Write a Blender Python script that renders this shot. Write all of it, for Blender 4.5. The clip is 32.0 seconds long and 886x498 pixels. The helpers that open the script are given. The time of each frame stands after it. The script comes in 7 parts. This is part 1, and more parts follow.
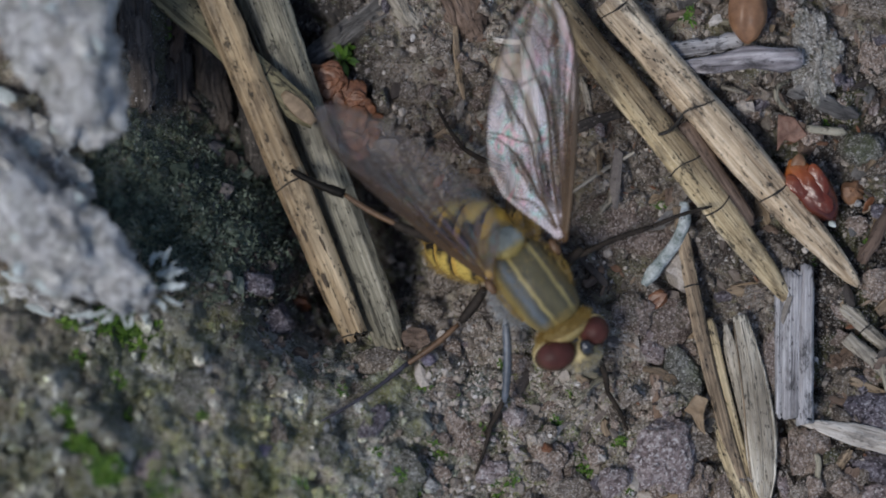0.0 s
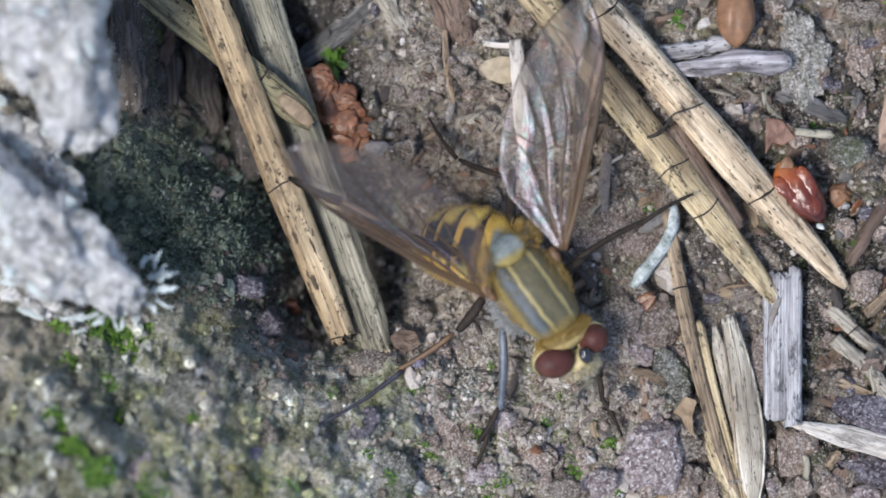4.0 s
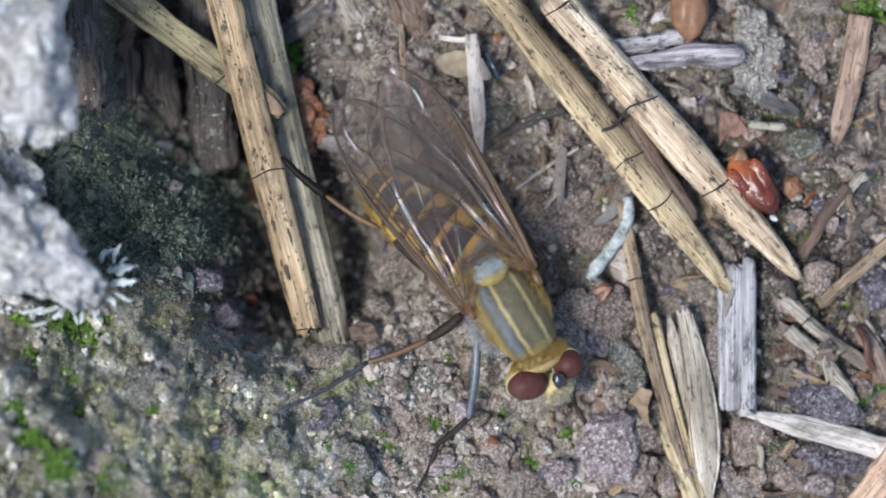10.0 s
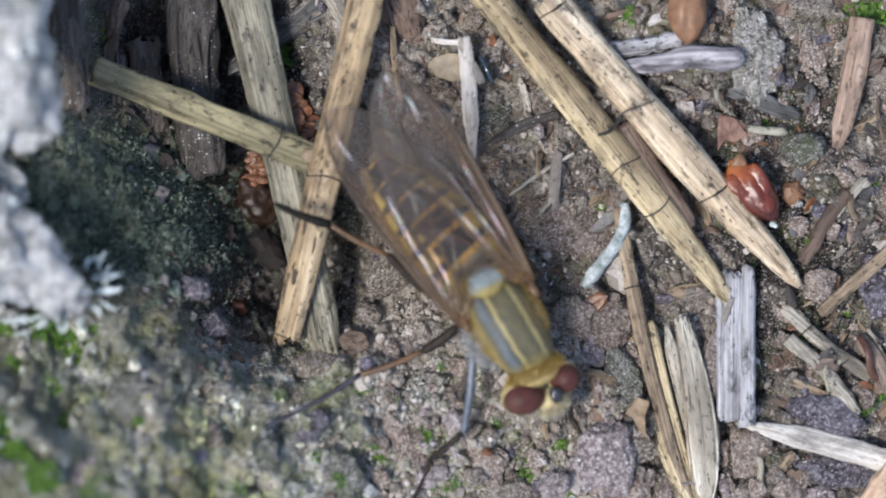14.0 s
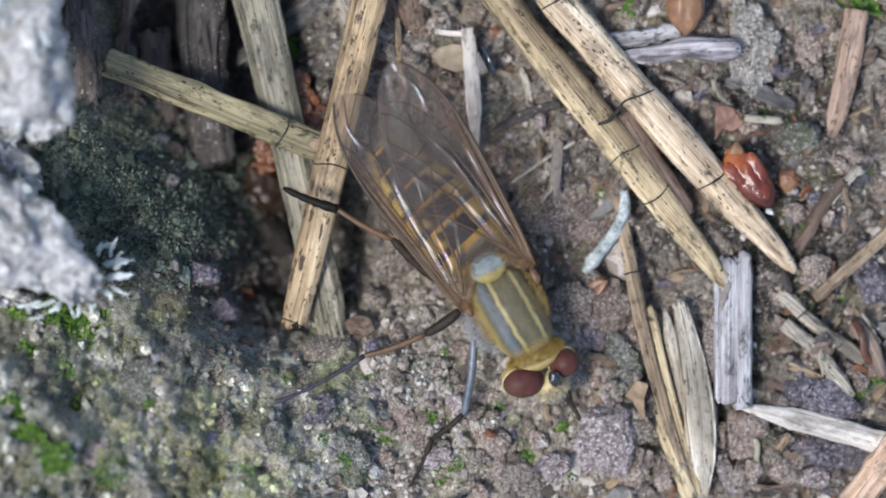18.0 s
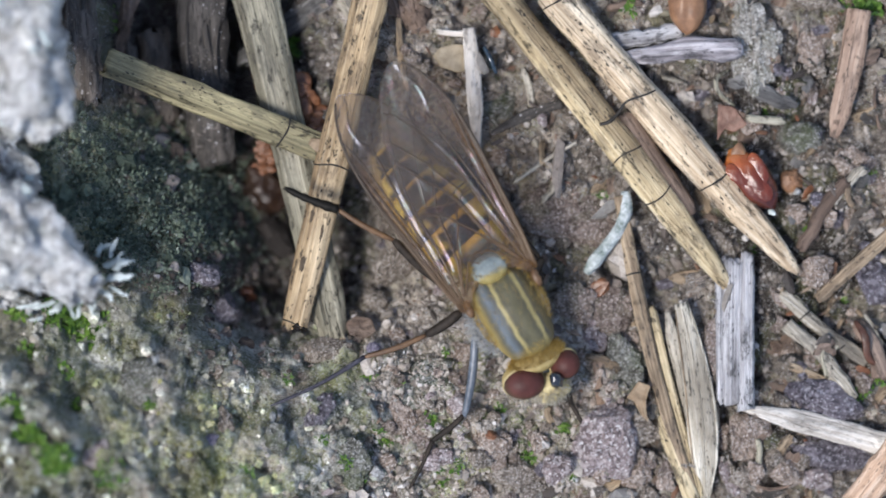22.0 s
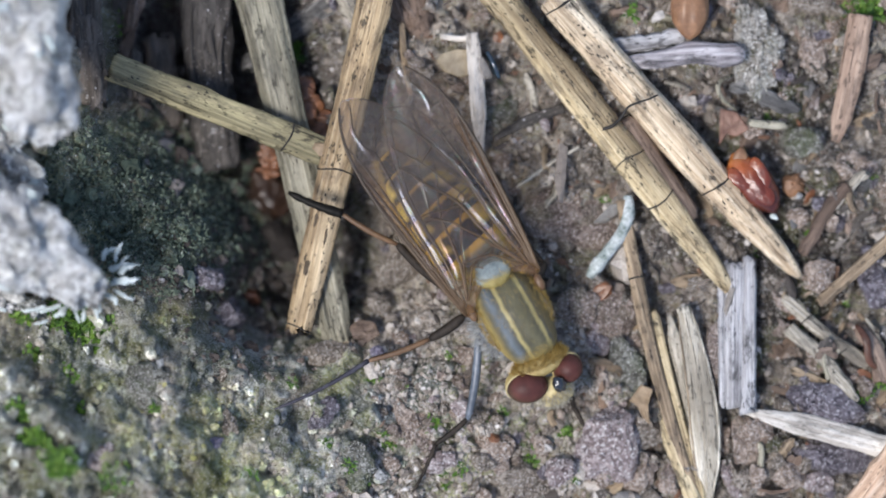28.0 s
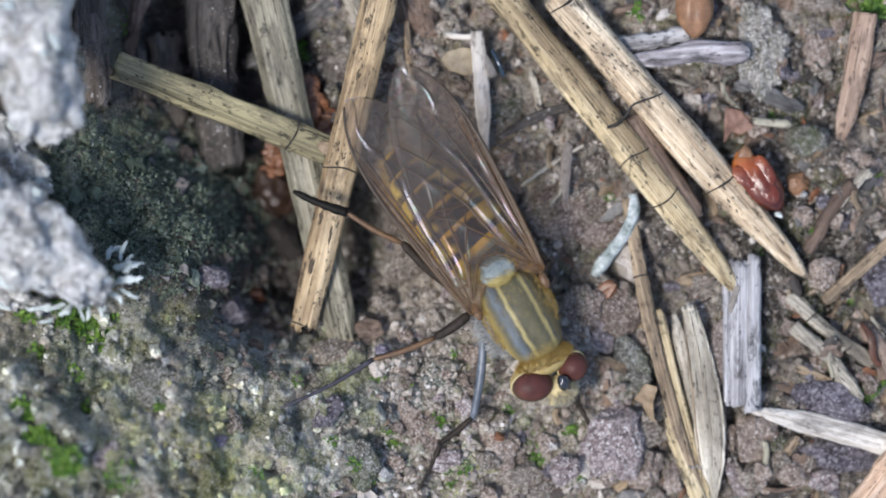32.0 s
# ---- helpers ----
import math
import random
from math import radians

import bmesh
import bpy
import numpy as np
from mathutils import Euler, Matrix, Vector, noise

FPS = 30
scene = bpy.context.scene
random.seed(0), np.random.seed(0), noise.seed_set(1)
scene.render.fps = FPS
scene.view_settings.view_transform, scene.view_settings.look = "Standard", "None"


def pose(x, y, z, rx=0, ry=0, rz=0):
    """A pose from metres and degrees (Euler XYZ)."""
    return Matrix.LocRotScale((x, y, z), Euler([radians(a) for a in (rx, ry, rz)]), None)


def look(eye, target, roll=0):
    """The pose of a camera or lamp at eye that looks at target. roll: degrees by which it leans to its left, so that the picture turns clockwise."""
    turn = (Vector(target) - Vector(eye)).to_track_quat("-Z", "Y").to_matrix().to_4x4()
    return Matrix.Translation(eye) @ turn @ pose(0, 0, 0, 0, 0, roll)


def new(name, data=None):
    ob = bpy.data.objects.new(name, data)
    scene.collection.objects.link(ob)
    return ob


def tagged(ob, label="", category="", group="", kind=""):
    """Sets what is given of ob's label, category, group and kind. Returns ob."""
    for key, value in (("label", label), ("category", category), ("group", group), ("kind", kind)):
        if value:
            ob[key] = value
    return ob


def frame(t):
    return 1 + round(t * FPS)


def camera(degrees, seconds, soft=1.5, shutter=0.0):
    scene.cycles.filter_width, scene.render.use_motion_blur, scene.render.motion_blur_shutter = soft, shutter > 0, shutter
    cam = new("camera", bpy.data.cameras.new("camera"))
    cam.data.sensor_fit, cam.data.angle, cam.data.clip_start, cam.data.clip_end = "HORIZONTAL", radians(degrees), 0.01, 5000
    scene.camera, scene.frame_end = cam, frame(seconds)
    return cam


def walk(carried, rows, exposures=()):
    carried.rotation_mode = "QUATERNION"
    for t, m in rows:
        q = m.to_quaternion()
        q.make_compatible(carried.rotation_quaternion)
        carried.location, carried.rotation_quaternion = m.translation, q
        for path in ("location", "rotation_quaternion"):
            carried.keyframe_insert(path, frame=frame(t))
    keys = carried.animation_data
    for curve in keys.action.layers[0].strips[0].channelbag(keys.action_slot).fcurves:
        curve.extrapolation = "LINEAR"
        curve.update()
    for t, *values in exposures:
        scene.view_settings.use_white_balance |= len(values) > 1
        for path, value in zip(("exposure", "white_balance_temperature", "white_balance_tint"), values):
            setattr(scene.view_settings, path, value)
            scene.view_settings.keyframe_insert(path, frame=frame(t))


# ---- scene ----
# Units: places (u, v) are pixel positions in the camera's view, its middle at (784, 441),
# u to the east and v to the south, a fortieth of a millimetre each; heights are in mm.
S = 0.025
EYE = 140.0

cam = camera(15.94, 32.0, 1.7)
cam.data.dof.use_dof = True
cam.data.dof.focus_distance = 0.1396
cam.data.dof.aperture_fstop = 21.0

# seconds, tilt, pan, roll in degrees, height in mm
PATH = [
    (0, 0.047, 1.095, 0.269, 140.71), (0.5, 0.077, 1.074, 0.260, 141.43), (1, 0.060, 1.058, 0.239, 141.78), (1.5, 0.058, 1.052, 0.237, 141.82),
    (2, 0.060, 1.011, 0.229, 141.78), (2.5, 0.089, 0.951, 0.227, 141.73), (3, 0.127, 0.919, 0.191, 141.50), (3.5, 0.113, 0.910, 0.196, 141.38),
    (5.5, 0.064, 0.733, 0.188, 140.92), (6, 0.055, 0.600, 0.133, 140.98), (6.5, 0.011, 0.554, 0.117, 141.20), (7, -0.006, 0.475, 0.115, 141.40),
    (7.5, 0.019, 0.344, 0.034, 141.80), (8, 0.049, 0.223, 0.040, 142.08), (8.5, 0.049, 0.149, 0.008, 142.23), (9, 0.022, 0.133, 0.026, 142.36),
    (9.5, -0.012, 0.136, 0.005, 142.41), (10, -0.042, 0.123, 0.002, 142.44), (10.5, -0.021, 0.090, 0.049, 142.25), (11, 0.018, 0.027, 0.014, 142.12),
    (11.5, 0.015, -0.018, -0.003, 141.73), (12, 0.003, -0.012, -0.004, 141.22), (12.5, -0.015, 0.004, -0.011, 140.64), (13, 0.000, -0.000, 0.000, 140.00),
    (13.5, 0.063, -0.016, -0.006, 139.53), (14, 0.090, -0.012, -0.001, 139.34), (14.5, 0.021, 0.010, -0.024, 139.58), (16.5, -0.146, 0.015, -0.026, 141.77),
    (17, -0.144, 0.018, -0.035, 142.13), (17.5, -0.151, 0.034, -0.035, 142.45), (18, -0.157, 0.056, -0.018, 142.58), (18.5, -0.157, 0.048, -0.002, 142.71),
    (19, -0.145, 0.036, -0.033, 142.67), (19.5, -0.150, 0.036, -0.032, 142.65), (20, -0.159, 0.060, -0.032, 142.46), (20.5, -0.166, 0.077, -0.043, 142.32),
    (21, -0.158, 0.072, -0.047, 142.26), (21.5, -0.124, 0.063, -0.009, 142.12), (22, -0.142, 0.078, -0.028, 142.11), (22.5, -0.150, 0.087, -0.045, 142.05),
    (23, -0.164, 0.098, -0.038, 142.08), (23.5, -0.167, 0.093, -0.016, 142.18), (24, -0.108, 0.084, -0.002, 142.32), (24.5, -0.090, 0.077, -0.011, 142.44),
    (25, -0.084, 0.086, -0.026, 142.58), (25.5, -0.088, 0.090, -0.012, 142.63), (27.5, -0.055, 0.139, -0.013, 142.75), (28, -0.069, 0.138, -0.009, 142.74),
    (28.5, -0.079, 0.147, -0.026, 142.71), (29, -0.111, 0.188, -0.001, 142.68), (29.5, -0.125, 0.193, -0.032, 142.69), (30, -0.094, 0.189, -0.016, 142.74),
    (30.5, -0.078, 0.187, -0.003, 142.70), (31, -0.064, 0.183, -0.005, 142.69), (31.5, -0.080, 0.181, -0.004, 142.65), (32, -0.099, 0.224, -0.042, 142.74),
]
EXPO = [(0, -0.36), (0.5, 0.27), (1, 0.47), (2, 0.59), (3.5, 0.65), (5.5, 0.68), (32, 0.68)]
walk(cam, [(t, pose(0, 0, h / 1000, rx, ry, rz)) for t, rx, ry, rz, h in PATH], EXPO)

# ---- light ----
world = bpy.data.worlds.new("sky")
scene.world = world
world.use_nodes = True
wn = world.node_tree.nodes
sky = wn.new("ShaderNodeTexSky")
sky.sky_type, sky.sun_disc = "NISHITA", False
sky.sun_elevation, sky.sun_rotation = radians(63), radians(244)
sky.air_density, sky.dust_density, sky.ozone_density = 0.85, 1.2, 0.7
world.node_tree.links.new(sky.outputs[0], wn["Background"].inputs[0])
wn["Background"].inputs[1].default_value = 0.143

sun = new("sun", bpy.data.lights.new("sun", "SUN"))
sun.data.energy, sun.data.angle, sun.data.color = 2.20, radians(16), (1.0, 0.968, 0.935)
sun.matrix_world = look((-0.78, -0.38, 1.74), (0, 0, 0))


# ---- material helpers ----
def node(nt, kind, **values):
    n = nt.nodes.new(kind)
    for key, value in values.items():
        n.inputs[key.replace("_", " ")].default_value = value
    return n


def begin(name):
    m = bpy.data.materials.new(name)
    m.use_nodes = True
    nt = m.node_tree
    bsdf = nt.nodes["Principled BSDF"]
    tc = nt.nodes.new("ShaderNodeTexCoord")
    mp = nt.nodes.new("ShaderNodeMapping")
    nt.links.new(tc.outputs["Object"], mp.inputs[0])
    mp.inputs["Scale"].default_value = (1000, 1000, 1000)
    return m, nt, bsdf, mp.outputs[0]


def stretched(nt, vec, sx, sy, sz, shift=True):
    mp = nt.nodes.new("ShaderNodeMapping")
    mp.inputs["Scale"].default_value = (sx, sy, sz)
    nt.links.new(vec, mp.inputs[0])
    if shift:
        oi = nt.nodes.new("ShaderNodeObjectInfo")
        mul = nt.nodes.new("ShaderNodeMath")
        mul.operation, mul.inputs[1].default_value = "MULTIPLY", 37.0
        nt.links.new(oi.outputs["Random"], mul.inputs[0])
        nt.links.new(mul.outputs[0], mp.inputs["Location"])
    return mp.outputs[0]


def fractal(nt, vec, scale, detail=5.0, rough=0.6, warp=0.0):
    n = node(nt, "ShaderNodeTexNoise", Scale=scale, Detail=detail, Roughness=rough, Distortion=warp)
    nt.links.new(vec, n.inputs["Vector"])
    return n.outputs["Fac"]


def cells(nt, vec, scale, feature="F1"):
    n = node(nt, "ShaderNodeTexVoronoi", Scale=scale)
    n.feature = feature
    nt.links.new(vec, n.inputs["Vector"])
    return n


def ramp(nt, fac, stops):
    r = nt.nodes.new("ShaderNodeValToRGB")
    while len(r.color_ramp.elements) < len(stops):
        r.color_ramp.elements.new(0.5)
    for e, (p, c) in zip(r.color_ramp.elements, stops):
        e.position = p
        e.color = (*c, 1) if len(c) == 3 else c
    nt.links.new(fac, r.inputs[0])
    return r.outputs[0]


def gate(nt, fac, lo, hi):
    n = node(nt, "ShaderNodeMapRange")
    n.inputs["From Min"].default_value, n.inputs["From Max"].default_value = lo, hi
    nt.links.new(fac, n.inputs["Value"])
    return n.outputs["Result"]


def blend(nt, fac, a, b, kind="MIX"):
    n = nt.nodes.new("ShaderNodeMix")
    n.data_type, n.blend_type = "RGBA", kind
    for sock, value in ((n.inputs[0], fac), (n.inputs[6], a), (n.inputs[7], b)):
        if isinstance(value, (int, float)):
            sock.default_value = value
        elif isinstance(value, tuple):
            sock.default_value = (*value, 1)
        else:
            nt.links.new(value, sock)
    return n.outputs[2]


def maths(nt, op, a, b=0.0):
    n = nt.nodes.new("ShaderNodeMath")
    n.operation = op
    for sock, value in zip(n.inputs, (a, b)):
        if isinstance(value, (int, float)):
            sock.default_value = value
        else:
            nt.links.new(value, sock)
    return n.outputs[0]


def relief(nt, bsdf, fac, mm, strength=0.8):
    b = node(nt, "ShaderNodeBump", Strength=strength, Distance=mm / 1000)
    nt.links.new(fac, b.inputs["Height"])
    nt.links.new(b.outputs[0], bsdf.inputs["Normal"])


def finish(nt, bsdf, colour, rough, spec=0.4):
    nt.links.new(colour, bsdf.inputs["Base Color"])
    if isinstance(rough, (int, float)):
        bsdf.inputs["Roughness"].default_value = rough
    else:
        nt.links.new(rough, bsdf.inputs["Roughness"])
    bsdf.inputs["Specular IOR Level"].default_value = spec


def stone_material(name, dark, light, spot, grain=3.0, rough=0.75, green=0.0):
    """Mottled stone: two scales of tone, fine crystals, some algae."""
    m, nt, bsdf, vec = begin(name)
    vec = stretched(nt, vec, 1, 1, 1)
    base = ramp(nt, fractal(nt, vec, grain * 0.35, 6, 0.7), [(0.34, tuple(0.45 * c for c in dark)), (0.44, dark), (0.58, light), (0.70, tuple(0.5 * c + 0.5 * d for c, d in zip(light, spot)))])
    fine = cells(nt, vec, grain * 3.2)
    base = blend(nt, 0.6, base, ramp(nt, fine.outputs["Color"], [(0.0, tuple(0.4 * c for c in dark)), (0.35, dark), (0.65, light), (1.0, spot)]))
    pits = gate(nt, fractal(nt, vec, grain * 1.7, 5, 0.65), 0.44, 0.36)
    base = blend(nt, maths(nt, "MULTIPLY", pits, 0.6), base, tuple(0.5 * c for c in dark))
    # glints painted as pale flecks, which are also smoother
    glint = gate(nt, fractal(nt, vec, grain * 3.2, 3, 0.6), 0.575, 0.62)
    base = blend(nt, glint, base, spot)
    if green:
        base = blend(nt, maths(nt, "MULTIPLY", gate(nt, fractal(nt, vec, 0.9, 5, 0.7), 0.5, 0.62), green), base, (0.10, 0.13, 0.035))
    finish(nt, bsdf, base, maths(nt, "SUBTRACT", rough, maths(nt, "MULTIPLY", glint, 0.4)))
    relief(nt, bsdf, maths(nt, "SUBTRACT", fractal(nt, vec, grain * 2.0, 9, 0.75), maths(nt, "MULTIPLY", pits, 0.25)), 0.34, 1.0)
    return m


def wood_material(name, dark, light, edge, speck=0.6, rough=0.62, ridge=5.0, grit=0.0):
    """Dry plant fibre, its grain along x, with black specks in rows and, on old bark, clinging sand."""
    m, nt, bsdf, vec = begin(name)
    v1 = stretched(nt, vec, 0.10, ridge * 1.05, ridge * 1.05)
    v2 = stretched(nt, vec, 1.9, 4.0, 4.0)
    v3 = stretched(nt, vec, 0.35, 0.9, 0.9)
    fibre = fractal(nt, v1, 1.6, 4, 0.6)
    tone = ramp(nt, fibre, [(0.27, tuple(0.7 * c for c in dark)), (0.36, tuple(0.4 * c + 0.6 * d for c, d in zip(dark, light))), (0.48, light), (0.68, tuple(0.3 * c + 0.7 * d for c, d in zip(light, edge)))])
    broad = fractal(nt, stretched(nt, vec, 0.07, 0.95, 0.95), 1.1, 2, 0.45, 0.3)
    tone = blend(nt, maths(nt, "MULTIPLY", gate(nt, broad, 0.45, 0.33), 0.55), tone, dark)
    tone = blend(nt, maths(nt, "MULTIPLY", gate(nt, broad, 0.56, 0.68), 0.75), tone, edge)
    crack = gate(nt, fractal(nt, stretched(nt, vec, 0.16, 5.5, 5.5), 1.0, 3, 0.6), 0.385, 0.31)
    tone = blend(nt, maths(nt, "MULTIPLY", crack, 0.6), tone, tuple(0.25 * c for c in dark))
    patch = gate(nt, fractal(nt, v3, 0.55, 5, 0.65), 0.42, 0.7)
    tone = blend(nt, maths(nt, "MULTIPLY", patch, 0.7), tone, tuple(0.5 * c for c in dark))
    dirt = gate(nt, fractal(nt, stretched(nt, vec, 0.5, 1.4, 1.4), 0.9, 6, 0.72), 0.52, 0.62)
    tone = blend(nt, maths(nt, "MULTIPLY", dirt, 0.55), tone, tuple(0.45 * c + 0.02 for c in dark))
    shake = node(nt, "ShaderNodeTexNoise", Scale=2.5, Detail=3.0)
    nt.links.new(v2, shake.inputs["Vector"])
    v4 = nt.nodes.new("ShaderNodeVectorMath")
    v4.operation = "MULTIPLY_ADD"
    nt.links.new(shake.outputs["Color"], v4.inputs[0])
    v4.inputs[1].default_value = (0.9, 0.55, 0.55)
    nt.links.new(v2, v4.inputs[2])
    spots = cells(nt, v4.outputs[0], 1.9)
    where = gate(nt, fractal(nt, v3, 1.9, 5, 0.75), 0.47, 0.54)
    pick = nt.nodes.new("ShaderNodeSeparateColor")
    nt.links.new(spots.outputs["Color"], pick.inputs[0])
    far_ = maths(nt, "ADD", spots.outputs["Distance"], maths(nt, "MULTIPLY", pick.outputs[0], 0.40))
    dots = maths(nt, "MULTIPLY", gate(nt, far_, 0.46, 0.30), where)
    blots = gate(nt, fractal(nt, v2, 0.5, 6, 0.75), 0.57, 0.62)
    dots = maths(nt, "MAXIMUM", dots, maths(nt, "MULTIPLY", blots, 0.8))
    tone = blend(nt, maths(nt, "MULTIPLY", dots, speck), tone, (0.012, 0.010, 0.009))
    if grit:
        sand = cells(nt, vec, 7.0)
        hue = nt.nodes.new("ShaderNodeSeparateColor")
        nt.links.new(sand.outputs["Color"], hue.inputs[0])
        near_ = maths(nt, "ADD", sand.outputs["Distance"], maths(nt, "MULTIPLY", hue.outputs[0], 0.42))
        lie = gate(nt, fractal(nt, vec, 0.55, 4, 0.6), 0.42, 0.56)
        grains = maths(nt, "MULTIPLY", gate(nt, near_, 0.50, 0.30), lie)
        tone = blend(nt, maths(nt, "MULTIPLY", grains, grit), tone, ramp(nt, hue.outputs[1], [(0.2, (0.14, 0.115, 0.10)), (0.7, (0.34, 0.30, 0.27)), (0.95, (0.62, 0.62, 0.64))]))
    finish(nt, bsdf, tone, rough)
    relief(nt, bsdf, maths(nt, "SUBTRACT", maths(nt, "SUBTRACT", fibre, maths(nt, "MULTIPLY", dots, 0.25)), maths(nt, "MULTIPLY", crack, 0.4)), 0.12, 1.0)
    return m


def island_material(name, stops, rough=0.8, noise_scale=6.0, spec=0.4):
    """Loose small pieces, each with a tone of its own."""
    m, nt, bsdf, vec = begin(name)
    geo = nt.nodes.new("ShaderNodeNewGeometry")
    tone = ramp(nt, geo.outputs["Random Per Island"], stops)
    n = fractal(nt, vec, noise_scale, 5, 0.7)
    tone = blend(nt, 1.0, tone, ramp(nt, n, [(0.25, (0.45, 0.43, 0.42)), (0.75, (1.0, 1.0, 1.0))]), "MULTIPLY")
    finish(nt, bsdf, tone, rough, spec)
    relief(nt, bsdf, n, 0.05)
    return m


def plain_material(name, c1, c2, scale, rough, spec=0.5, mm=0.03, coat=0.0):
    m, nt, bsdf, vec = begin(name)
    n = fractal(nt, vec, scale, 5, 0.65)
    finish(nt, bsdf, ramp(nt, n, [(0.3, c1), (0.7, c2)]), rough, spec)
    bsdf.inputs["Coat Weight"].default_value = coat
    relief(nt, bsdf, n, mm)
    return m


def coloured(name, tone_fn, rough, spec=0.4, coat=0.0, mm=0.02, sheen=0.0, scale=6.0):
    """A body material; tone_fn gives the colour from the part's own x, y, z in mm."""
    m, nt, bsdf, vec = begin(name)
    sep = nt.nodes.new("ShaderNodeSeparateXYZ")
    nt.links.new(vec, sep.inputs[0])
    tone = tone_fn(nt, vec, sep.outputs)
    n = fractal(nt, vec, scale, 4, 0.7)
    tone = blend(nt, 1.0, tone, ramp(nt, n, [(0.25, (0.66, 0.66, 0.66)), (0.75, (1.04, 1.04, 1.04))]), "MULTIPLY")
    finish(nt, bsdf, tone, rough, spec)
    bsdf.inputs["Coat Weight"].default_value = coat
    bsdf.inputs["Sheen Weight"].default_value = sheen
    relief(nt, bsdf, n, mm)
    return m


# ---- materials of the ground ----
def crust_tone(nt, vec):
    """Patches of grey algae crust, white lichen, olive and brown."""
    n = fractal(nt, stretched(nt, vec, 1.15, 0.85, 1.0, False), 0.42, 9, 0.72)
    tone = ramp(nt, n, [(0.33, (0.045, 0.052, 0.042)), (0.40, (0.20, 0.215, 0.175)), (0.455, (0.62, 0.625, 0.58)), (0.50, (0.24, 0.25, 0.205)), (0.55, (0.80, 0.80, 0.78)), (0.61, (0.22, 0.235, 0.10)), (0.69, (0.74, 0.75, 0.75))])
    rosy = gate(nt, fractal(nt, vec, 0.36, 5, 0.65, 0.4), 0.50, 0.60)
    tone = blend(nt, maths(nt, "MULTIPLY", rosy, 0.5), tone, (0.54, 0.45, 0.40))
    green = gate(nt, fractal(nt, vec, 0.30, 6, 0.65), 0.46, 0.58)
    tone = blend(nt, maths(nt, "MULTIPLY", green, 0.65), tone, (0.25, 0.265, 0.075))
    tone = blend(nt, 1.0, tone, ramp(nt, fractal(nt, vec, 0.33, 5, 0.6, 0.6), [(0.36, (0.54, 0.57, 0.54)), (0.47, (0.90, 0.90, 0.88)), (0.53, (1.16, 1.16, 1.15)), (0.62, (1.7, 1.72, 1.74))]), "MULTIPLY")
    # shade of small holes painted as dark spots, with no hole in the mesh
    hole_shade = gate(nt, fractal(nt, vec, 1.0, 7, 0.7), 0.44, 0.37)
    return blend(nt, maths(nt, "MULTIPLY", hole_shade, 0.8), tone, (0.030, 0.036, 0.029))


def crust_grain_material():
    m, nt, bsdf, vec = begin("crust_grain")
    geo = nt.nodes.new("ShaderNodeNewGeometry")
    tone = crust_tone(nt, vec)
    tone = blend(nt, 1.0, tone, ramp(nt, geo.outputs["Random Per Island"], [(0.0, (0.42, 0.42, 0.42)), (0.35, (0.85, 0.80, 0.76)), (0.6, (1.0, 1.04, 0.92)), (0.9, (1.2, 1.2, 1.2)), (1.0, (1.7, 1.7, 1.75))]), "MULTIPLY")
    finish(nt, bsdf, tone, 0.7)
    relief(nt, bsdf, fractal(nt, vec, 6, 5, 0.7), 0.06)
    return m


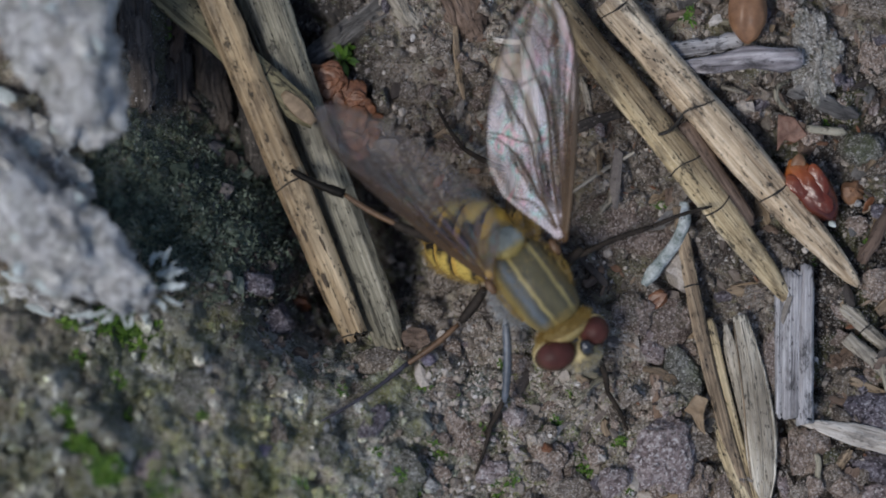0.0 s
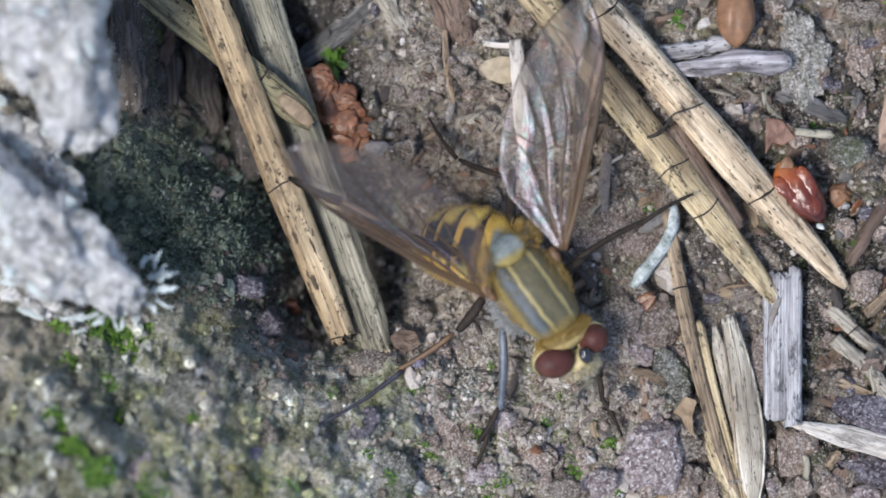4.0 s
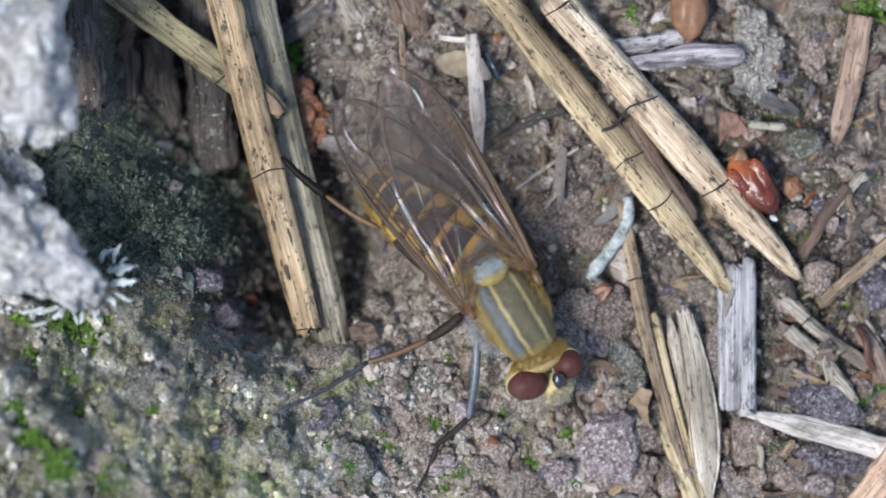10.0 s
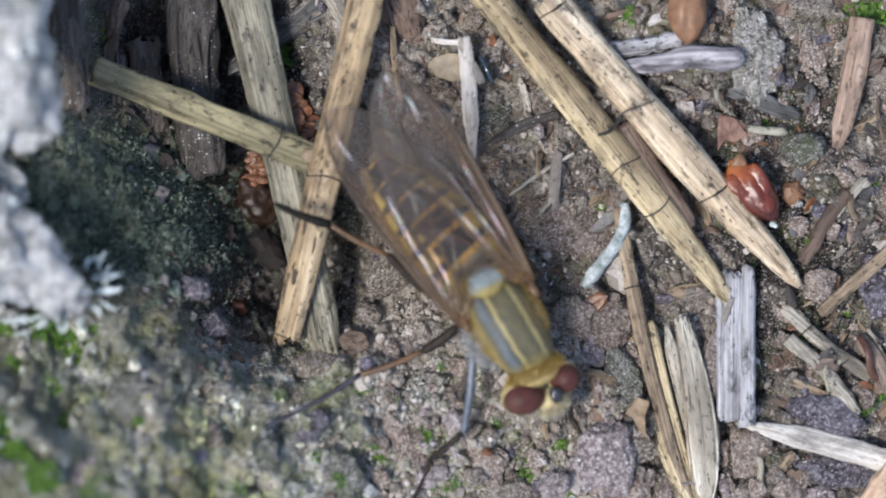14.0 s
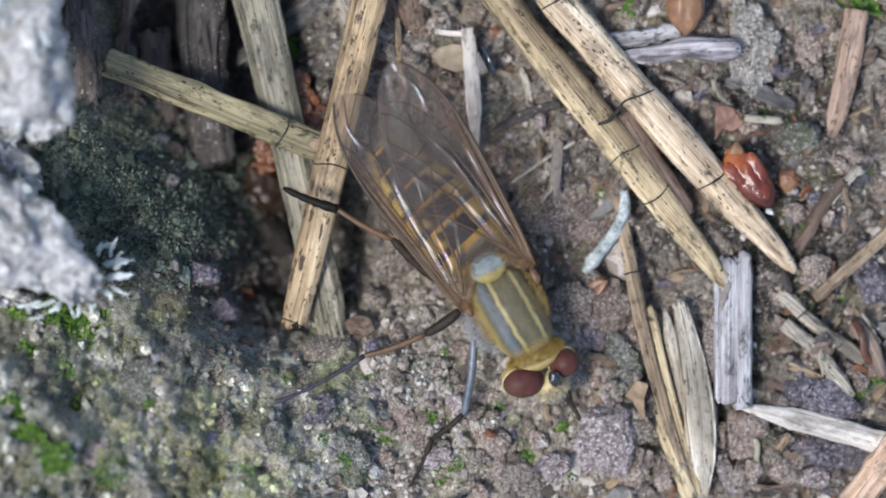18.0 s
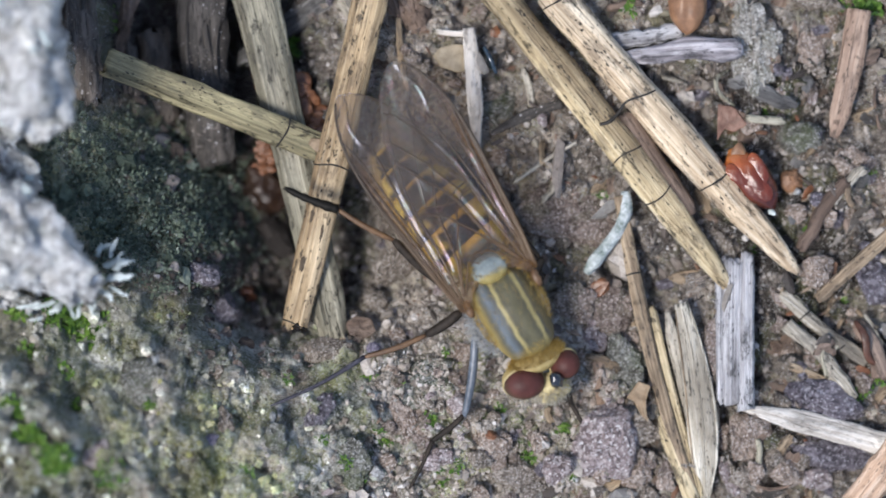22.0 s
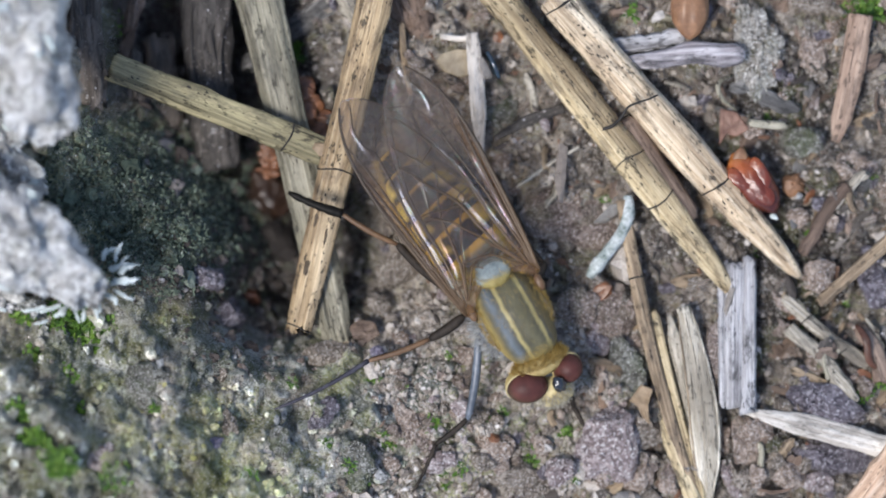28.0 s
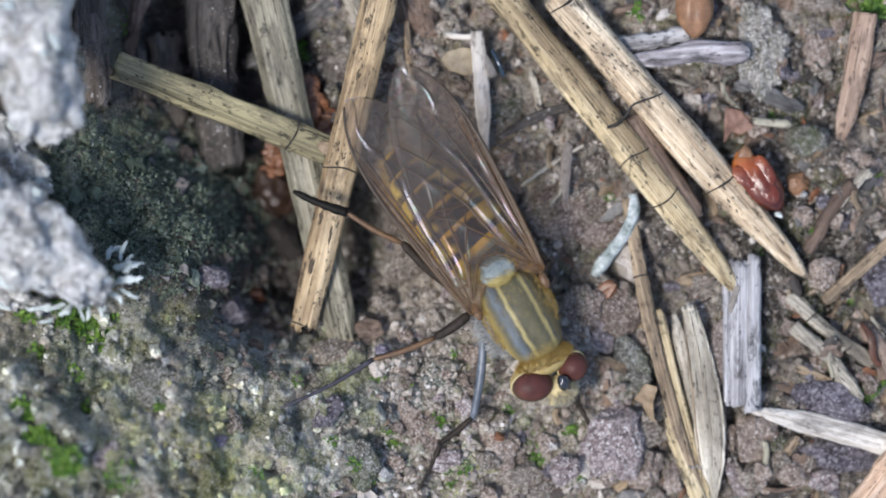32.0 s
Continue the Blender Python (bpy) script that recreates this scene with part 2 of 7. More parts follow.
def soil_material():
    m, nt, bsdf, vec = begin("soil")
    at_ = nt.nodes.new("ShaderNodeAttribute")
    at_.attribute_name = "cover"
    sep = nt.nodes.new("ShaderNodeSeparateColor")
    nt.links.new(at_.outputs["Color"], sep.inputs[0])
    big = fractal(nt, vec, 0.45, 6, 0.6)
    mid = fractal(nt, vec, 2.2, 6, 0.65)
    tone = ramp(nt, big, [(0.3, (0.33, 0.28, 0.235)), (0.48, (0.645, 0.56, 0.485)), (0.68, (0.82, 0.745, 0.67))])
    crumb = cells(nt, vec, 5.5)
    tone = blend(nt, 0.5, tone, ramp(nt, crumb.outputs["Color"], [(0.0, (0.07, 0.058, 0.048)), (0.35, (0.36, 0.31, 0.27)), (0.7, (0.62, 0.555, 0.50)), (1.0, (0.85, 0.82, 0.79))]))
    tone = blend(nt, 1.0, tone, ramp(nt, mid, [(0.34, (0.50, 0.47, 0.43)), (0.6, (1.35, 1.33, 1.28))]), "MULTIPLY")
    # dark noise patches painted for the shade between loose pieces
    gap_shade = gate(nt, fractal(nt, vec, 1.15, 6, 0.62), 0.47, 0.39)
    tone = blend(nt, maths(nt, "MULTIPLY", gap_shade, 0.62), tone, (0.075, 0.060, 0.048))
    # dark soil tone, with the shade of hollow and litter gaps put in
    dark_soil_shade = ramp(nt, mid, [(0.3, (0.022, 0.018, 0.016)), (0.7, (0.12, 0.102, 0.090))])
    tone = blend(nt, sep.outputs[2], tone, dark_soil_shade)
    crust = crust_tone(nt, vec)
    tone = blend(nt, sep.outputs[1], tone, crust)
    mossy = ramp(nt, fractal(nt, vec, 2.6, 7, 0.7), [(0.3, (0.018, 0.030, 0.022)), (0.44, (0.11, 0.135, 0.09)), (0.56, (0.30, 0.33, 0.24)), (0.76, (0.15, 0.165, 0.07))])
    tone = blend(nt, sep.outputs[0], tone, mossy)
    film = gate(nt, fractal(nt, vec, 0.55, 6, 0.7), 0.50, 0.62)
    tone = blend(nt, maths(nt, "MULTIPLY", film, 0.5), tone, (0.23, 0.24, 0.095))
    # pale specks put the soil's glints into its colour and gloss
    glint = gate(nt, fractal(nt, vec, 11, 2, 0.5), 0.59, 0.65)
    tone = blend(nt, maths(nt, "MULTIPLY", glint, 0.75), tone, (0.72, 0.72, 0.71))
    finish(nt, bsdf, tone, maths(nt, "SUBTRACT", 0.85, maths(nt, "MULTIPLY", glint, 0.5)))
    h = maths(nt, "ADD", fractal(nt, vec, 4.5, 9, 0.75), maths(nt, "MULTIPLY", crumb.outputs["Distance"], -0.35))
    relief(nt, bsdf, h, 0.42, 1.0)
    return m


SOIL = soil_material()
STRAW = wood_material("dry_straw", (0.14, 0.092, 0.048), (0.51, 0.40, 0.23), (0.88, 0.76, 0.52), 0.98)
STRAW_PALE = wood_material("pale_straw", (0.25, 0.165, 0.095), (0.65, 0.51, 0.345), (0.94, 0.83, 0.65), 0.95)
STRAW_OLIVE = wood_material("olive_straw", (0.085, 0.074, 0.040), (0.225, 0.198, 0.112), (0.48, 0.42, 0.24), 0.9)
STRAW_GREY = wood_material("weathered_straw", (0.13, 0.11, 0.085), (0.39, 0.35, 0.28), (0.68, 0.63, 0.54), 0.85)
STRAW_BROWN = wood_material("brown_straw", (0.10, 0.067, 0.042), (0.30, 0.22, 0.14), (0.52, 0.41, 0.28), 0.9)
GREY_WOOD = wood_material("grey_wood", (0.135, 0.125, 0.13), (0.45, 0.44, 0.45), (0.82, 0.82, 0.83), 0.8, 0.6)
PALE_WOOD = wood_material("bleached_wood", (0.28, 0.24, 0.20), (0.72, 0.67, 0.60), (0.95, 0.93, 0.88), 0.3, 0.7, 3.0)
BARK = wood_material("dark_bark", (0.020, 0.017, 0.015), (0.060, 0.053, 0.047), (0.125, 0.110, 0.098), 0.35, 0.75, 1.6, 0.85)
BARK_BROWN = wood_material("brown_bark", (0.042, 0.034, 0.027), (0.125, 0.102, 0.085), (0.235, 0.205, 0.180), 0.35, 0.75, 1.6, 0.7)
CHIP = wood_material("brown_chip", (0.085, 0.055, 0.04), (0.20, 0.14, 0.105), (0.33, 0.25, 0.20), 0.5, 0.8, 3.0)
ORANGE_WOOD = wood_material("orange_wood", (0.32, 0.19, 0.115), (0.62, 0.42, 0.285), (0.80, 0.63, 0.49), 0.5, 0.6, 3.0)
PINK_WOOD = wood_material("pinkish_wood", (0.20, 0.12, 0.08), (0.39, 0.27, 0.195), (0.58, 0.445, 0.345), 0.7, 0.6, 3.0)
MAUVE_WOOD = wood_material("mauve_grey_wood", (0.13, 0.115, 0.125), (0.40, 0.37, 0.39), (0.80, 0.77, 0.79), 0.6, 0.65, 3.0)
IVORY_WOOD = wood_material("ivory_grey_wood", (0.38, 0.325, 0.275), (0.60, 0.545, 0.48), (0.76, 0.715, 0.65), 0.3, 0.7, 3.0)
DARK_GREY_WOOD = wood_material("dark_grey_wood", (0.05, 0.047, 0.045), (0.14, 0.135, 0.13), (0.27, 0.26, 0.25), 0.6, 0.75, 3.0)
STRAW_DULL = wood_material("dull_olive_straw", (0.095, 0.086, 0.060), (0.265, 0.245, 0.178), (0.54, 0.50, 0.39), 0.85)
LEAF = wood_material("dry_leaf", (0.24, 0.20, 0.145), (0.63, 0.575, 0.465), (0.93, 0.895, 0.80), 0.7, 0.55, 7.0)
STRAW_WARM = wood_material("warm_straw", (0.16, 0.10, 0.052), (0.46, 0.335, 0.19), (0.74, 0.60, 0.40), 1.0)
SMEAR = plain_material("dried_soil", (0.05, 0.038, 0.028), (0.17, 0.13, 0.09), 3, 0.85, 0.3, 0.05)
DARK_RUST = plain_material("dark_rust_husk", (0.03, 0.012, 0.007), (0.12, 0.05, 0.028), 2.0, 0.4, 0.5, 0.08)
RUST = plain_material("rust_husk", (0.060, 0.024, 0.012), (0.29, 0.125, 0.060), 1.6, 0.36, 0.5, 0.10)
RED_BUD = coloured("red_bud", lambda nt, vec, xyz: ramp(nt, maths(nt, "ADD", maths(nt, "MULTIPLY", maths(nt, "ADD", xyz[1], fractal(nt, vec, 1.2, 4, 0.6)), 0.25), 0.40), [(0.10, (0.055, 0.015, 0.013)), (0.55, (0.16, 0.034, 0.018)), (0.82, (0.34, 0.088, 0.024)), (1.0, (0.46, 0.20, 0.06))]), 0.24, 0.5, 0.0, 0.06, 0.0, 2.0)
AMBER = plain_material("amber_bud", (0.13, 0.062, 0.032), (0.33, 0.18, 0.095), 1.2, 0.45, 0.5, 0.04)
SEED = plain_material("seed_scale", (0.27, 0.215, 0.14), (0.46, 0.385, 0.27), 2.2, 0.6, 0.4, 0.05)
HUSK = plain_material("dull_rusty_husk", (0.09, 0.045, 0.03), (0.25, 0.14, 0.10), 2.0, 0.5, 0.4, 0.10)
TAN = plain_material("tan_scale", (0.13, 0.09, 0.055), (0.30, 0.22, 0.14), 2.2, 0.6, 0.4, 0.05)
DARK_NUT = plain_material("dark_nut", (0.010, 0.006, 0.004), (0.050, 0.026, 0.016), 1.2, 0.38, 0.5, 0.15)
BLACK = plain_material("black_line", (0.010, 0.009, 0.008), (0.03, 0.026, 0.022), 5, 0.6, 0.4, 0.02)
BLUE_SHELL = plain_material("blue_black_shell", (0.010, 0.016, 0.024), (0.02, 0.045, 0.07), 2, 0.18, 0.8, 0.01, 0.5)
STONE_GREY = stone_material("grey_stone", (0.16, 0.128, 0.102), (0.43, 0.36, 0.295), (0.76, 0.70, 0.63))
STONE_MAUVE = stone_material("mauve_stone", (0.25, 0.19, 0.185), (0.56, 0.46, 0.45), (0.90, 0.86, 0.85), 2.4, 0.45)
STONE_DARK = stone_material("dark_stone", (0.095, 0.082, 0.098), (0.25, 0.222, 0.255), (0.55, 0.53, 0.57), 2.2, 0.30)
STONE_PINK = stone_material("pinkish_stone", (0.25, 0.18, 0.14), (0.61, 0.485, 0.40), (0.86, 0.79, 0.73))
STONE_SLATE = stone_material("slaty_stone", (0.165, 0.122, 0.102), (0.40, 0.315, 0.27), (0.68, 0.60, 0.55), 3, 0.7, 0.25)
STONE_MOSSY = stone_material("algae_stone", (0.12, 0.115, 0.095), (0.33, 0.325, 0.28), (0.70, 0.69, 0.65), 3, 0.7, 0.55)
STONE_PALE = stone_material("pale_crusted_stone", (0.30, 0.27, 0.23), (0.66, 0.62, 0.56), (0.88, 0.86, 0.82), 2.6, 0.75, 0.25)
STONE_WHITE = stone_material("white_pebble", (0.40, 0.40, 0.39), (0.66, 0.66, 0.66), (0.85, 0.85, 0.85), 3, 0.4)
STONE_VIOLET = stone_material("violet_grain", (0.22, 0.19, 0.27), (0.38, 0.34, 0.45), (0.6, 0.58, 0.68), 3, 0.35)
LICHEN = stone_material("lichen_crust", (0.46, 0.45, 0.435), (0.86, 0.855, 0.845), (0.95, 0.95, 0.94), 0.95, 0.9, 0.25)
TEAL_BARK = coloured("teal_grey_bark", lambda nt, vec, xyz: ramp(nt, fractal(nt, stretched(nt, vec, 1.0, 1.0, 1.0), 1.7, 6, 0.7), [(0.33, (0.09, 0.125, 0.11)), (0.44, (0.30, 0.35, 0.335)), (0.54, (0.50, 0.545, 0.535)), (0.66, (0.74, 0.77, 0.77))]), 0.7, 0.4, 0.0, 0.10)
TWIG_GREY = plain_material("grey_twig_bark", (0.10, 0.095, 0.085), (0.74, 0.73, 0.69), 2.6, 0.75, 0.4, 0.12)
LOBE = plain_material("lichen_lobe", (0.30, 0.35, 0.345), (0.66, 0.71, 0.70), 1.4, 0.8, 0.3, 0.03)
MOSS = island_material("bright_moss", [(0.0, (0.030, 0.085, 0.010)), (0.5, (0.095, 0.21, 0.025)), (1.0, (0.19, 0.32, 0.05))], 0.55, 3)
MOSS_DARK = island_material("dark_moss", [(0.0, (0.028, 0.044, 0.032)), (0.4, (0.085, 0.118, 0.085)), (0.68, (0.145, 0.190, 0.142)), (0.90, (0.17, 0.215, 0.155)), (1.0, (0.29, 0.335, 0.295))], 0.75, 3)
GRAIN = island_material("soil_grain", [(0.0, (0.16, 0.135, 0.11)), (0.25, (0.35, 0.305, 0.26)), (0.55, (0.53, 0.48, 0.425)), (0.86, (0.60, 0.55, 0.50)), (0.96, (0.72, 0.69, 0.66)), (1.0, (0.88, 0.87, 0.86))], 0.45, 9.0, 0.55)
# dark soil tones, lowered further to carry the hollow's shade
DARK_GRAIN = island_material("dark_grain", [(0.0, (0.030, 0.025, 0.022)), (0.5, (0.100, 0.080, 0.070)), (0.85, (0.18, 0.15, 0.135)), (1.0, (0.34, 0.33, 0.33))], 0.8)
CRUST_GRAIN = crust_grain_material()
OLIVE_GRAIN = island_material("olive_grain", [(0.0, (0.09, 0.09, 0.03)), (0.5, (0.27, 0.27, 0.10)), (0.85, (0.45, 0.43, 0.20)), (1.0, (0.68, 0.66, 0.46))], 0.7, 6.0)
LITTER = island_material("litter_bits", [(0.0, (0.05, 0.042, 0.037)), (0.3, (0.14, 0.115, 0.10)), (0.55, (0.26, 0.22, 0.19)), (0.75, (0.24, 0.235, 0.225)), (0.9, (0.38, 0.31, 0.24)), (1.0, (0.20, 0.095, 0.055))], 0.7)


# ---- mesh helpers (all in mm until linked) ----
def at(u, v, h=0.0):
    """A view position (u, v) placed at the height h mm on its sight line from EYE mm up."""
    k = S * (1 - h / EYE)
    return np.array([(u - 784) * k, (441 - v) * k, h])


def hashed(ix, iy, iz, seed):
    n = (ix.astype(np.int64) * 374761393 + iy.astype(np.int64) * 668265263 + iz.astype(np.int64) * 2147483647 + seed * 974634777) & 0x7FFFFFFF
    n = ((n ^ (n >> 13)) * 1274126177) & 0x7FFFFFFF
    n = ((n ^ (n >> 16)) * 974634777) & 0x7FFFFFFF
    return (n & 0xFFFFF) / 0xFFFFF


def value_noise(p, seed=0):
    """Smooth noise in -1..1 at the rows of p."""
    i = np.floor(p).astype(np.int64)
    f = p - i
    f = f * f * (3 - 2 * f)
    out = 0
    for dx in (0, 1):
        for dy in (0, 1):
            for dz in (0, 1):
                w = (f[:, 0] if dx else 1 - f[:, 0]) * (f[:, 1] if dy else 1 - f[:, 1]) * (f[:, 2] if dz else 1 - f[:, 2])
                out = out + w * hashed(i[:, 0] + dx, i[:, 1] + dy, i[:, 2] + dz, seed)
    return out * 2 - 1


def fbm(p, seed=0, octaves=4, gain=0.5):
    p = np.asarray(p, float)
    out, amp, k = 0, 1.0, 1.0
    for o in range(octaves):
        out = out + amp * value_noise(p * k + 17.3 * o, seed + o)
        amp, k = amp * gain, k * 2.03
    return out


def mesh(name, V, F, mat, smooth=True):
    me = bpy.data.meshes.new(name)
    me.from_pydata((np.asarray(V, float) * 0.001).tolist(), [], [tuple(int(i) for i in f) for f in F])
    me.polygons.foreach_set("use_smooth", np.full(len(me.polygons), smooth))
    me.materials.append(mat)
    me.update()
    return me


def mm_pose(o, R=None):
    m = R.to_4x4() if R is not None else Matrix.Identity(4)
    m.translation = Vector(o) * 0.001
    return m


def thing(name, label, category, V, F, mat, o=(0, 0, 0), R=None, group="", kind="", smooth=True):
    ob = new(name, mesh(name, V, F, mat, smooth) if V is not None else None)
    ob.matrix_world = mm_pose(o, R)
    return tagged(ob, label, category, group, kind)


def part(name, V, F, mat, parent, o=(0, 0, 0), R=None, label="", smooth=True):
    ob = new(name, mesh(name, V, F, mat, smooth))
    ob.parent = parent
    ob.matrix_basis = mm_pose(o, R)
    return tagged(ob, label)


def frame_along(d, up=(0, 0, 1)):
    """A turn whose x runs along d and whose z is as near up as may be."""
    x = Vector(d).normalized()
    y = Vector(up).cross(x)
    y = y.normalized() if y.length > 1e-6 else Vector((0, 1, 0))
    z = x.cross(y)
    return Matrix((x, y, z)).transposed()


def sweep(P, W, T, sides=12, ridges=0, ridge=0.0, flat=1.0, ragged=0.0, seed=1):
    """A closed stalk along the points P, W wide and T thick at each, in mm."""
    P = np.asarray(P, float)
    n = len(P)
    V, F = [], []
    tang = np.gradient(P, axis=0)
    rng = np.random.default_rng(seed)
    a = np.arange(sides) * 2 * np.pi / sides
    c, s = np.cos(a), np.sin(a)
    c = np.sign(c) * np.abs(c) ** flat
    s = np.sign(s) * np.abs(s) ** flat
    r = 1 + ridge * np.cos(ridges * a)
    for i in range(n):
        x = tang[i] / (np.linalg.norm(tang[i]) + 1e-12)
        up = np.array([0, 0, 1.0]) if abs(x[2]) < 0.92 else np.array([0, 1.0, 0])
        y = np.cross(up, x)
        y /= np.linalg.norm(y)
        z = np.cross(x, y)
        off = np.zeros((sides, 1))
        if ragged and (i == 0 or i == n - 1):
            off = rng.uniform(-ragged, ragged * 0.6, (sides, 1))
        V.append(P[i] + np.outer(c * r * W[i] / 2, y) + np.outer(s * r * T[i] / 2, z) + off * x)
    V = np.concatenate(V)
    for i in range(n - 1):
        for j in range(sides):
            k = (j + 1) % sides
            F.append((i * sides + j, i * sides + k, (i + 1) * sides + k, (i + 1) * sides + j))
    F.append(tuple(range(sides - 1, -1, -1)))
    F.append(tuple(range((n - 1) * sides, n * sides)))
    return V, F


def smooth_line(points, n=24):
    """Catmull-Rom through the points."""
    P = np.asarray(points, float)
    Q = np.vstack([2 * P[0] - P[1], P, 2 * P[-1] - P[-2]])
    out = []
    for t in np.linspace(0, len(P) - 1 - 1e-9, n):
        i = int(t)
        f = t - i
        a, b, c, d = Q[i:i + 4]
        out.append(0.5 * (2 * b + (c - a) * f + (2 * a - 5 * b + 4 * c - d) * f * f + (3 * b - a - 3 * c + d) * f ** 3))
    return np.array(out)


ICO = {}


def ico(sub):
    if sub not in ICO:
        bm = bmesh.new()
        bmesh.ops.create_icosphere(bm, subdivisions=sub, radius=1.0)
        bm.verts.ensure_lookup_table()
        ICO[sub] = (np.array([v.co[:] for v in bm.verts]), np.array([[v.index for v in f.verts] for f in bm.faces]))
        bm.free()
    return ICO[sub]


def turned(seed):
    rng = np.random.default_rng(seed)
    q = rng.normal(size=4)
    q /= np.linalg.norm(q)
    w, x, y, z = q
    return np.array([[1 - 2 * (y * y + z * z), 2 * (x * y - z * w), 2 * (x * z + y * w)], [2 * (x * y + z * w), 1 - 2 * (x * x + z * z), 2 * (y * z - x * w)], [2 * (x * z - y * w), 2 * (y * z + x * w), 1 - 2 * (x * x + y * y)]])


def rock(size, seed, sub=4, planes=16, rough=0.05, round_=0.25):
    """An angular stone: a ball cut by planes, then roughened."""
    V, F = ico(sub)
    rng = np.random.default_rng(seed)
    N = rng.normal(size=(planes, 3))
    N /= np.linalg.norm(N, axis=1)[:, None]
    c = rng.uniform(0.55, 0.92, planes)
    d = V @ N.T
    r = np.min(np.where(d > 0.05, c / np.maximum(d, 0.05), 9), axis=1)
    r = np.minimum(r, 1.12) * (1 - round_) + round_ * 0.85
    r = r * (1 + rough * fbm(V * 3.5 + seed, seed, 4, 0.6))
    return V * r[:, None] * np.asarray(size, float) / 2, F


def stone(label, u, v, w, l, h, turn, mat, seed, z=0.0, sub=4, rough=0.12, planes=10, name="stone", category="stone", group="stones on the soil", round_=0.0):
    V, F = rock((w * S, l * S, h), seed, sub, planes, rough, round_)
    o = at(u, v, ground_z(u, v) + z)
    return thing(name, label, category, V, F, mat, o, Matrix.Rotation(radians(turn), 3, "Z"), group, smooth=round_ > 0.4)


def stick(name, label, category, p, q, w, mat, thick=0.6, profile=None, bow=0.0, sag=0.0, ridges=7, ridge=0.03, flat=0.85, seed=1, n=40, ragged=0.0, sides=28, group="", wobble=0.0, rings=(), rest=True):
    """A straight or bowed stalk from p to q, w fortieths wide, built along its own x."""
    p, q = np.array(p), np.array(q)
    if rest:
        # lift it until it lies on the soil below it
        need = [ground_xy(*(p + (q - p) * f)[:2]) + 0.45 * w * S * thick - (p + (q - p) * f)[2] for f in np.linspace(0.02, 0.98, 14)]
        lo, hi = max(need[:7]), max(need[7:])
        p, q = p + (0, 0, max(0, lo)), q + (0, 0, max(0, hi))
    L = np.linalg.norm(q - p)
    x = np.linspace(0, 1, n)
    if profile is None:
        profile, ragged = [(0, 0.7), (0.05, 0.98), (0.95, 1.0), (1, 0.72)], max(ragged, 0.15)
    k = np.interp(x, [a for a, b in profile], [b for a, b in profile])
    rng = np.random.default_rng(seed)
    k = k * (1 + 0.05 * fbm(np.c_[x * 6, 0 * x, 0 * x + seed], seed, 3))
    P = np.c_[x * L, bow * np.sin(np.pi * x) + wobble * fbm(np.c_[x * 4, 0 * x, 0 * x + seed + 5], seed, 2) * np.minimum(1, 6 * x) * np.minimum(1, 6 * (1 - x)), sag * np.sin(np.pi * x)]
    V, F = sweep(P, w * S * k, w * S * thick * k, sides, ridges, ridge, flat, ragged, seed)
    V[:, 1:] *= (1 + 0.05 * fbm(V * (1.1, 1.6, 1.6) + seed, seed + 3, 4, 0.6))[:, None]
    ob = thing(name, label, category, V, F, mat, p, frame_along(q - p), group)
    for r in rings:
        i = int(r * (n - 1))
        c, ww = P[i], w * S * k[i]
        RV, RF = sweep([c - (0.035, 0, 0), c, c + (0.035, 0.0, 0)], [ww * 1.02, ww * 1.05, ww * 1.02], [ww * thick * 1.02, ww * thick * 1.06, ww * thick * 1.02], sides, ridges, ridge, flat)
        RV[:, 0] += 0.10 * np.sin(RV[:, 1] * 3.0 + r * 20)
        part("node_ring", RV, RF, BLACK, ob, label="thin black ring")
    return ob


def aligned(V, P):
    """Points turned so that their own x runs along the line P, and that turn."""
    R = frame_along(P[-1] - P[0])
    return V @ np.array(R), R


def winding(name, label, category, points, W, mat, thick=1.0, n=24, sides=10, group="", ridges=0, ridge=0.0, flat=0.9):
    """A twig that follows (u, v, h) points."""
    P = smooth_line([at(*p) for p in points], n)
    o = P.mean(axis=0)
    w = np.interp(np.linspace(0, 1, n), np.linspace(0, 1, len(W)), W) * S
    V, F = sweep(P - o, w, w * thick, sides, ridges, ridge, flat)
    V, R = aligned(V, P)
    return thing(name, label, category, V, F, mat, o, R, group)


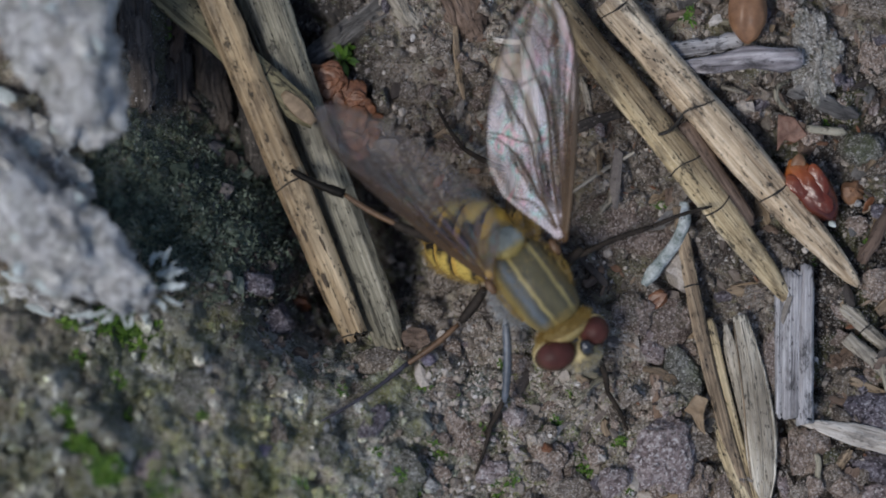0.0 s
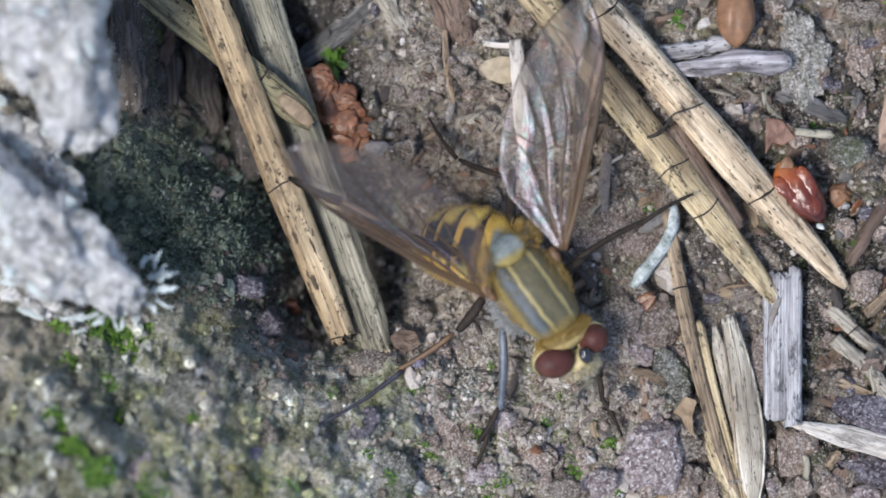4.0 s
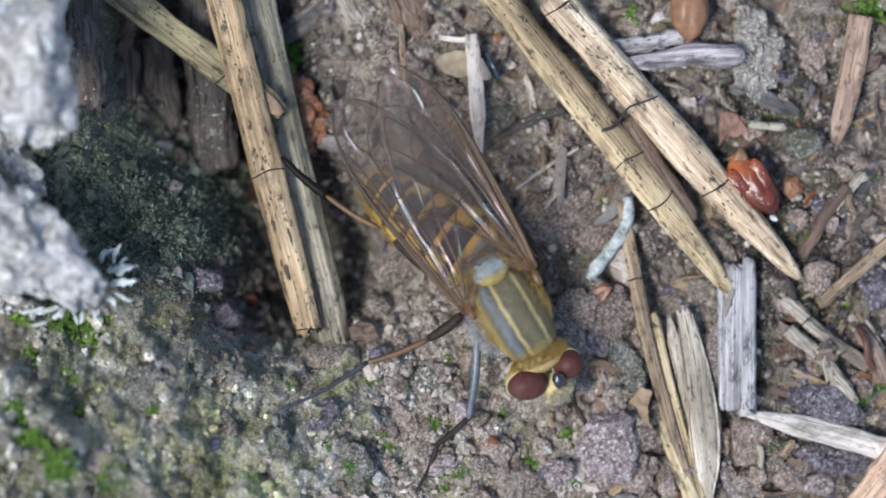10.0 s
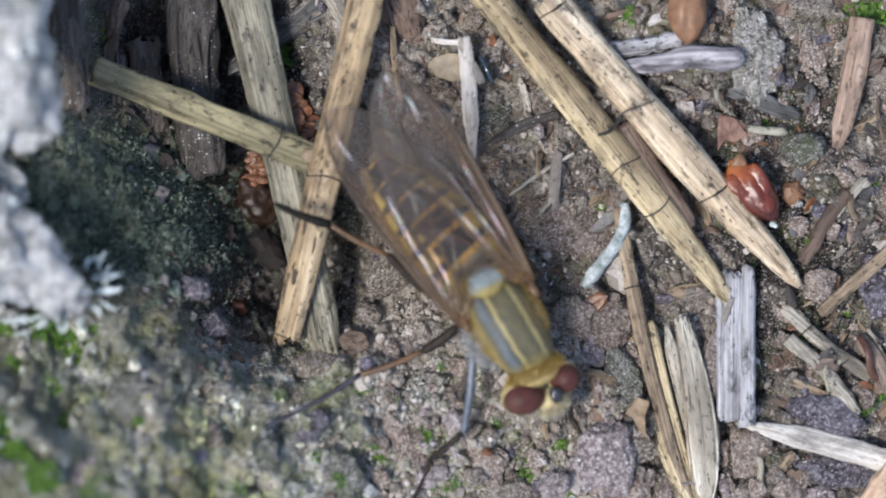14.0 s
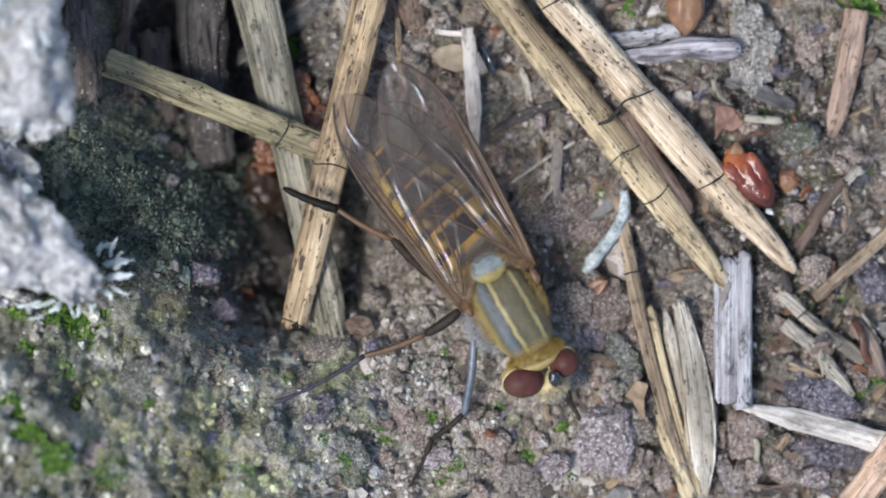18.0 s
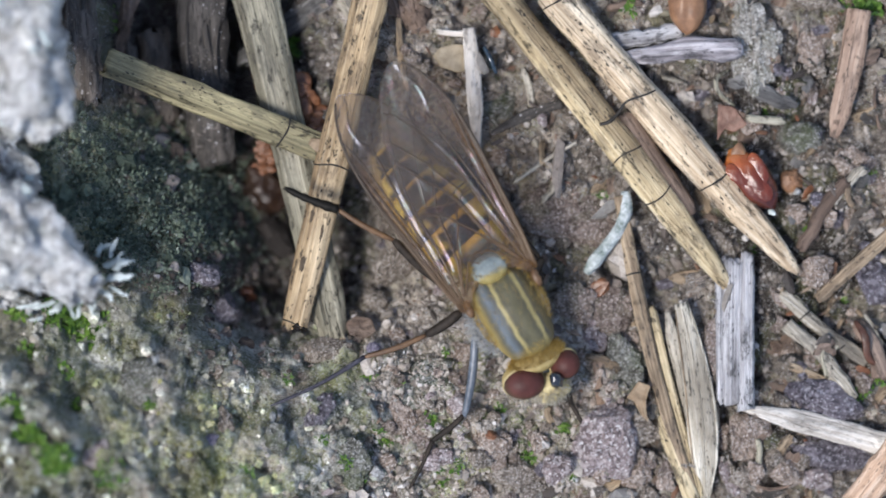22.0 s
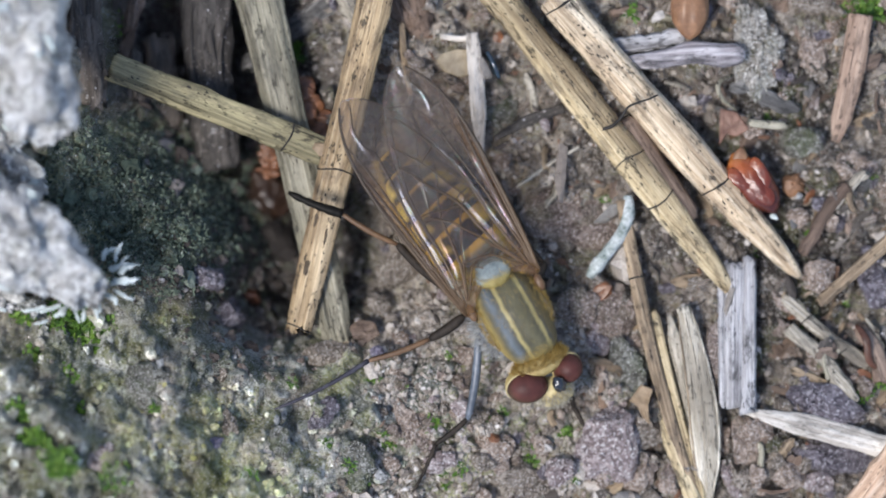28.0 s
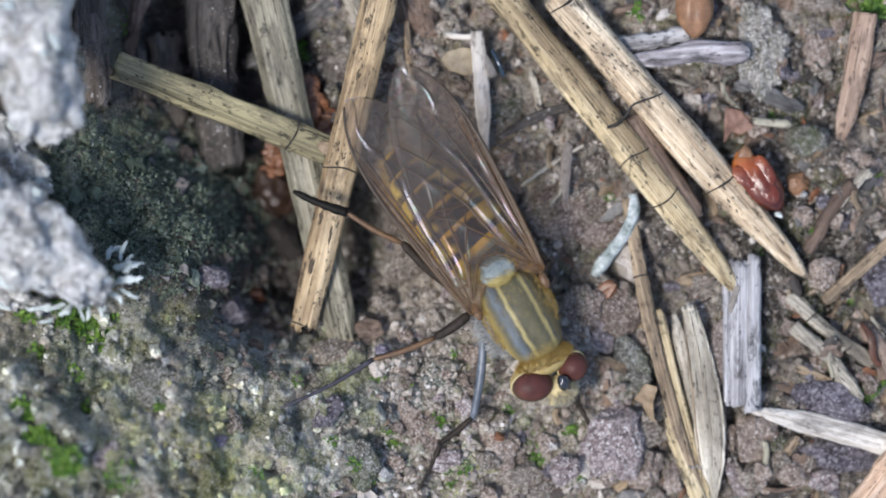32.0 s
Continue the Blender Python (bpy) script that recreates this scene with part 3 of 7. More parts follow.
def plate(name, label, category, outline, h, thick, mat, curl=0.0, seed=1, parent=None, tilt=(0, 0), group="", rough=0.05):
    """A flat flake with the outline (u, v), thickness and a curl; its face is a fine fan of rings."""
    O = np.array([at(u, v, h)[:2] for u, v in outline])
    m = len(O)
    t = np.linspace(0, m, 40, endpoint=False)
    i = t.astype(int)
    f = (t - i)[:, None]
    O = O[i] * (1 - f) + O[(i + 1) % m] * f
    c = O.mean(axis=0)
    O = O - c
    V, F = [], []
    ks = (1.0, 0.93, 0.7, 0.4, 0.1)
    for top in (1, 0):
        for k in ks:
            x, y = (O * k).T
            z = curl * (x * x + 0.35 * y * y) + rough * fbm(np.c_[x * 2.5, y * 2.5, 0 * x + seed], seed, 4, 0.6) + tilt[0] * x + tilt[1] * y
            z = z + (thick * (0.5 if k < 0.99 else 0.25) if top else -thick * (0.5 if k < 0.99 else 0.25))
            V.append(np.c_[x, y, z])
    V = np.concatenate(V)
    n, r = 40, len(ks)
    for top in (0, 1):
        b = top * n * r
        for a in range(r - 1):
            for j in range(n):
                k = (j + 1) % n
                q = (b + a * n + j, b + a * n + k, b + (a + 1) * n + k, b + (a + 1) * n + j)
                F.append(q if top == 0 else q[::-1])
        last = tuple(range(b + (r - 1) * n, b + r * n))
        F.append(last if top == 0 else last[::-1])
    for j in range(n):
        k = (j + 1) % n
        F.append((j, n * r + j, n * r + k, k))
    o = np.array([c[0], c[1], h])
    if parent is not None:
        return part(name, V + o, F, mat, parent)
    return thing(name, label, category, V, F, mat, o, None, group)


# ---- the ground ----
FX, FY = 30.0, 19.0
fine_x, fine_y = np.arange(-FX, FX + 0.01, 0.066), np.arange(-FY, FY + 0.01, 0.066)
far = np.geomspace(1.0, 4000.0, 26)
GX = np.concatenate([-FX - far[::-1], fine_x, FX + far])
GY = np.concatenate([-FY - far[::-1], fine_y, FY + far])
XX, YY = np.meshgrid(GX, GY)


def hill(u, v, ru, rv, h, turn=0.0, power=2.0):
    x, y = XX - (u - 784) * S, YY - (441 - v) * S
    c, s = math.cos(radians(turn)), math.sin(radians(turn))
    a, b = (x * c + y * s) / (ru * S), (-x * s + y * c) / (rv * S)
    return h * np.exp(-(a * a + b * b) ** (power / 2))


def ground_height():
    Z = hill(60, 900, 470, 330, 7.3, 0, 2.5) + hill(210, 420, 240, 150, 2.6, -25, 2.6) + hill(-90, 250, 220, 420, 4.5, 0, 3)
    Z += hill(470, 440, 125, 190, -4.0, 15, 3) + hill(360, 120, 165, 205, -3.4, 0, 3) + hill(640, 420, 90, 120, -2.0, 0, 2)
    Z += hill(760, 790, 380, 200, 0.8, 0, 3) + hill(620, 690, 150, 70, 0.7, -20, 2) + hill(468, 566, 96, 54, -2.6, 12, 2.6)
    inner = (np.abs(XX) < FX + 3) & (np.abs(YY) < FY + 3)
    p = np.c_[XX.ravel(), YY.ravel(), 0 * XX.ravel()]
    n = np.zeros(len(p))
    i = inner.ravel()
    n[i] = 0.45 * fbm(p[i] * 0.35, 3, 3) + 0.28 * fbm(p[i] * 1.3, 9, 3, 0.6) + 0.11 * fbm(p[i] * 4.0, 21, 3, 0.65)
    j = ~i
    n[j] = 0.4 * fbm(p[j] * 0.05, 5, 3) + 8 * fbm(p[j] * 0.004, 6, 2) * np.clip((np.abs(p[j]).max(axis=1) - 60) / 300, 0, 1)
    Z = Z + n.reshape(Z.shape)
    # the mound is lumpier than the rest
    lump = np.zeros(len(p))
    lump[i] = 0.60 * fbm(p[i] * (1.0, 0.7, 1) + 40, 77, 4, 0.6)
    Z = Z + lump.reshape(Z.shape) * np.clip(1.3 * hill(160, 790, 420, 240, 1.0, 0, 3), 0, 1)
    # crumbs pressed into the soil
    Z0 = Z.copy()
    rng = np.random.default_rng(4)
    ox, oy = 26, 26
    d = 0.066
    for k_ in range(26000):
        x, y = (rng.uniform(-22, 22), rng.uniform(-13, 13)) if k_ > 4000 else (rng.uniform(-FX + 1, FX - 1), rng.uniform(-FY + 1, FY - 1))
        r = 0.11 * rng.pareto(2.2) + 0.08
        r = min(r, 1.0)
        ix, iy = int((x + FX) / d) + ox, int((y + FY) / d) + oy
        k = int(r / d) + 1
        sl = (slice(iy - k, iy + k + 1), slice(ix - k, ix + k + 1))
        a = (XX[sl] - x) / r
        b = (YY[sl] - y) / (r * rng.uniform(0.6, 1.0))
        e = rng.uniform(0, 6.283) + np.arange(5) * 1.2566 + rng.normal(0, 0.3, 5)
        m_ = rng.uniform(0.62, 0.95, 5)
        q = 1 - np.max([(a * math.cos(w) + b * math.sin(w)) / f for w, f in zip(e, m_)], axis=0)
        t1, t2 = rng.normal(0, 0.35, 2)
        top = np.minimum(1, q * 2.6) * (0.8 + t1 * a + t2 * b)
        Z[sl] = np.maximum(Z[sl], np.where(q > 0, Z0[sl] + top * r * rng.uniform(0.5, 1.2) - 0.1 * r, -99))
    return Z


ZZ = ground_height()


def ground_z(u, v):
    """The soil's height in mm below a position in the camera's view."""
    x, y = (u - 784) * S, (441 - v) * S
    for _ in range(2):
        i = int(np.clip(np.searchsorted(GX, x), 1, len(GX) - 1))
        j = int(np.clip(np.searchsorted(GY, y), 1, len(GY) - 1))
        z = float(ZZ[j - 1:j + 2, i - 1:i + 2].mean())
        x, y = (u - 784) * S * (1 - z / EYE), (441 - v) * S * (1 - z / EYE)
    return z


def ground_xy(x, y):
    i = int(np.clip(np.searchsorted(GX, x), 1, len(GX) - 1))
    j = int(np.clip(np.searchsorted(GY, y), 1, len(GY) - 1))
    return float(ZZ[j - 1:j + 2, i - 1:i + 2].mean())


def spot(u, v, ru, rv, turn=0.0):
    return np.clip(1.6 * hill(u, v, ru, rv, 1.0, turn, 3), 0, 1)


def make_ground():
    ny, nx = XX.shape
    V = np.c_[XX.ravel(), YY.ravel(), ZZ.ravel()] * 0.001
    me = bpy.data.meshes.new("ground")
    me.vertices.add(nx * ny)
    me.vertices.foreach_set("co", V.astype(np.float32).ravel())
    j, i = np.meshgrid(np.arange(ny - 1), np.arange(nx - 1), indexing="ij")
    a = (j * nx + i).ravel()
    Q = np.c_[a, a + 1, a + nx + 1, a + nx].astype(np.int32)
    me.loops.add(Q.size)
    me.loops.foreach_set("vertex_index", Q.ravel())
    me.polygons.add(len(Q))
    me.polygons.foreach_set("loop_start", np.arange(0, Q.size, 4, dtype=np.int32))
    me.polygons.foreach_set("use_smooth", np.ones(len(Q), bool))
    me.update(calc_edges=True)
    p = np.c_[XX.ravel(), YY.ravel(), 0 * XX.ravel()]
    n = fbm(p * 0.6, 31, 4, 0.6)
    moss = np.clip(spot(230, 350, 210, 130, -20).ravel() + 0.35 * spot(40, 700, 200, 200).ravel() + 0.5 * n, 0, 1) * np.clip(spot(220, 420, 330, 300).ravel(), 0, 1)
    crust = np.clip(0.75 * spot(830, 780, 260, 150).ravel() * (0.9 + n) + spot(230, 780, 330, 200, 0).ravel() + spot(250, 610, 120, 80, 0).ravel() + 0.95 * spot(560, 770, 250, 150).ravel() * (0.85 + n) + 0.3 * n, 0, 1) * np.maximum(spot(330, 790, 520, 260), spot(760, 790, 380, 200)).ravel()
    # darkens hollow, mound edge and litter floor; their shade is painted into the soil
    dark_soil_shade = np.clip(spot(440, 420, 200, 260, 15).ravel() + spot(365, 100, 200, 190).ravel() + 1.3 * spot(470, 568, 100, 62, 12).ravel() + 0.45 * spot(590, 790, 115, 80, 30).ravel() * (0.7 + n) + 0.45 * spot(1330, 420, 420, 560).ravel() * (0.75 + n) + 0.5 * spot(1370, 720, 170, 260).ravel() + 0.5 * spot(1440, 300, 220, 260).ravel(), 0, 1)
    col = np.c_[moss, crust, dark_soil_shade, np.ones(len(moss))].astype(np.float32)
    layer = me.attributes.new("cover", "FLOAT_COLOR", "POINT")
    layer.data.foreach_set("color", col.ravel())
    me.materials.append(SOIL)
    tagged(new("ground", me), "crumbly grey-brown forest soil with moss and algae", "ground", kind="structure")


make_ground()


# ---- loose stuff on the ground ----
def scatter(name, label, category, mat, count, area, size, seed, sub=1, squash=0.7, sink=0.2, long_=1.0, keep=None):
    """Many small crumbs in one mesh of stuff; area is (u0, v0, u1, v1)."""
    rng = np.random.default_rng(seed)
    IV, IF = ico(sub)
    Vs, Fs, b = [], [], 0
    done = 0
    while done < count:
        u, v = rng.uniform(area[0], area[2]), rng.uniform(area[1], area[3])
        done += 1
        if keep is not None and rng.uniform() > keep(u, v):
            continue
        r = min(size * (0.55 + 0.45 * rng.pareto(3.0)), size * 4.5)
        W = IV * (1 + 0.28 * rng.normal(size=(len(IV), 1)).clip(-1, 1)) * (r, r * rng.uniform(0.6, 1), r * squash)
        W[:, 0] *= rng.uniform(1, long_)
        a = rng.uniform(0, 6.283)
        c, s = math.cos(a), math.sin(a)
        t = rng.normal(0, 0.35)
        W = np.c_[W[:, 0], W[:, 1], W[:, 2] + t * W[:, 0]]
        W = np.c_[W[:, 0] * c - W[:, 1] * s, W[:, 0] * s + W[:, 1] * c, W[:, 2]]
        Vs.append(W + at(u, v, ground_z(u, v) + r * squash * (0.5 - sink)))
        Fs.append(IF + b)
        b += len(IV)
    return thing(name, label, category, np.concatenate(Vs), np.concatenate(Fs), mat, kind="stuff", smooth=False)


def near(u, v, cu, cv, ru, rv):
    return math.exp(-(((u - cu) / ru) ** 2 + ((v - cv) / rv) ** 2) ** 1.5)


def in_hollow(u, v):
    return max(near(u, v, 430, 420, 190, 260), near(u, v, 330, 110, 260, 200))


def on_crust(u, v):
    return max(near(u, v, 160, 800, 380, 220), 0.5 * near(u, v, 600, 830, 260, 110))


def on_moss(u, v):
    return near(u, v, 230, 370, 190, 120)


scatter("soil_grains", "loose grey and brown soil grains", "soil", GRAIN, 9000, (420, -40, 1620, 930), 0.080, 11, 1, keep=lambda u, v: 1 - max(0.7 * in_hollow(u, v), 0.85 * near(u, v, 560, 765, 230, 180)))
scatter("fine_soil_grains", "fine pale soil grains and quartz", "soil", GRAIN, 11000, (430, 560, 1130, 930), 0.058, 12, 1, keep=lambda u, v: 1 - 0.9 * near(u, v, 550, 765, 230, 180))
scatter("soil_flakes", "angular pinkish-grey soil flakes", "soil", GRAIN, 3600, (640, 540, 1130, 930), 0.10, 23, 1, 0.4, 0.1, 1.8)
# white grains added for the soil's glints, the highlights put into their colour
scatter("quartz_specks", "tiny white quartz specks standing in for glints in the soil", "soil", STONE_WHITE, 1900, (420, -40, 1620, 930), 0.030, 25, 1, keep=lambda u, v: 1 - 0.8 * in_hollow(u, v))
scatter("glinting_grains", "white sand grains standing in for glints in the soil", "soil", STONE_WHITE, 900, (690, 600, 1600, 930), 0.038, 28, 1)
scatter("moss_lumps", "dark green mossy soil lumps", "moss", MOSS_DARK, 460, (40, 210, 460, 540), 0.17, 26, 2, 0.8, 0.1, keep=on_moss)
scatter("dark_soil_grains", "dark soil crumbs in a hollow, shade put into their colour", "soil", DARK_GRAIN, 7000, (180, -40, 720, 680), 0.085, 13, 1, keep=in_hollow)
scatter("mossy_crumbs", "dark mossy crumbs on a soil lump", "soil", MOSS_DARK, 6000, (40, 210, 460, 540), 0.075, 20, 1, keep=on_moss)
scatter("crust_grains", "pale algae-crusted soil crumbs on a mound", "soil", CRUST_GRAIN, 4200, (-120, 540, 760, 950), 0.07, 14, 1, keep=on_crust)
scatter("litter_crumbs", "broken brown bits of bark and leaf litter", "litter", LITTER, 6500, (640, -60, 1640, 940), 0.085, 15, 1, 0.45, 0.0, 4.0, keep=lambda u, v: 1 - near(u, v, 760, 760, 260, 170))
scatter("soil_lumps", "crumbly soil lumps", "soil", GRAIN, 600, (560, -40, 1620, 930), 0.20, 17, 2, 0.8, 0.2)
scatter("crust_lumps", "lichen-grey soil lumps on a mound", "soil", CRUST_GRAIN, 240, (-120, 540, 700, 950), 0.24, 19, 2, 0.8, 0.2, keep=on_crust)
scatter("olive_crumbs", "yellowish-olive algae crumbs on a mound", "soil", OLIVE_GRAIN, 1500, (150, 640, 400, 920), 0.075, 27, 1, keep=lambda u, v: near(u, v, 268, 800, 75, 95))
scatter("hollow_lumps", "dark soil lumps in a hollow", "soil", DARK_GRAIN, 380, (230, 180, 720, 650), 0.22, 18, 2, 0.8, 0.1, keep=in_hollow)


def leaves(count, spread, size, seed, up=0.8):
    """Small pointed moss leaves round a place, as four-sided blades."""
    rng = np.random.default_rng(seed)
    Vs, Fs = [], []
    for i in range(count):
        a, r = rng.uniform(0, 6.283), spread * math.sqrt(rng.uniform())
        p = np.array([r * math.cos(a), r * math.sin(a), rng.uniform(0, size * up)])
        b = rng.uniform(0, 6.283)
        d = np.array([math.cos(b), math.sin(b), rng.uniform(0.1, 1.1)])
        d /= np.linalg.norm(d)
        L = size * rng.uniform(0.7, 1.3)
        s = np.cross(d, (0, 0, 1))
        s *= L * 0.2 / np.linalg.norm(s)
        n = np.cross(s, d) * 0.5
        k = 6 * i
        Vs += [p, p + d * L * 0.45 + s + n * 0.6, p + d * L, p + d * L * 0.45 - s + n * 0.6, p + d * L * 0.45 - n * 0.5, p + d * L * 0.45 + n * 0.2]
        Fs += [(k, k + 1, k + 5), (k, k + 5, k + 3), (k + 1, k + 2, k + 5), (k + 5, k + 2, k + 3), (k, k + 4, k + 1), (k, k + 3, k + 4), (k + 1, k + 4, k + 2), (k + 4, k + 3, k + 2)]
    return np.array(Vs), Fs


def moss_tuft(u, v, spread, count, size, seed):
    V, F = leaves(count, spread * S, size, seed)
    thing("moss_tuft", "small bright green moss tuft on the soil", "moss", V, F, MOSS, at(u, v, ground_z(u, v) - 0.05), None, "moss tufts", smooth=False)


for i, (u, v, spread, count, size) in enumerate([(130, 592, 46, 170, 0.50), (70, 572, 30, 60, 0.45), (32, 800, 26, 150, 0.42), (80, 832, 24, 130, 0.42), (4, 742, 18, 60, 0.4), (502, 94, 14, 17, 0.72), (110, 740, 14, 30, 0.4), (1545, 18, 22, 30, 0.4), (905, 800, 10, 18, 0.26), (930, 835, 12, 20, 0.26), (850, 760, 9, 14, 0.24), (800, 845, 12, 20, 0.26), (775, 870, 10, 16, 0.26), (1010, 860, 8, 14, 0.25), (1525, 715, 12, 22, 0.3), (12, 560, 20, 40, 0.45), (752, 766, 13, 26, 0.30), (642, 682, 11, 22, 0.28), (672, 798, 12, 26, 0.28), (660, 780, 7, 12, 0.25), (632, 860, 12, 24, 0.26), (988, 776, 14, 34, 0.28), (930, 815, 11, 22, 0.26), (940, 796, 7, 12, 0.24), (880, 745, 10, 18, 0.25), (1432, 420, 11, 20, 0.28), (1112, 22, 12, 22, 0.3), (1500, 8, 26, 46, 0.34), (1545, 15, 18, 30, 0.32), (1555, 690, 14, 24, 0.3), (1490, 550, 9, 16, 0.25), (190, 45, 22, 36, 0.4), (500, 690, 9, 12, 0.22), (780, 640, 7, 10, 0.2), (905, 690, 8, 12, 0.22), (30, 640, 16, 26, 0.35), (250, 735, 12, 16, 0.3), (1350, 210, 7, 10, 0.25), (90, 680, 26, 40, 0.3), (180, 860, 26, 36, 0.3), (420, 860, 16, 24, 0.26), (560, 800, 12, 18, 0.24), (600, 840, 12, 20, 0.24), (700, 700, 8, 14, 0.22), (770, 850, 9, 14, 0.22), (1060, 360, 14, 22, 0.24), (1540, 330, 14, 24, 0.26), (1420, 590, 8, 12, 0.22), (1330, 460, 8, 12, 0.22)]):
    moss_tuft(u, v, spread, int(count * 1.9), size * 0.9, 100 + i)


def moss_mat():
    rng = np.random.default_rng(8)
    Vs, Fs, b = [], [], 0
    for i in range(1500):
        u, v = rng.uniform(40, 450), rng.uniform(210, 540)
        if rng.uniform() > on_moss(u, v) + 0.1:
            continue
        V, F = leaves(8, 0.32, 0.24, 900 + i)
        Vs.append(V + at(u, v, ground_z(u, v)))
        Fs += [tuple(k + b for k in f) for f in F]
        b += len(V)
    thing("moss_mat", "dark bluish-green moss covering a soil lump", "moss", np.concatenate(Vs), Fs, MOSS_DARK, kind="stuff", smooth=False)


moss_mat()


LANES = [(842, -40, 1302, 540, 40), (972, -6, 1414, 498, 44), (1092, 360, 1226, 905, 26), (1203, 552, 1247, 905, 40), (1330, 470, 1330, 742, 48), (1300, 738, 1640, 832, 36), (1616, 788, 1512, 925, 40), (822, 58, 838, 275, 24), (1105, 112, 1314, 98, 30), (1104, 352, 1034, 498, 26), (1524, 25, 1478, 255, 30)]


def covered(u, v):
    """Whether a needle or twig lies over this position in the camera's view."""
    for a, b, c, d, gap in LANES:
        k = min(1.0, max(0.0, ((u - a) * (c - a) + (v - b) * (d - b)) / ((c - a) ** 2 + (d - b) ** 2)))
        if math.hypot(u - a - k * (c - a), v - b - k * (d - b)) < gap:
            return True
    return math.hypot(u - 1332, v - 330) < 75


# ---- stones ----
stone("mauve-grey angular stone beside the fly's head", 1062, 800, 112, 150, 1.9, 8, STONE_MAUVE, 217, 0.3, rough=0.12)
stone("grey algae-speckled pebble beside a brown needle", 1096, 655, 88, 110, 1.7, 15, STONE_MOSSY, 22, 0.3, rough=0.12, round_=0.15)
stone("flat slaty stone under the needles", 1005, 395, 165, 150, 1.2, 20, STONE_SLATE, 23, 0.1, planes=10)
scatter("quartz_grains", "white quartz grains glinting on the mound", "soil", STONE_WHITE, 60, (-60, 560, 700, 900), 0.04, 21, 2, keep=lambda u, v: 0.9)
stone("smooth brownish-mauve stone beside a needle", 1082, 552, 96, 104, 1.1, 20, STONE_SLATE, 224, 0.05, rough=0.08, round_=0.1)
stone("smaller slaty stone under the needles", 1020, 560, 70, 84, 0.8, 50, STONE_SLATE, 24, 0.0)
stone("pinkish elongated stone pressed into the soil", 708, 766, 60, 118, 1.0, 32, STONE_PINK, 25, 0.15, planes=11)
stone("rounded grey-brown crusted lump on the mound", 246, 706, 112, 128, 1.5, 20, STONE_MOSSY, 81, -0.25, 4, 0.2, 16, round_=0.6)
stone("small bluish-grey stone on the mound", 354, 800, 40, 24, 0.6, 35, STONE_VIOLET, 82, 0.1, 3)
stone("white quartz pebble on the mound", 258, 652, 15, 15, 0.45, 10, STONE_WHITE, 83, 0.75, 3)
stone("white quartz pebble on the mound", 394, 646, 15, 12, 0.35, 60, STONE_WHITE, 84, 0.12, 3)
stone("white quartz pebble on the mound", 480, 743, 15, 24, 0.45, 15, STONE_WHITE, 85, 0.12, 3)
stone("pale grey crusted lump on the mound", 384, 770, 34, 72, 0.7, 10, STONE_GREY, 86, 0.0, 3, 0.2, 14)
stone("dull mauve lump on the mound", 140, 838, 58, 84, 0.9, -20, STONE_MAUVE, 87, 0.0, 4, 0.2, 14)
stone("pale grey crusted lump on the mound", 470, 800, 52, 60, 0.7, 40, STONE_MOSSY, 88, 0.0, 4, 0.2, 14)
stone("flat brown stone sunk in the soil", 706, 772, 78, 132, 0.9, 28, STONE_SLATE, 89, -0.05, 4)
stone("dark lump of soil on the mound's edge", 560, 742, 70, 50, 0.8, 40, STONE_DARK, 90, 0.0, 4, 0.2, 14)
stone("dark lump of soil on the mound's edge", 610, 838, 84, 60, 0.8, 100, STONE_MOSSY, 91, 0.0, 4, 0.2, 14)
stone("tiny white broken pebble on moss", 657, 857, 24, 30, 0.6, 20, STONE_WHITE, 26, 0.2, 3)
stone("tiny white pebble at the fly's foot", 470, 757, 13, 20, 0.6, 10, STONE_WHITE, 126, 0.5, 3, round_=0.5)
stone("round violet grain on the soil", 651, 634, 30, 28, 0.7, 0, STONE_VIOLET, 27, 0.35, 3, round_=0.8)
stone("grey stone at the rim of the hollow", 690, 488, 105, 78, 1.8, 25, STONE_GREY, 28, 0.4)
stone("small grey stone in the hollow", 655, 545, 40, 46, 1.0, 0, STONE_GREY, 29, 0.3, 3)
stone("dark blue-grey stone among the litter", 1548, 505, 80, 110, 2.0, 30, STONE_DARK, 30, 0.4)
stone("dark violet-grey stone under a pale sliver", 1470, 815, 150, 70, 1.4, -8, STONE_DARK, 31, 0.2)
stone("dark grey stone between twigs", 1470, 735, 150, 80, 1.3, -10, STONE_DARK, 32, 0.0)
stone("brown-grey stone behind needles", 1280, 640, 70, 110, 1.4, 10, STONE_SLATE, 33, 0.1)
stone("pale brownish stone crusted with soil", 1335, 85, 90, 165, 1.3, 10, STONE_PALE, 34, 0.0, 5, rough=0.30, round_=0.3)
stone("flat pinkish stone beside a tan sliver", 1438, 96, 62, 92, 0.9, 8, STONE_PINK, 134, 0.2)
stone("flat grey stone at the rim of the litter", 1448, 8, 96, 40, 0.9, -10, STONE_GREY, 135, 0.3)
stone("algae-grey lump beside a tan sliver", 1420, 257, 95, 68, 1.7, 12, STONE_MOSSY, 35, 0.4, rough=0.14, round_=0.5)
stone("grey stone between needles", 1265, 450, 85, 70, 1.3, -30, STONE_GREY, 36, 0.0)
stone("brownish stone fragment with orange stain", 862, 815, 80, 70, 0.9, 0, STONE_PINK, 37, 0.1)
stone("grey flat stone at the edge of the soil", 920, 868, 130, 60, 1.1, -10, STONE_GREY, 38, 0.2)
stone("small brownish stone near moss", 800, 640, 60, 50, 0.7, 0, STONE_PINK, 39, 0.05, 3)
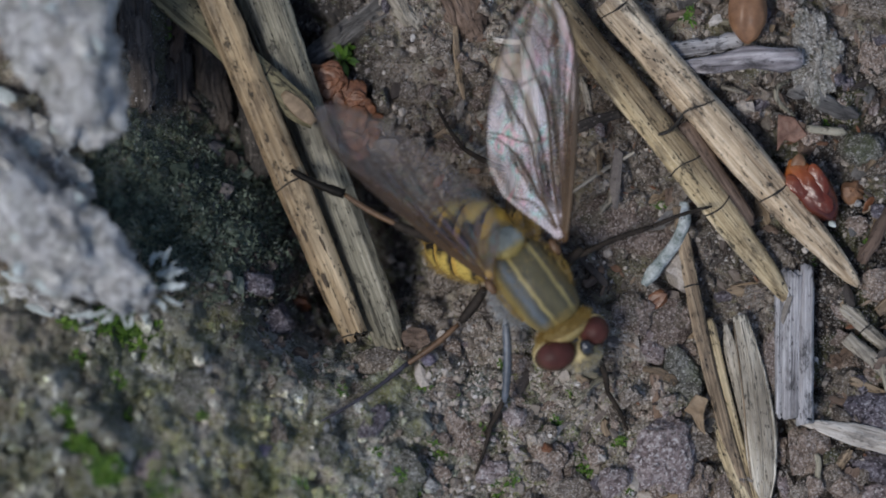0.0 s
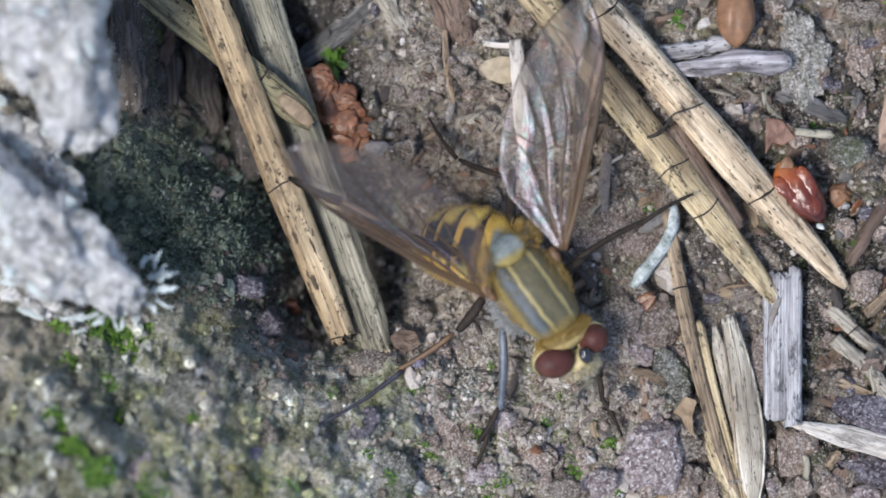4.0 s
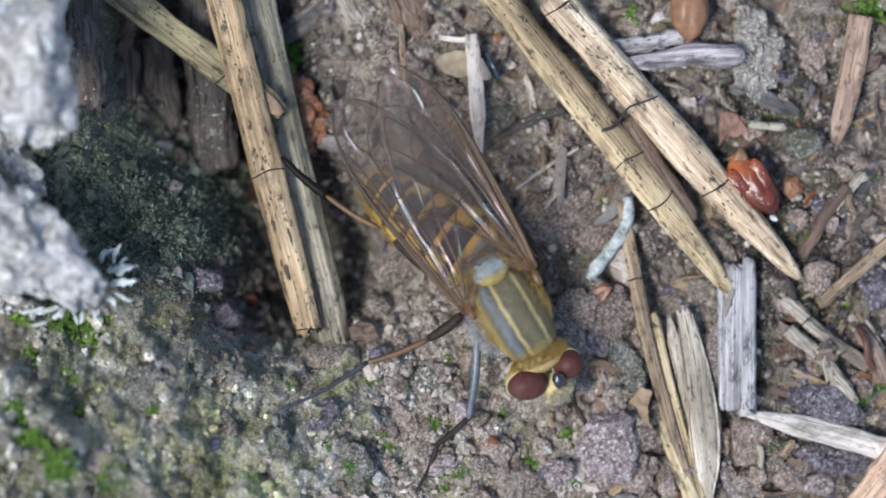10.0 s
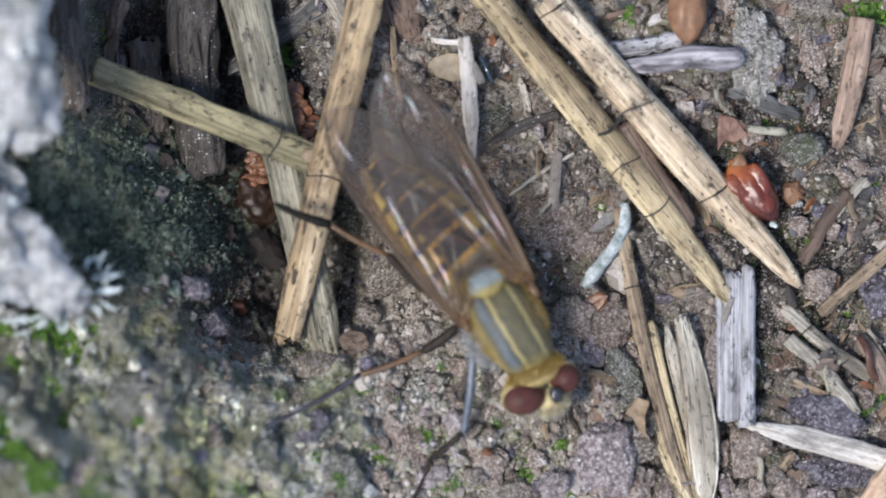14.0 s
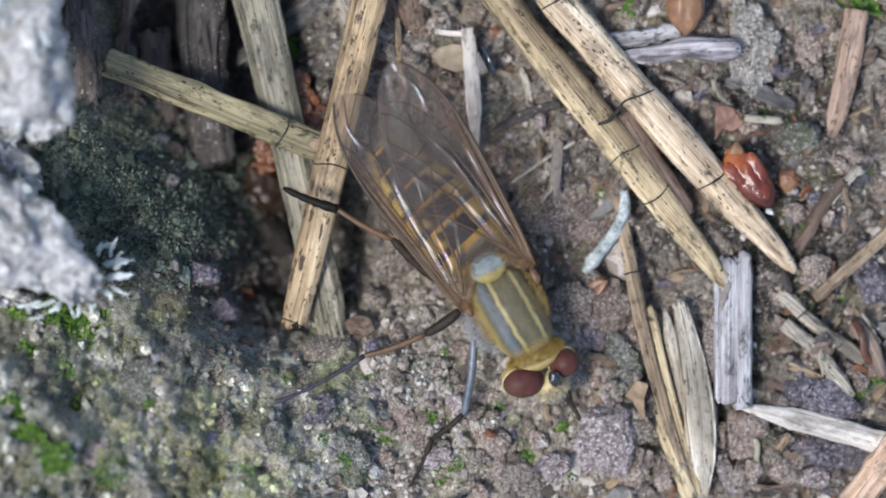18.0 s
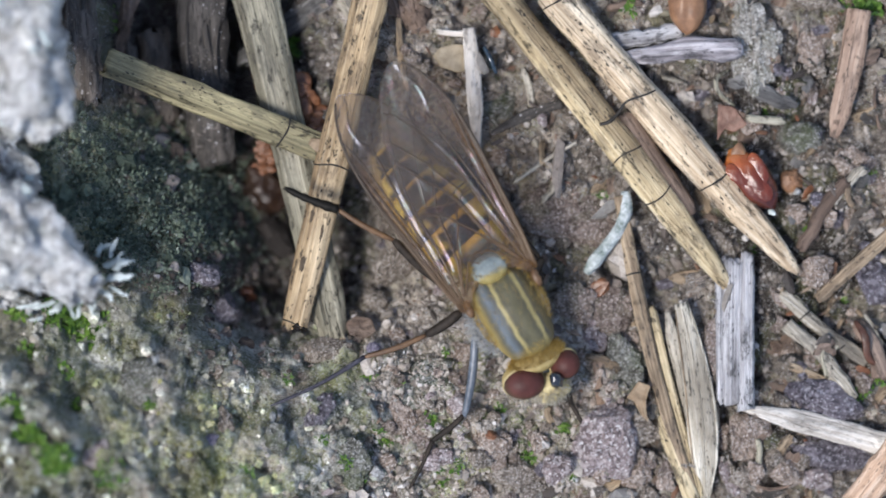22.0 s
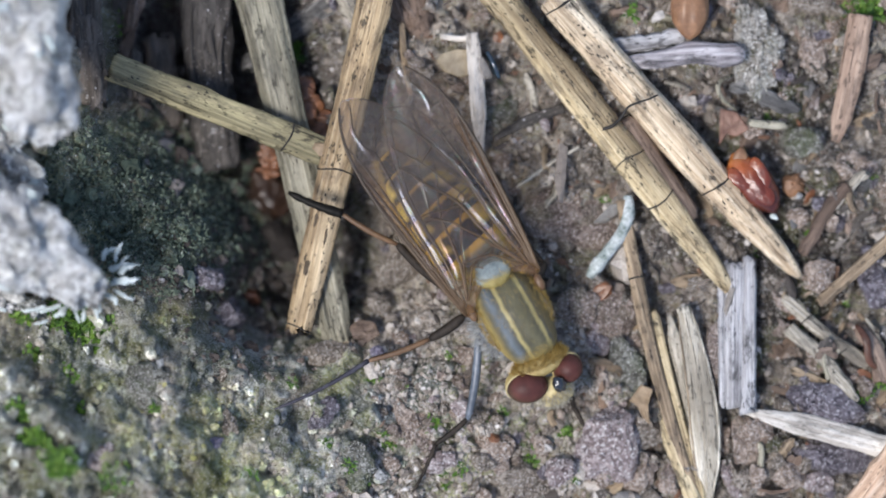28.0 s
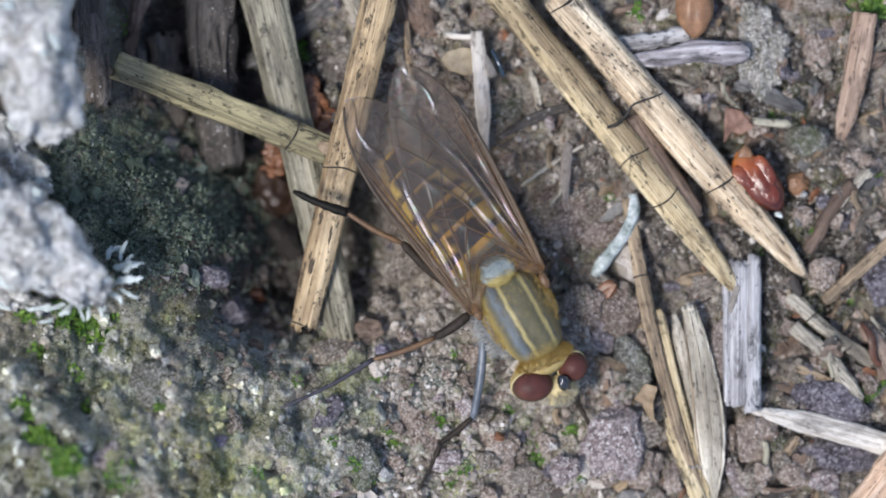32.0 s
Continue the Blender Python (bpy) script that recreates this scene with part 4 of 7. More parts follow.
stone("greyish stone half buried", 1130, 780, 60, 55, 1.0, 0, STONE_GREY, 40, 0.2, 3)
stone("brown stone chip between litter", 1330, 790, 50, 90, 1.2, 12, STONE_PINK, 41, 0.3, 3)
stone("light grey stone chip in litter", 1385, 735, 40, 52, 1.0, 50, STONE_GREY, 42, 0.2, 3)
stone("small brown stone between litter chips", 1345, 845, 50, 50, 1.0, 0, STONE_SLATE, 43, 0.2, 3)
stone("pale triangular stone chip", 1290, 845, 40, 90, 1.0, 15, STONE_GREY, 44, 0.3, 3)
stone("brownish lump of soil", 1445, 500, 75, 60, 1.4, 10, STONE_PINK, 45, 0.2, rough=0.12)
stone("grey stone at the soil's rim", 560, 640, 110, 70, 1.2, 10, STONE_GREY, 46, 0.1, rough=0.08)
stone("grey speckled stone at the rim of the litter", 826, 0, 84, 44, 1.2, -15, STONE_GREY, 147, 0.3)
stone("dull grey stone near the top", 860, 195, 80, 90, 1.0, 0, STONE_MOSSY, 47, 0.0)
stone("dark stone in the hollow", 380, 570, 90, 70, 1.6, 0, STONE_DARK, 48, 0.3, rough=0.1)
stone("grey wedge stone at the mound's foot", 345, 500, 70, 60, 1.6, 0, STONE_DARK, 49, 0.2, rough=0.1)
for i, (u, v, w, l, a) in enumerate([(1318, 800, 62, 95, 15), (1362, 838, 58, 50, 40), (1398, 862, 70, 52, 10), (1288, 855, 44, 84, 25), (1268, 790, 46, 60, 0), (1420, 835, 48, 44, 60), (1350, 775, 40, 36, 0), (1448, 872, 72, 40, 5), (1250, 735, 38, 50, 20), (1310, 868, 46, 40, 70), (1160, 690, 36, 48, 30), (980, 850, 70, 52, 20), (1120, 850, 60, 70, 10), (1010, 700, 46, 40, 0)]):
    stone("angular brownish stone among the litter", u, v, w, l, 1.5 * min(w, l) * S * 0.7, a, (STONE_PINK, STONE_GREY, STONE_PINK, STONE_MAUVE)[i % 4], 1500 + i, 0.35, 4, 0.10)
for i in range(70):
    rng = np.random.default_rng(500 + i)
    u, v = rng.uniform(560, 1600), rng.uniform(-20, 900)
    w = rng.uniform(12, 30)
    if covered(u, v):
        continue
    stone("small angular pebble in the soil", u, v, w, w * rng.uniform(0.8, 1.5), w * S * 0.7, rng.uniform(0, 180), (STONE_GREY, STONE_PINK, STONE_SLATE, STONE_MAUVE, STONE_DARK)[i % 5], 600 + i, 0.1, 3, name="pebble", category="pebble", group="pebbles in the soil")

# ---- bleached, lichen-crusted root on the mound ----
def root_lump(points, W, seed, label):
    P = smooth_line([at(*p) for p in points], 40)
    o = P.mean(axis=0)
    w = np.interp(np.linspace(0, 1, 40), np.linspace(0, 1, len(W)), W) * S
    V, F = sweep(P - o, w, w * 0.75, 40, 5, 0.05, 0.85)
    n = fbm(V * (0.9, 0.9, 1.2) + seed, seed, 5, 0.62)
    V = V + V / (np.linalg.norm(V, axis=1)[:, None] + 0.5) * (0.85 * n)[:, None]
    V[:, 2] += 0.12 * fbm(V * 3.0, seed + 9, 3, 0.6)
    V, R = aligned(V, P)
    ob = thing("root", label, "root", V, F, LICHEN, o, R, "bleached roots on the mound")
    rng = np.random.default_rng(seed)
    top = np.flatnonzero(V[:, 2] > 0.35 * V[:, 2].max())
    for q in rng.choice(top, 9, replace=False):
        A, B = rock(rng.uniform(0.5, 1.3, 3) * (1.3, 0.8, 0.45), seed + int(q), 3, 10, 0.12, 0.4)
        part("lichen_patch", A, B, LOBE if q % 3 else TWIG_GREY, ob, V[q] * (0.97, 0.97, 0.97), None, "knobbly pale lichen patch")
    return ob


root_lump([(-140, -160, 5.5), (-30, 0, 8.5), (18, 120, 9.0), (42, 205, 8.6), (52, 245, 8.0)], [240, 200, 140, 90, 45], 61, "bleached whitish root end crusted with pale lichen")
root_lump([(-260, 240, 5.5), (-100, 360, 7.6), (10, 440, 8.0), (95, 500, 7.6), (150, 535, 7.0)], [180, 165, 130, 95, 40], 62, "tapering bleached root with white lichen crust")
root_lump([(-160, 200, 4.8), (-40, 265, 5.4), (35, 350, 5.2)], [110, 90, 50], 63, "thin greyish root stub between two larger ones")
root_lump([(-200, 470, 4.5), (-60, 520, 5.0), (45, 565, 5.0)], [80, 60, 30], 64, "narrow grey root edge above the moss")


def lichen_lobe(u, v, turn, seed, size=1.0, h=5.4):
    x = np.linspace(0, 1, 9)
    P = np.c_[x * 1.3 * size, 0.10 * np.sin(3 * x), 0.25 * np.sin(np.pi * x) * size]
    w = 0.34 * size * np.array([0.5, 0.8, 0.9, 0.75, 0.95, 1.0, 0.6, 0.7, 0.15])
    V, F = sweep(P, w, w * 0 + 0.12, 10, 0, 0, 0.8)
    V = V + 0.12 * fbm(V * 2.5 + seed, seed, 3)[:, None]
    thing("lichen_lobe", "pale bluish-white lichen lobe at the root's end", "lichen", V, F, LOBE, at(u, v, h), Matrix.Rotation(radians(turn), 3, "Z") @ Matrix.Rotation(radians(20 - 13 * (seed % 5)), 3, "Y") @ Matrix.Rotation(radians(30 - 17 * (seed % 4)), 3, "X"), "lichen lobes")


for i, (u, v, a, k) in enumerate([(152, 462, 30, 0.6), (166, 484, 8, 0.8), (170, 512, 6, 0.9), (160, 532, -35, 0.6), (148, 540, -80, 0.5), (76, 552, 186, 0.8), (60, 568, 205, 0.6), (118, 552, 270, 0.5), (186, 478, 48, 0.45), (196, 506, -18, 0.4), (178, 470, 62, 0.6), (182, 496, 20, 0.8), (176, 522, -28, 0.7), (158, 470, 80, 0.55), (90, 546, 230, 0.7), (46, 556, 170, 0.7), (104, 556, 290, 0.5), (134, 548, -60, 0.6)]):
    lichen_lobe(u, v, a, 700 + i, k, 6.0 + 0.1 * (i % 4))

# ---- old wood in the hollow and behind it ----
def bark_slab(points, W, mat, seed, label, thick=0.6):
    P = smooth_line([at(*p) for p in points], 36)
    o = P.mean(axis=0)
    w = np.interp(np.linspace(0, 1, 36), np.linspace(0, 1, len(W)), W) * S
    V, F = sweep(P - o, w, w * thick, 28, 4, 0.05, 0.6, 0.35, seed)
    V = V + (0.20 * fbm(V * (1.6, 0.9, 1.6) + seed, seed, 5, 0.65))[:, None] * (1, 0.6, 1)
    V, R = aligned(V, P)
    ob = thing("bark_piece", label, "bark", V, F, mat, o, R, "old bark in the hollow")
    rng = np.random.default_rng(seed + 7)
    Q = (P - o) @ np.array(R)
    for k in (-0.34, -0.12, 0.10, 0.30):
        a, b = sorted(rng.uniform(0, 1, 2) * 0.5 + (0, 0.5))
        i, j = int(a * 30), int(b * 30) + 6
        x = np.linspace(0, 1, j - i)
        line = Q[i:j] + np.c_[0 * x, w[i:j] * (k + 0.05 * np.sin(9 * x + seed)), w[i:j] * thick * (0.46 - 0.5 * k * k)]
        g = w[i:j] * rng.uniform(0.10, 0.18) * np.sin(np.pi * (0.06 + 0.88 * x)) ** 0.5
        part("bark_ridge", *sweep(line, g, g * 0.8, 8), mat, ob)
    return ob


bark_slab([(348, -120, 0.3), (347, 60, -0.1), (355, 190, -0.6), (366, 300, -1.4)], [80, 78, 76, 72], BARK, 71, "dark grey-brown upright bark strip")
bark_slab([(255, 70, -1.4), (268, 190, -1.7), (280, 285, -2.4)], [60, 62, 44], BARK_BROWN, 72, "dark decayed bark strip")
bark_slab([(205, -60, -0.3), (192, 60, -0.7), (200, 170, -1.1), (215, 250, -1.6)], [50, 52, 70, 60], BARK_BROWN, 73, "dark wedge of old bark")
bark_slab([(118, -80, 2.2), (125, 60, 1.6), (140, 190, 1.4)], [60, 60, 50], BARK_BROWN, 74, "mossy dark bark at the root")
bark_slab([(440, -90, -1.2), (500, 30, -1.5), (560, 60, -1.6)], [60, 52, 30], BARK, 75, "dark grey decayed wood behind the straws")
bark_slab([(660, -60, 0.3), (520, 40, -0.8), (420, 110, -1.4)], [50, 44, 34], DARK_GREY_WOOD, 76, "grey decayed splinter of wood")
bark_slab([(570, -60, 0.6), (630, 40, 0.4), (690, 120, 0.2)], [34, 30, 14], STRAW_GREY, 77, "pale greyish wood splinter")
bark_slab([(690, -70, 0.6), (715, 10, 0.5), (735, 65, 0.3)], [90, 80, 40], CHIP, 78, "reddish-brown bark chip on the soil")
bark_slab([(225, -60, 0.4), (212, 20, 0.2), (196, 100, -0.4)], [26, 26, 18], CHIP, 79, "thin greyish-brown bark splinter")
stone("dark brown rounded nut-like husk in the hollow", 455, 345, 95, 120, 1.6, 20, DARK_NUT, 50, 0.3, 4, 0.16, name="husk", category="husk", group="husks", round_=0.7)


def scaly_husk(u, v, h, w, l, turn, seed, label):
    rng = np.random.default_rng(seed)
    root = thing("cone_scales", label, "cone fragment", *rock((w * S * 0.7, l * S * 0.9, 1.4), seed, 3, 10), RUST, at(u, v, h), Matrix.Rotation(radians(turn), 3, "Z"), "husks")
    for i in range(24):
        y = (i / 23 - 0.5) * l * S * 0.85
        x = rng.uniform(-0.28, 0.28) * w * S
        O = []
        V, F = rock((w * S * rng.uniform(0.35, 0.65), l * S * rng.uniform(0.14, 0.28), 0.16), seed + i, 4, 7, 0.16, 0.25)
        part("scale", V, F, RUST, root, (x, y, 0.5 + rng.uniform(-0.15, 0.2)), Matrix.Rotation(radians(rng.uniform(-35, 35)), 3, "Z") @ Matrix.Rotation(radians(rng.uniform(-35, 35)), 3, "X"))
    return root


scaly_husk(506, 190, -0.5, 118, 180, 12, 81, "rusty-red flaking cone scales in the hollow")
scaly_husk(458, 290, -1.6, 50, 60, 0, 83, "small rusty flakes in the hollow")

# ---- dry needles lying still ----
NEEDLE = "dry needle"
TIP = [(0, 0.9), (0.04, 0.98), (0.5, 1.0), (0.74, 0.90), (0.89, 0.66), (0.97, 0.42), (0.99, 0.3), (1, 0.15)]
stick("dry_needle", "long tan dry needle with black rings and specks", NEEDLE, at(842, -40, 1.5), at(1302, 540, 0.9), 60, STRAW, 0.7, TIP, 0.12, 0.05, seed=1, group="fallen needles", rings=(0.58, 0.70))
stick("dry_needle", "broad pale tan dry needle with black rings", NEEDLE, at(972, -6, 1.7), at(1414, 498, 1.0), 66, STRAW_PALE, 0.7, TIP, -0.10, 0.05, seed=2, ragged=0.2, group="fallen needles", rings=(0.05, 0.68))
stick("dry_needle", "brown half-hidden needle under a tan one", NEEDLE, at(1092, 360, 0.3), at(1226, 905, 0.4), 27, STRAW_BROWN, 0.6, [(0, 0.8), (0.3, 1), (0.7, 0.85), (1, 0.8)], -0.35, 0.05, seed=3, group="fallen needles", rings=(0.28,))
stick("dry_needle", "thin light strip of a split needle", NEEDLE, at(1150, 560, 1.0), at(1238, 900, 0.9), 20, STRAW, 0.6, None, -0.1, 0.0, seed=4, group="fallen needles")
stick("dry_needle", "grey slender needle beside a folded leaf", NEEDLE, at(1178, 568, 0.7), at(1228, 780, 0.6), 26, STRAW_GREY, 0.6, [(0, 0.3), (0.2, 1), (1, 0.9)], 0.0, 0.0, seed=5, group="fallen needles")
leaf = stick("dry_leaf", "pale folded dry leaf with a pointed end", "leaf", at(1203, 552, 1.2), at(1247, 905, 0.8), 58, LEAF, 0.35, [(0, 0.45), (0.12, 0.62), (0.35, 0.85), (0.6, 1.0), (0.82, 0.8), (1, 0.3)], 0.30, 0.1, 5, 0.03, seed=6, group="fallen needles")
x = np.linspace(0.03, 0.97, 30)
for name_, y0, w_, mat_ in (("midrib", 0.0, 0.08, STRAW_GREY), ("curled_edge", 0.66, 0.12, LEAF), ("curled_edge", -0.64, 0.10, STRAW_BROWN)):
    k = np.interp(x, [0, 0.12, 0.35, 0.6, 0.82, 1], [0.45, 0.62, 0.85, 1.0, 0.8, 0.3])
    V, F = sweep(np.c_[x * 8.85, 0.30 * np.sin(np.pi * x) + y0 * k, 0.1 * np.sin(np.pi * x) + 0.27 * k * np.sqrt(1 - 0.9 * abs(y0))], w_ * k, w_ * 0.8 * k, 8)
    part(name_, V, F, mat_, leaf)
stick("dry_needle", "short tan strip of a needle", NEEDLE, at(1165, 755, 1.0), at(1222, 905, 0.9), 26, STRAW, 0.5, [(0, 0.2), (0.2, 1), (1, 1)], 0.0, 0.0, seed=7, group="fallen needles")
twig = stick("weathered_twig", "whitish-grey weathered twig split into strips", "twig", at(1322, 470, 0.7), at(1318, 742, 1.0), 30, GREY_WOOD, 0.9, [(0, 0.75), (0.2, 0.9), (1, 1)], 0.0, 0.0, 7, 0.04, 0.7, 8, ragged=0.3)
for y, w_, s_ in ((-0.58, 36, 41), (-1.06, 24, 42), (-0.30, 18, 43)):
    x = np.linspace(0, 1, 24)
    P = np.c_[0.2 + 6.3 * x, y + 0.06 * np.sin(3 * x + s_), 0 * x - 0.08]
    k = S * w_ * (1 + 0.1 * fbm(np.c_[x * 5, 0 * x, 0 * x + s_], s_, 3))
    V, F = sweep(P, k, k * 0.8, 18, 7, 0.04, 0.7, 0.3, s_)
    part("strip", V, F, GREY_WOOD, twig)
stick("pale_sliver", "pale pointed wood sliver on stones", "sliver", at(1300, 738, 0.9), at(1640, 832, 1.4), 46, PALE_WOOD, 0.4, [(0, 0.05), (0.12, 0.45), (0.3, 0.85), (1, 1)], 0.15, 0.0, 5, 0.05, seed=9)
stick("orange_stick", "orange-brown bare stick across the litter", "stick", at(1616, 788, 2.2), at(1512, 925, 1.8), 60, ORANGE_WOOD, 0.7, None, 0, 0, seed=10)
stick("dry_needle", "brown needle among the litter", NEEDLE, at(1385, 535, 0.6), at(1545, 660, 0.4), 25, STRAW_GREY, 0.6, None, -0.2, 0, seed=11, group="fallen needles", rings=(0.3, 0.7))
stick("litter_twig", "pale brown crooked twig among the litter", "twig", at(1392, 590, 0.7), at(1512, 725, 0.6), 30, STRAW_GREY, 0.7, [(0, 0.9), (0.5, 0.8), (0.8, 1.2), (1, 0.7)], 0.2, 0, seed=12, wobble=0.12, group="litter twigs")
stick("litter_twig", "thin brown twig among the litter", "twig", at(1400, 665, 0.8), at(1480, 700, 0.6), 16, STRAW_BROWN, 0.7, None, 0, 0, seed=13, group="litter twigs")
stick("dry_needle", "grey-brown needle under two tan ones", NEEDLE, at(1098, 215, 0.5), at(1215, 395, 0.3), 42, CHIP, 0.6, None, 0, 0, seed=14, group="fallen needles")
stick("bleached_twig", "bleached mauve-grey twig lying on the soil", "twig", at(1105, 112, 0.8), at(1314, 98, 1.2), 40, MAUVE_WOOD, 0.75, [(0, 0.5), (0.2, 0.85), (0.8, 1.05), (0.94, 0.95), (0.98, 0.7), (1, 0.3)], 0.18, 0.1, seed=15, wobble=0.15)
stick("bleached_twig", "short grey bleached twig", "twig", at(1078, 78, 0.7), at(1204, 62, 0.7), 30, GREY_WOOD, 0.75, None, -0.2, 0, seed=16, wobble=0.2)
stick("tan_sliver", "flat pinkish-tan wood sliver with a pale edge", "sliver", at(1524, 25, 1.3), at(1478, 255, 1.0), 45, PINK_WOOD, 0.35, [(0, 0.9), (0.4, 1), (0.8, 0.85), (1, 0.35)], 0.1, 0, seed=17)
stick("pale_splinter", "upright whitish splinter lying by a seed scale", "splinter", at(822, 58, 1.2), at(838, 275, 0.9), 30, IVORY_WOOD, 0.5, [(0, 0.7), (0.3, 1), (0.7, 0.9), (1, 0.4)], 0.05, 0, seed=19)
stick("pale_splinter", "short hooked whitish splinter", "splinter", at(768, 64, 1.1), at(832, 66, 1.3), 11, IVORY_WOOD, 0.6, None, -0.08, 0, seed=20)
stick("brown_stalk", "thin orange-brown stalk on the soil", "stalk", at(697, 40, 0.8), at(713, 172, 0.8), 13, STRAW_BROWN, 0.7, [(0, 0.7), (0.4, 1), (0.8, 0.9), (1, 0.3)], -0.1, 0, seed=21)
stick("litter_twig", "grey-brown flat twig across the soil", "twig", at(862, 250, 0.5), at(990, 195, 0.6), 22, BARK, 0.5, [(0, 0.4), (0.5, 1), (1, 0.7)], 0.15, 0, seed=22, group="litter twigs")
stick("litter_twig", "thin pale rootlet across a flat stone", "twig", at(905, 335, 0.8), at(1018, 262, 0.9), 8, STRAW_GREY, 0.8, None, 0.05, 0, seed=23, group="litter twigs", sides=8)
stick("litter_twig", "brown-grey twig in the litter", "twig", at(1420, 455, 0.8), at(1500, 330, 0.9), 24, CHIP, 0.7, None, 0.1, 0, seed=24, wobble=0.1, group="litter twigs")
stick("litter_twig", "pale crooked twig in the litter", "twig", at(1475, 375, 1.0), at(1535, 310, 1.2), 18, STRAW_GREY, 0.7, None, 0.1, 0, seed=25, wobble=0.1, group="litter twigs")
stick("litter_twig", "tan stick end by a dark stone", "twig", at(1450, 545, 1.0), at(1590, 420, 1.2), 24, STRAW_BROWN, 0.7, None, 0, 0, seed=26, group="litter twigs")
stick("litter_twig", "short brown chip of a stalk", "twig", at(1520, 590, 0.8), at(1560, 690, 0.8), 30, CHIP, 0.6, None, 0.3, 0, seed=27, group="litter twigs")
stick("litter_twig", "soft grey-brown strip of old bark", "twig", at(1286, 156, 0.6), at(1412, 200, 0.5), 34, DARK_GREY_WOOD, 0.5, [(0, 0.4), (0.15, 0.9), (0.5, 1), (0.85, 0.8), (1, 0.3)], 0.2, 0, seed=28, wobble=0.2, group="litter twigs")
winding("rootlet", "pale olive curled rootlet in the litter", "rootlet", [(1292, 134, 0.9), (1268, 148, 1.3), (1272, 174, 1.3), (1300, 198, 0.9)], [5, 9, 9, 5], STRAW_DULL, 0.8)
winding("curled_twig", "curled teal-grey and white twig with a hooked end", "twig", [(1104, 352, 1.2), (1105, 385, 1.3), (1092, 420, 1.3), (1066, 455, 1.2), (1048, 478, 1.1), (1034, 498, 0.9)], [16, 22, 22, 22, 26, 14], TEAL_BARK, 0.9, 40, 14, "", 5, 0.08)
winding("black_thread", "thin black curved thread over the needles", "thread", [(1058, 232, 2.1), (1076, 226, 2.2), (1092, 210, 2.7), (1104, 192, 2.95), (1122, 184, 3.05), (1140, 178, 3.0), (1158, 170, 2.6)], [5, 7, 6, 4, 4, 3, 3], BLACK)
plate("curled_leaf_bit", "folded light brown leaf fragment", "leaf", [(1106, 722), (1126, 692), (1148, 700), (1140, 728), (1144, 766), (1130, 752), (1120, 730)], 1.2, 0.12, TAN, 0.55, 45, tilt=(0.5, 0.2), rough=0.12)
winding("curled_leaf_bit", "curled rusty leaf fragment", "leaf", [(1516, 585, 1.0), (1534, 612, 1.5), (1540, 650, 1.3), (1562, 668, 0.9)], [8, 15, 13, 7], DARK_RUST, 0.4)
plate("curled_leaf_bit", "crumpled tan leaf bit by the straw ends", "leaf", [(600, 588), (620, 574), (648, 580), (656, 602), (632, 618), (608, 608)], 1.0, 0.10, CHIP, 0.25, 46, tilt=(0.25, -0.2), rough=0.14)
for i in range(90):
    rng = np.random.default_rng(800 + i)
    u, v, a = rng.uniform(900, 1580), rng.uniform(0, 880), rng.uniform(0, 6.28)
    L = rng.uniform(18, 75)
    if covered(u, v) or covered(u + L * math.cos(a), v + L * math.sin(a)):
        continue
    z = ground_z(u, v) + 0.1
    stick("litter_twig", "small dry stalk fragment in the litter", "twig", at(u, v, z), at(u + L * math.cos(a), v + L * math.sin(a), z + rng.uniform(-0.2, 0.3)), rng.uniform(5, 16), (CHIP, STRAW_BROWN, STRAW_GREY, STRAW_DULL)[i % 4], 0.7, None, rng.uniform(-0.2, 0.2), 0, seed=2820 + i, wobble=0.03, group="litter twigs", sides=10, n=14)

# ---- chips of bark, stone and leaf between the needles ----
CHIPS = ((CHIP, "brown flat bark chip in the litter", "bark chip"), (BARK, "dark bark chip in the litter", "bark chip"), (STONE_SLATE, "brown-grey angular stone chip in the litter", "stone chip"), (STRAW_BROWN, "tan dry stalk chip in the litter", "stalk chip"), (STONE_PINK, "pinkish angular stone chip in the litter", "stone chip"), (STONE_GREY, "grey angular stone chip in the litter", "stone chip"), (STRAW_GREY, "pale greyish stalk chip in the litter", "stalk chip"), (RUST, "rusty leaf flake in the litter", "leaf flake"))
for i in range(280):
    rng = np.random.default_rng(3000 + i)
    u, v = (rng.uniform(1060, 1610), rng.uniform(-20, 900)) if i > 70 else (rng.uniform(640, 1080), rng.uniform(-20, 360))
    if covered(u, v):
        continue
    mat, label, kind_ = CHIPS[(i * 5 + i // 7) % 8]
    stony = "stone" in kind_
    l = rng.uniform(16, 46)
    w = l * (rng.uniform(0.55, 0.95) if stony else rng.uniform(0.22, 0.55))
    V, F = rock((l * S, w * S, w * S * (0.6 if stony else 0.32)), 3300 + i, 2 if l < 30 else 3, 9, 0.14, 0.0)
    R = Matrix.Rotation(rng.uniform(0, 6.28), 3, "Z") @ Matrix.Rotation(rng.normal(0, 0.3), 3, "Y") @ Matrix.Rotation(rng.normal(0, 0.3), 3, "X")
    thing(kind_.replace(" ", "_"), label, kind_, V, F, mat, at(u, v, ground_z(u, v) + 0.08), R, "chips in the litter", smooth=False)

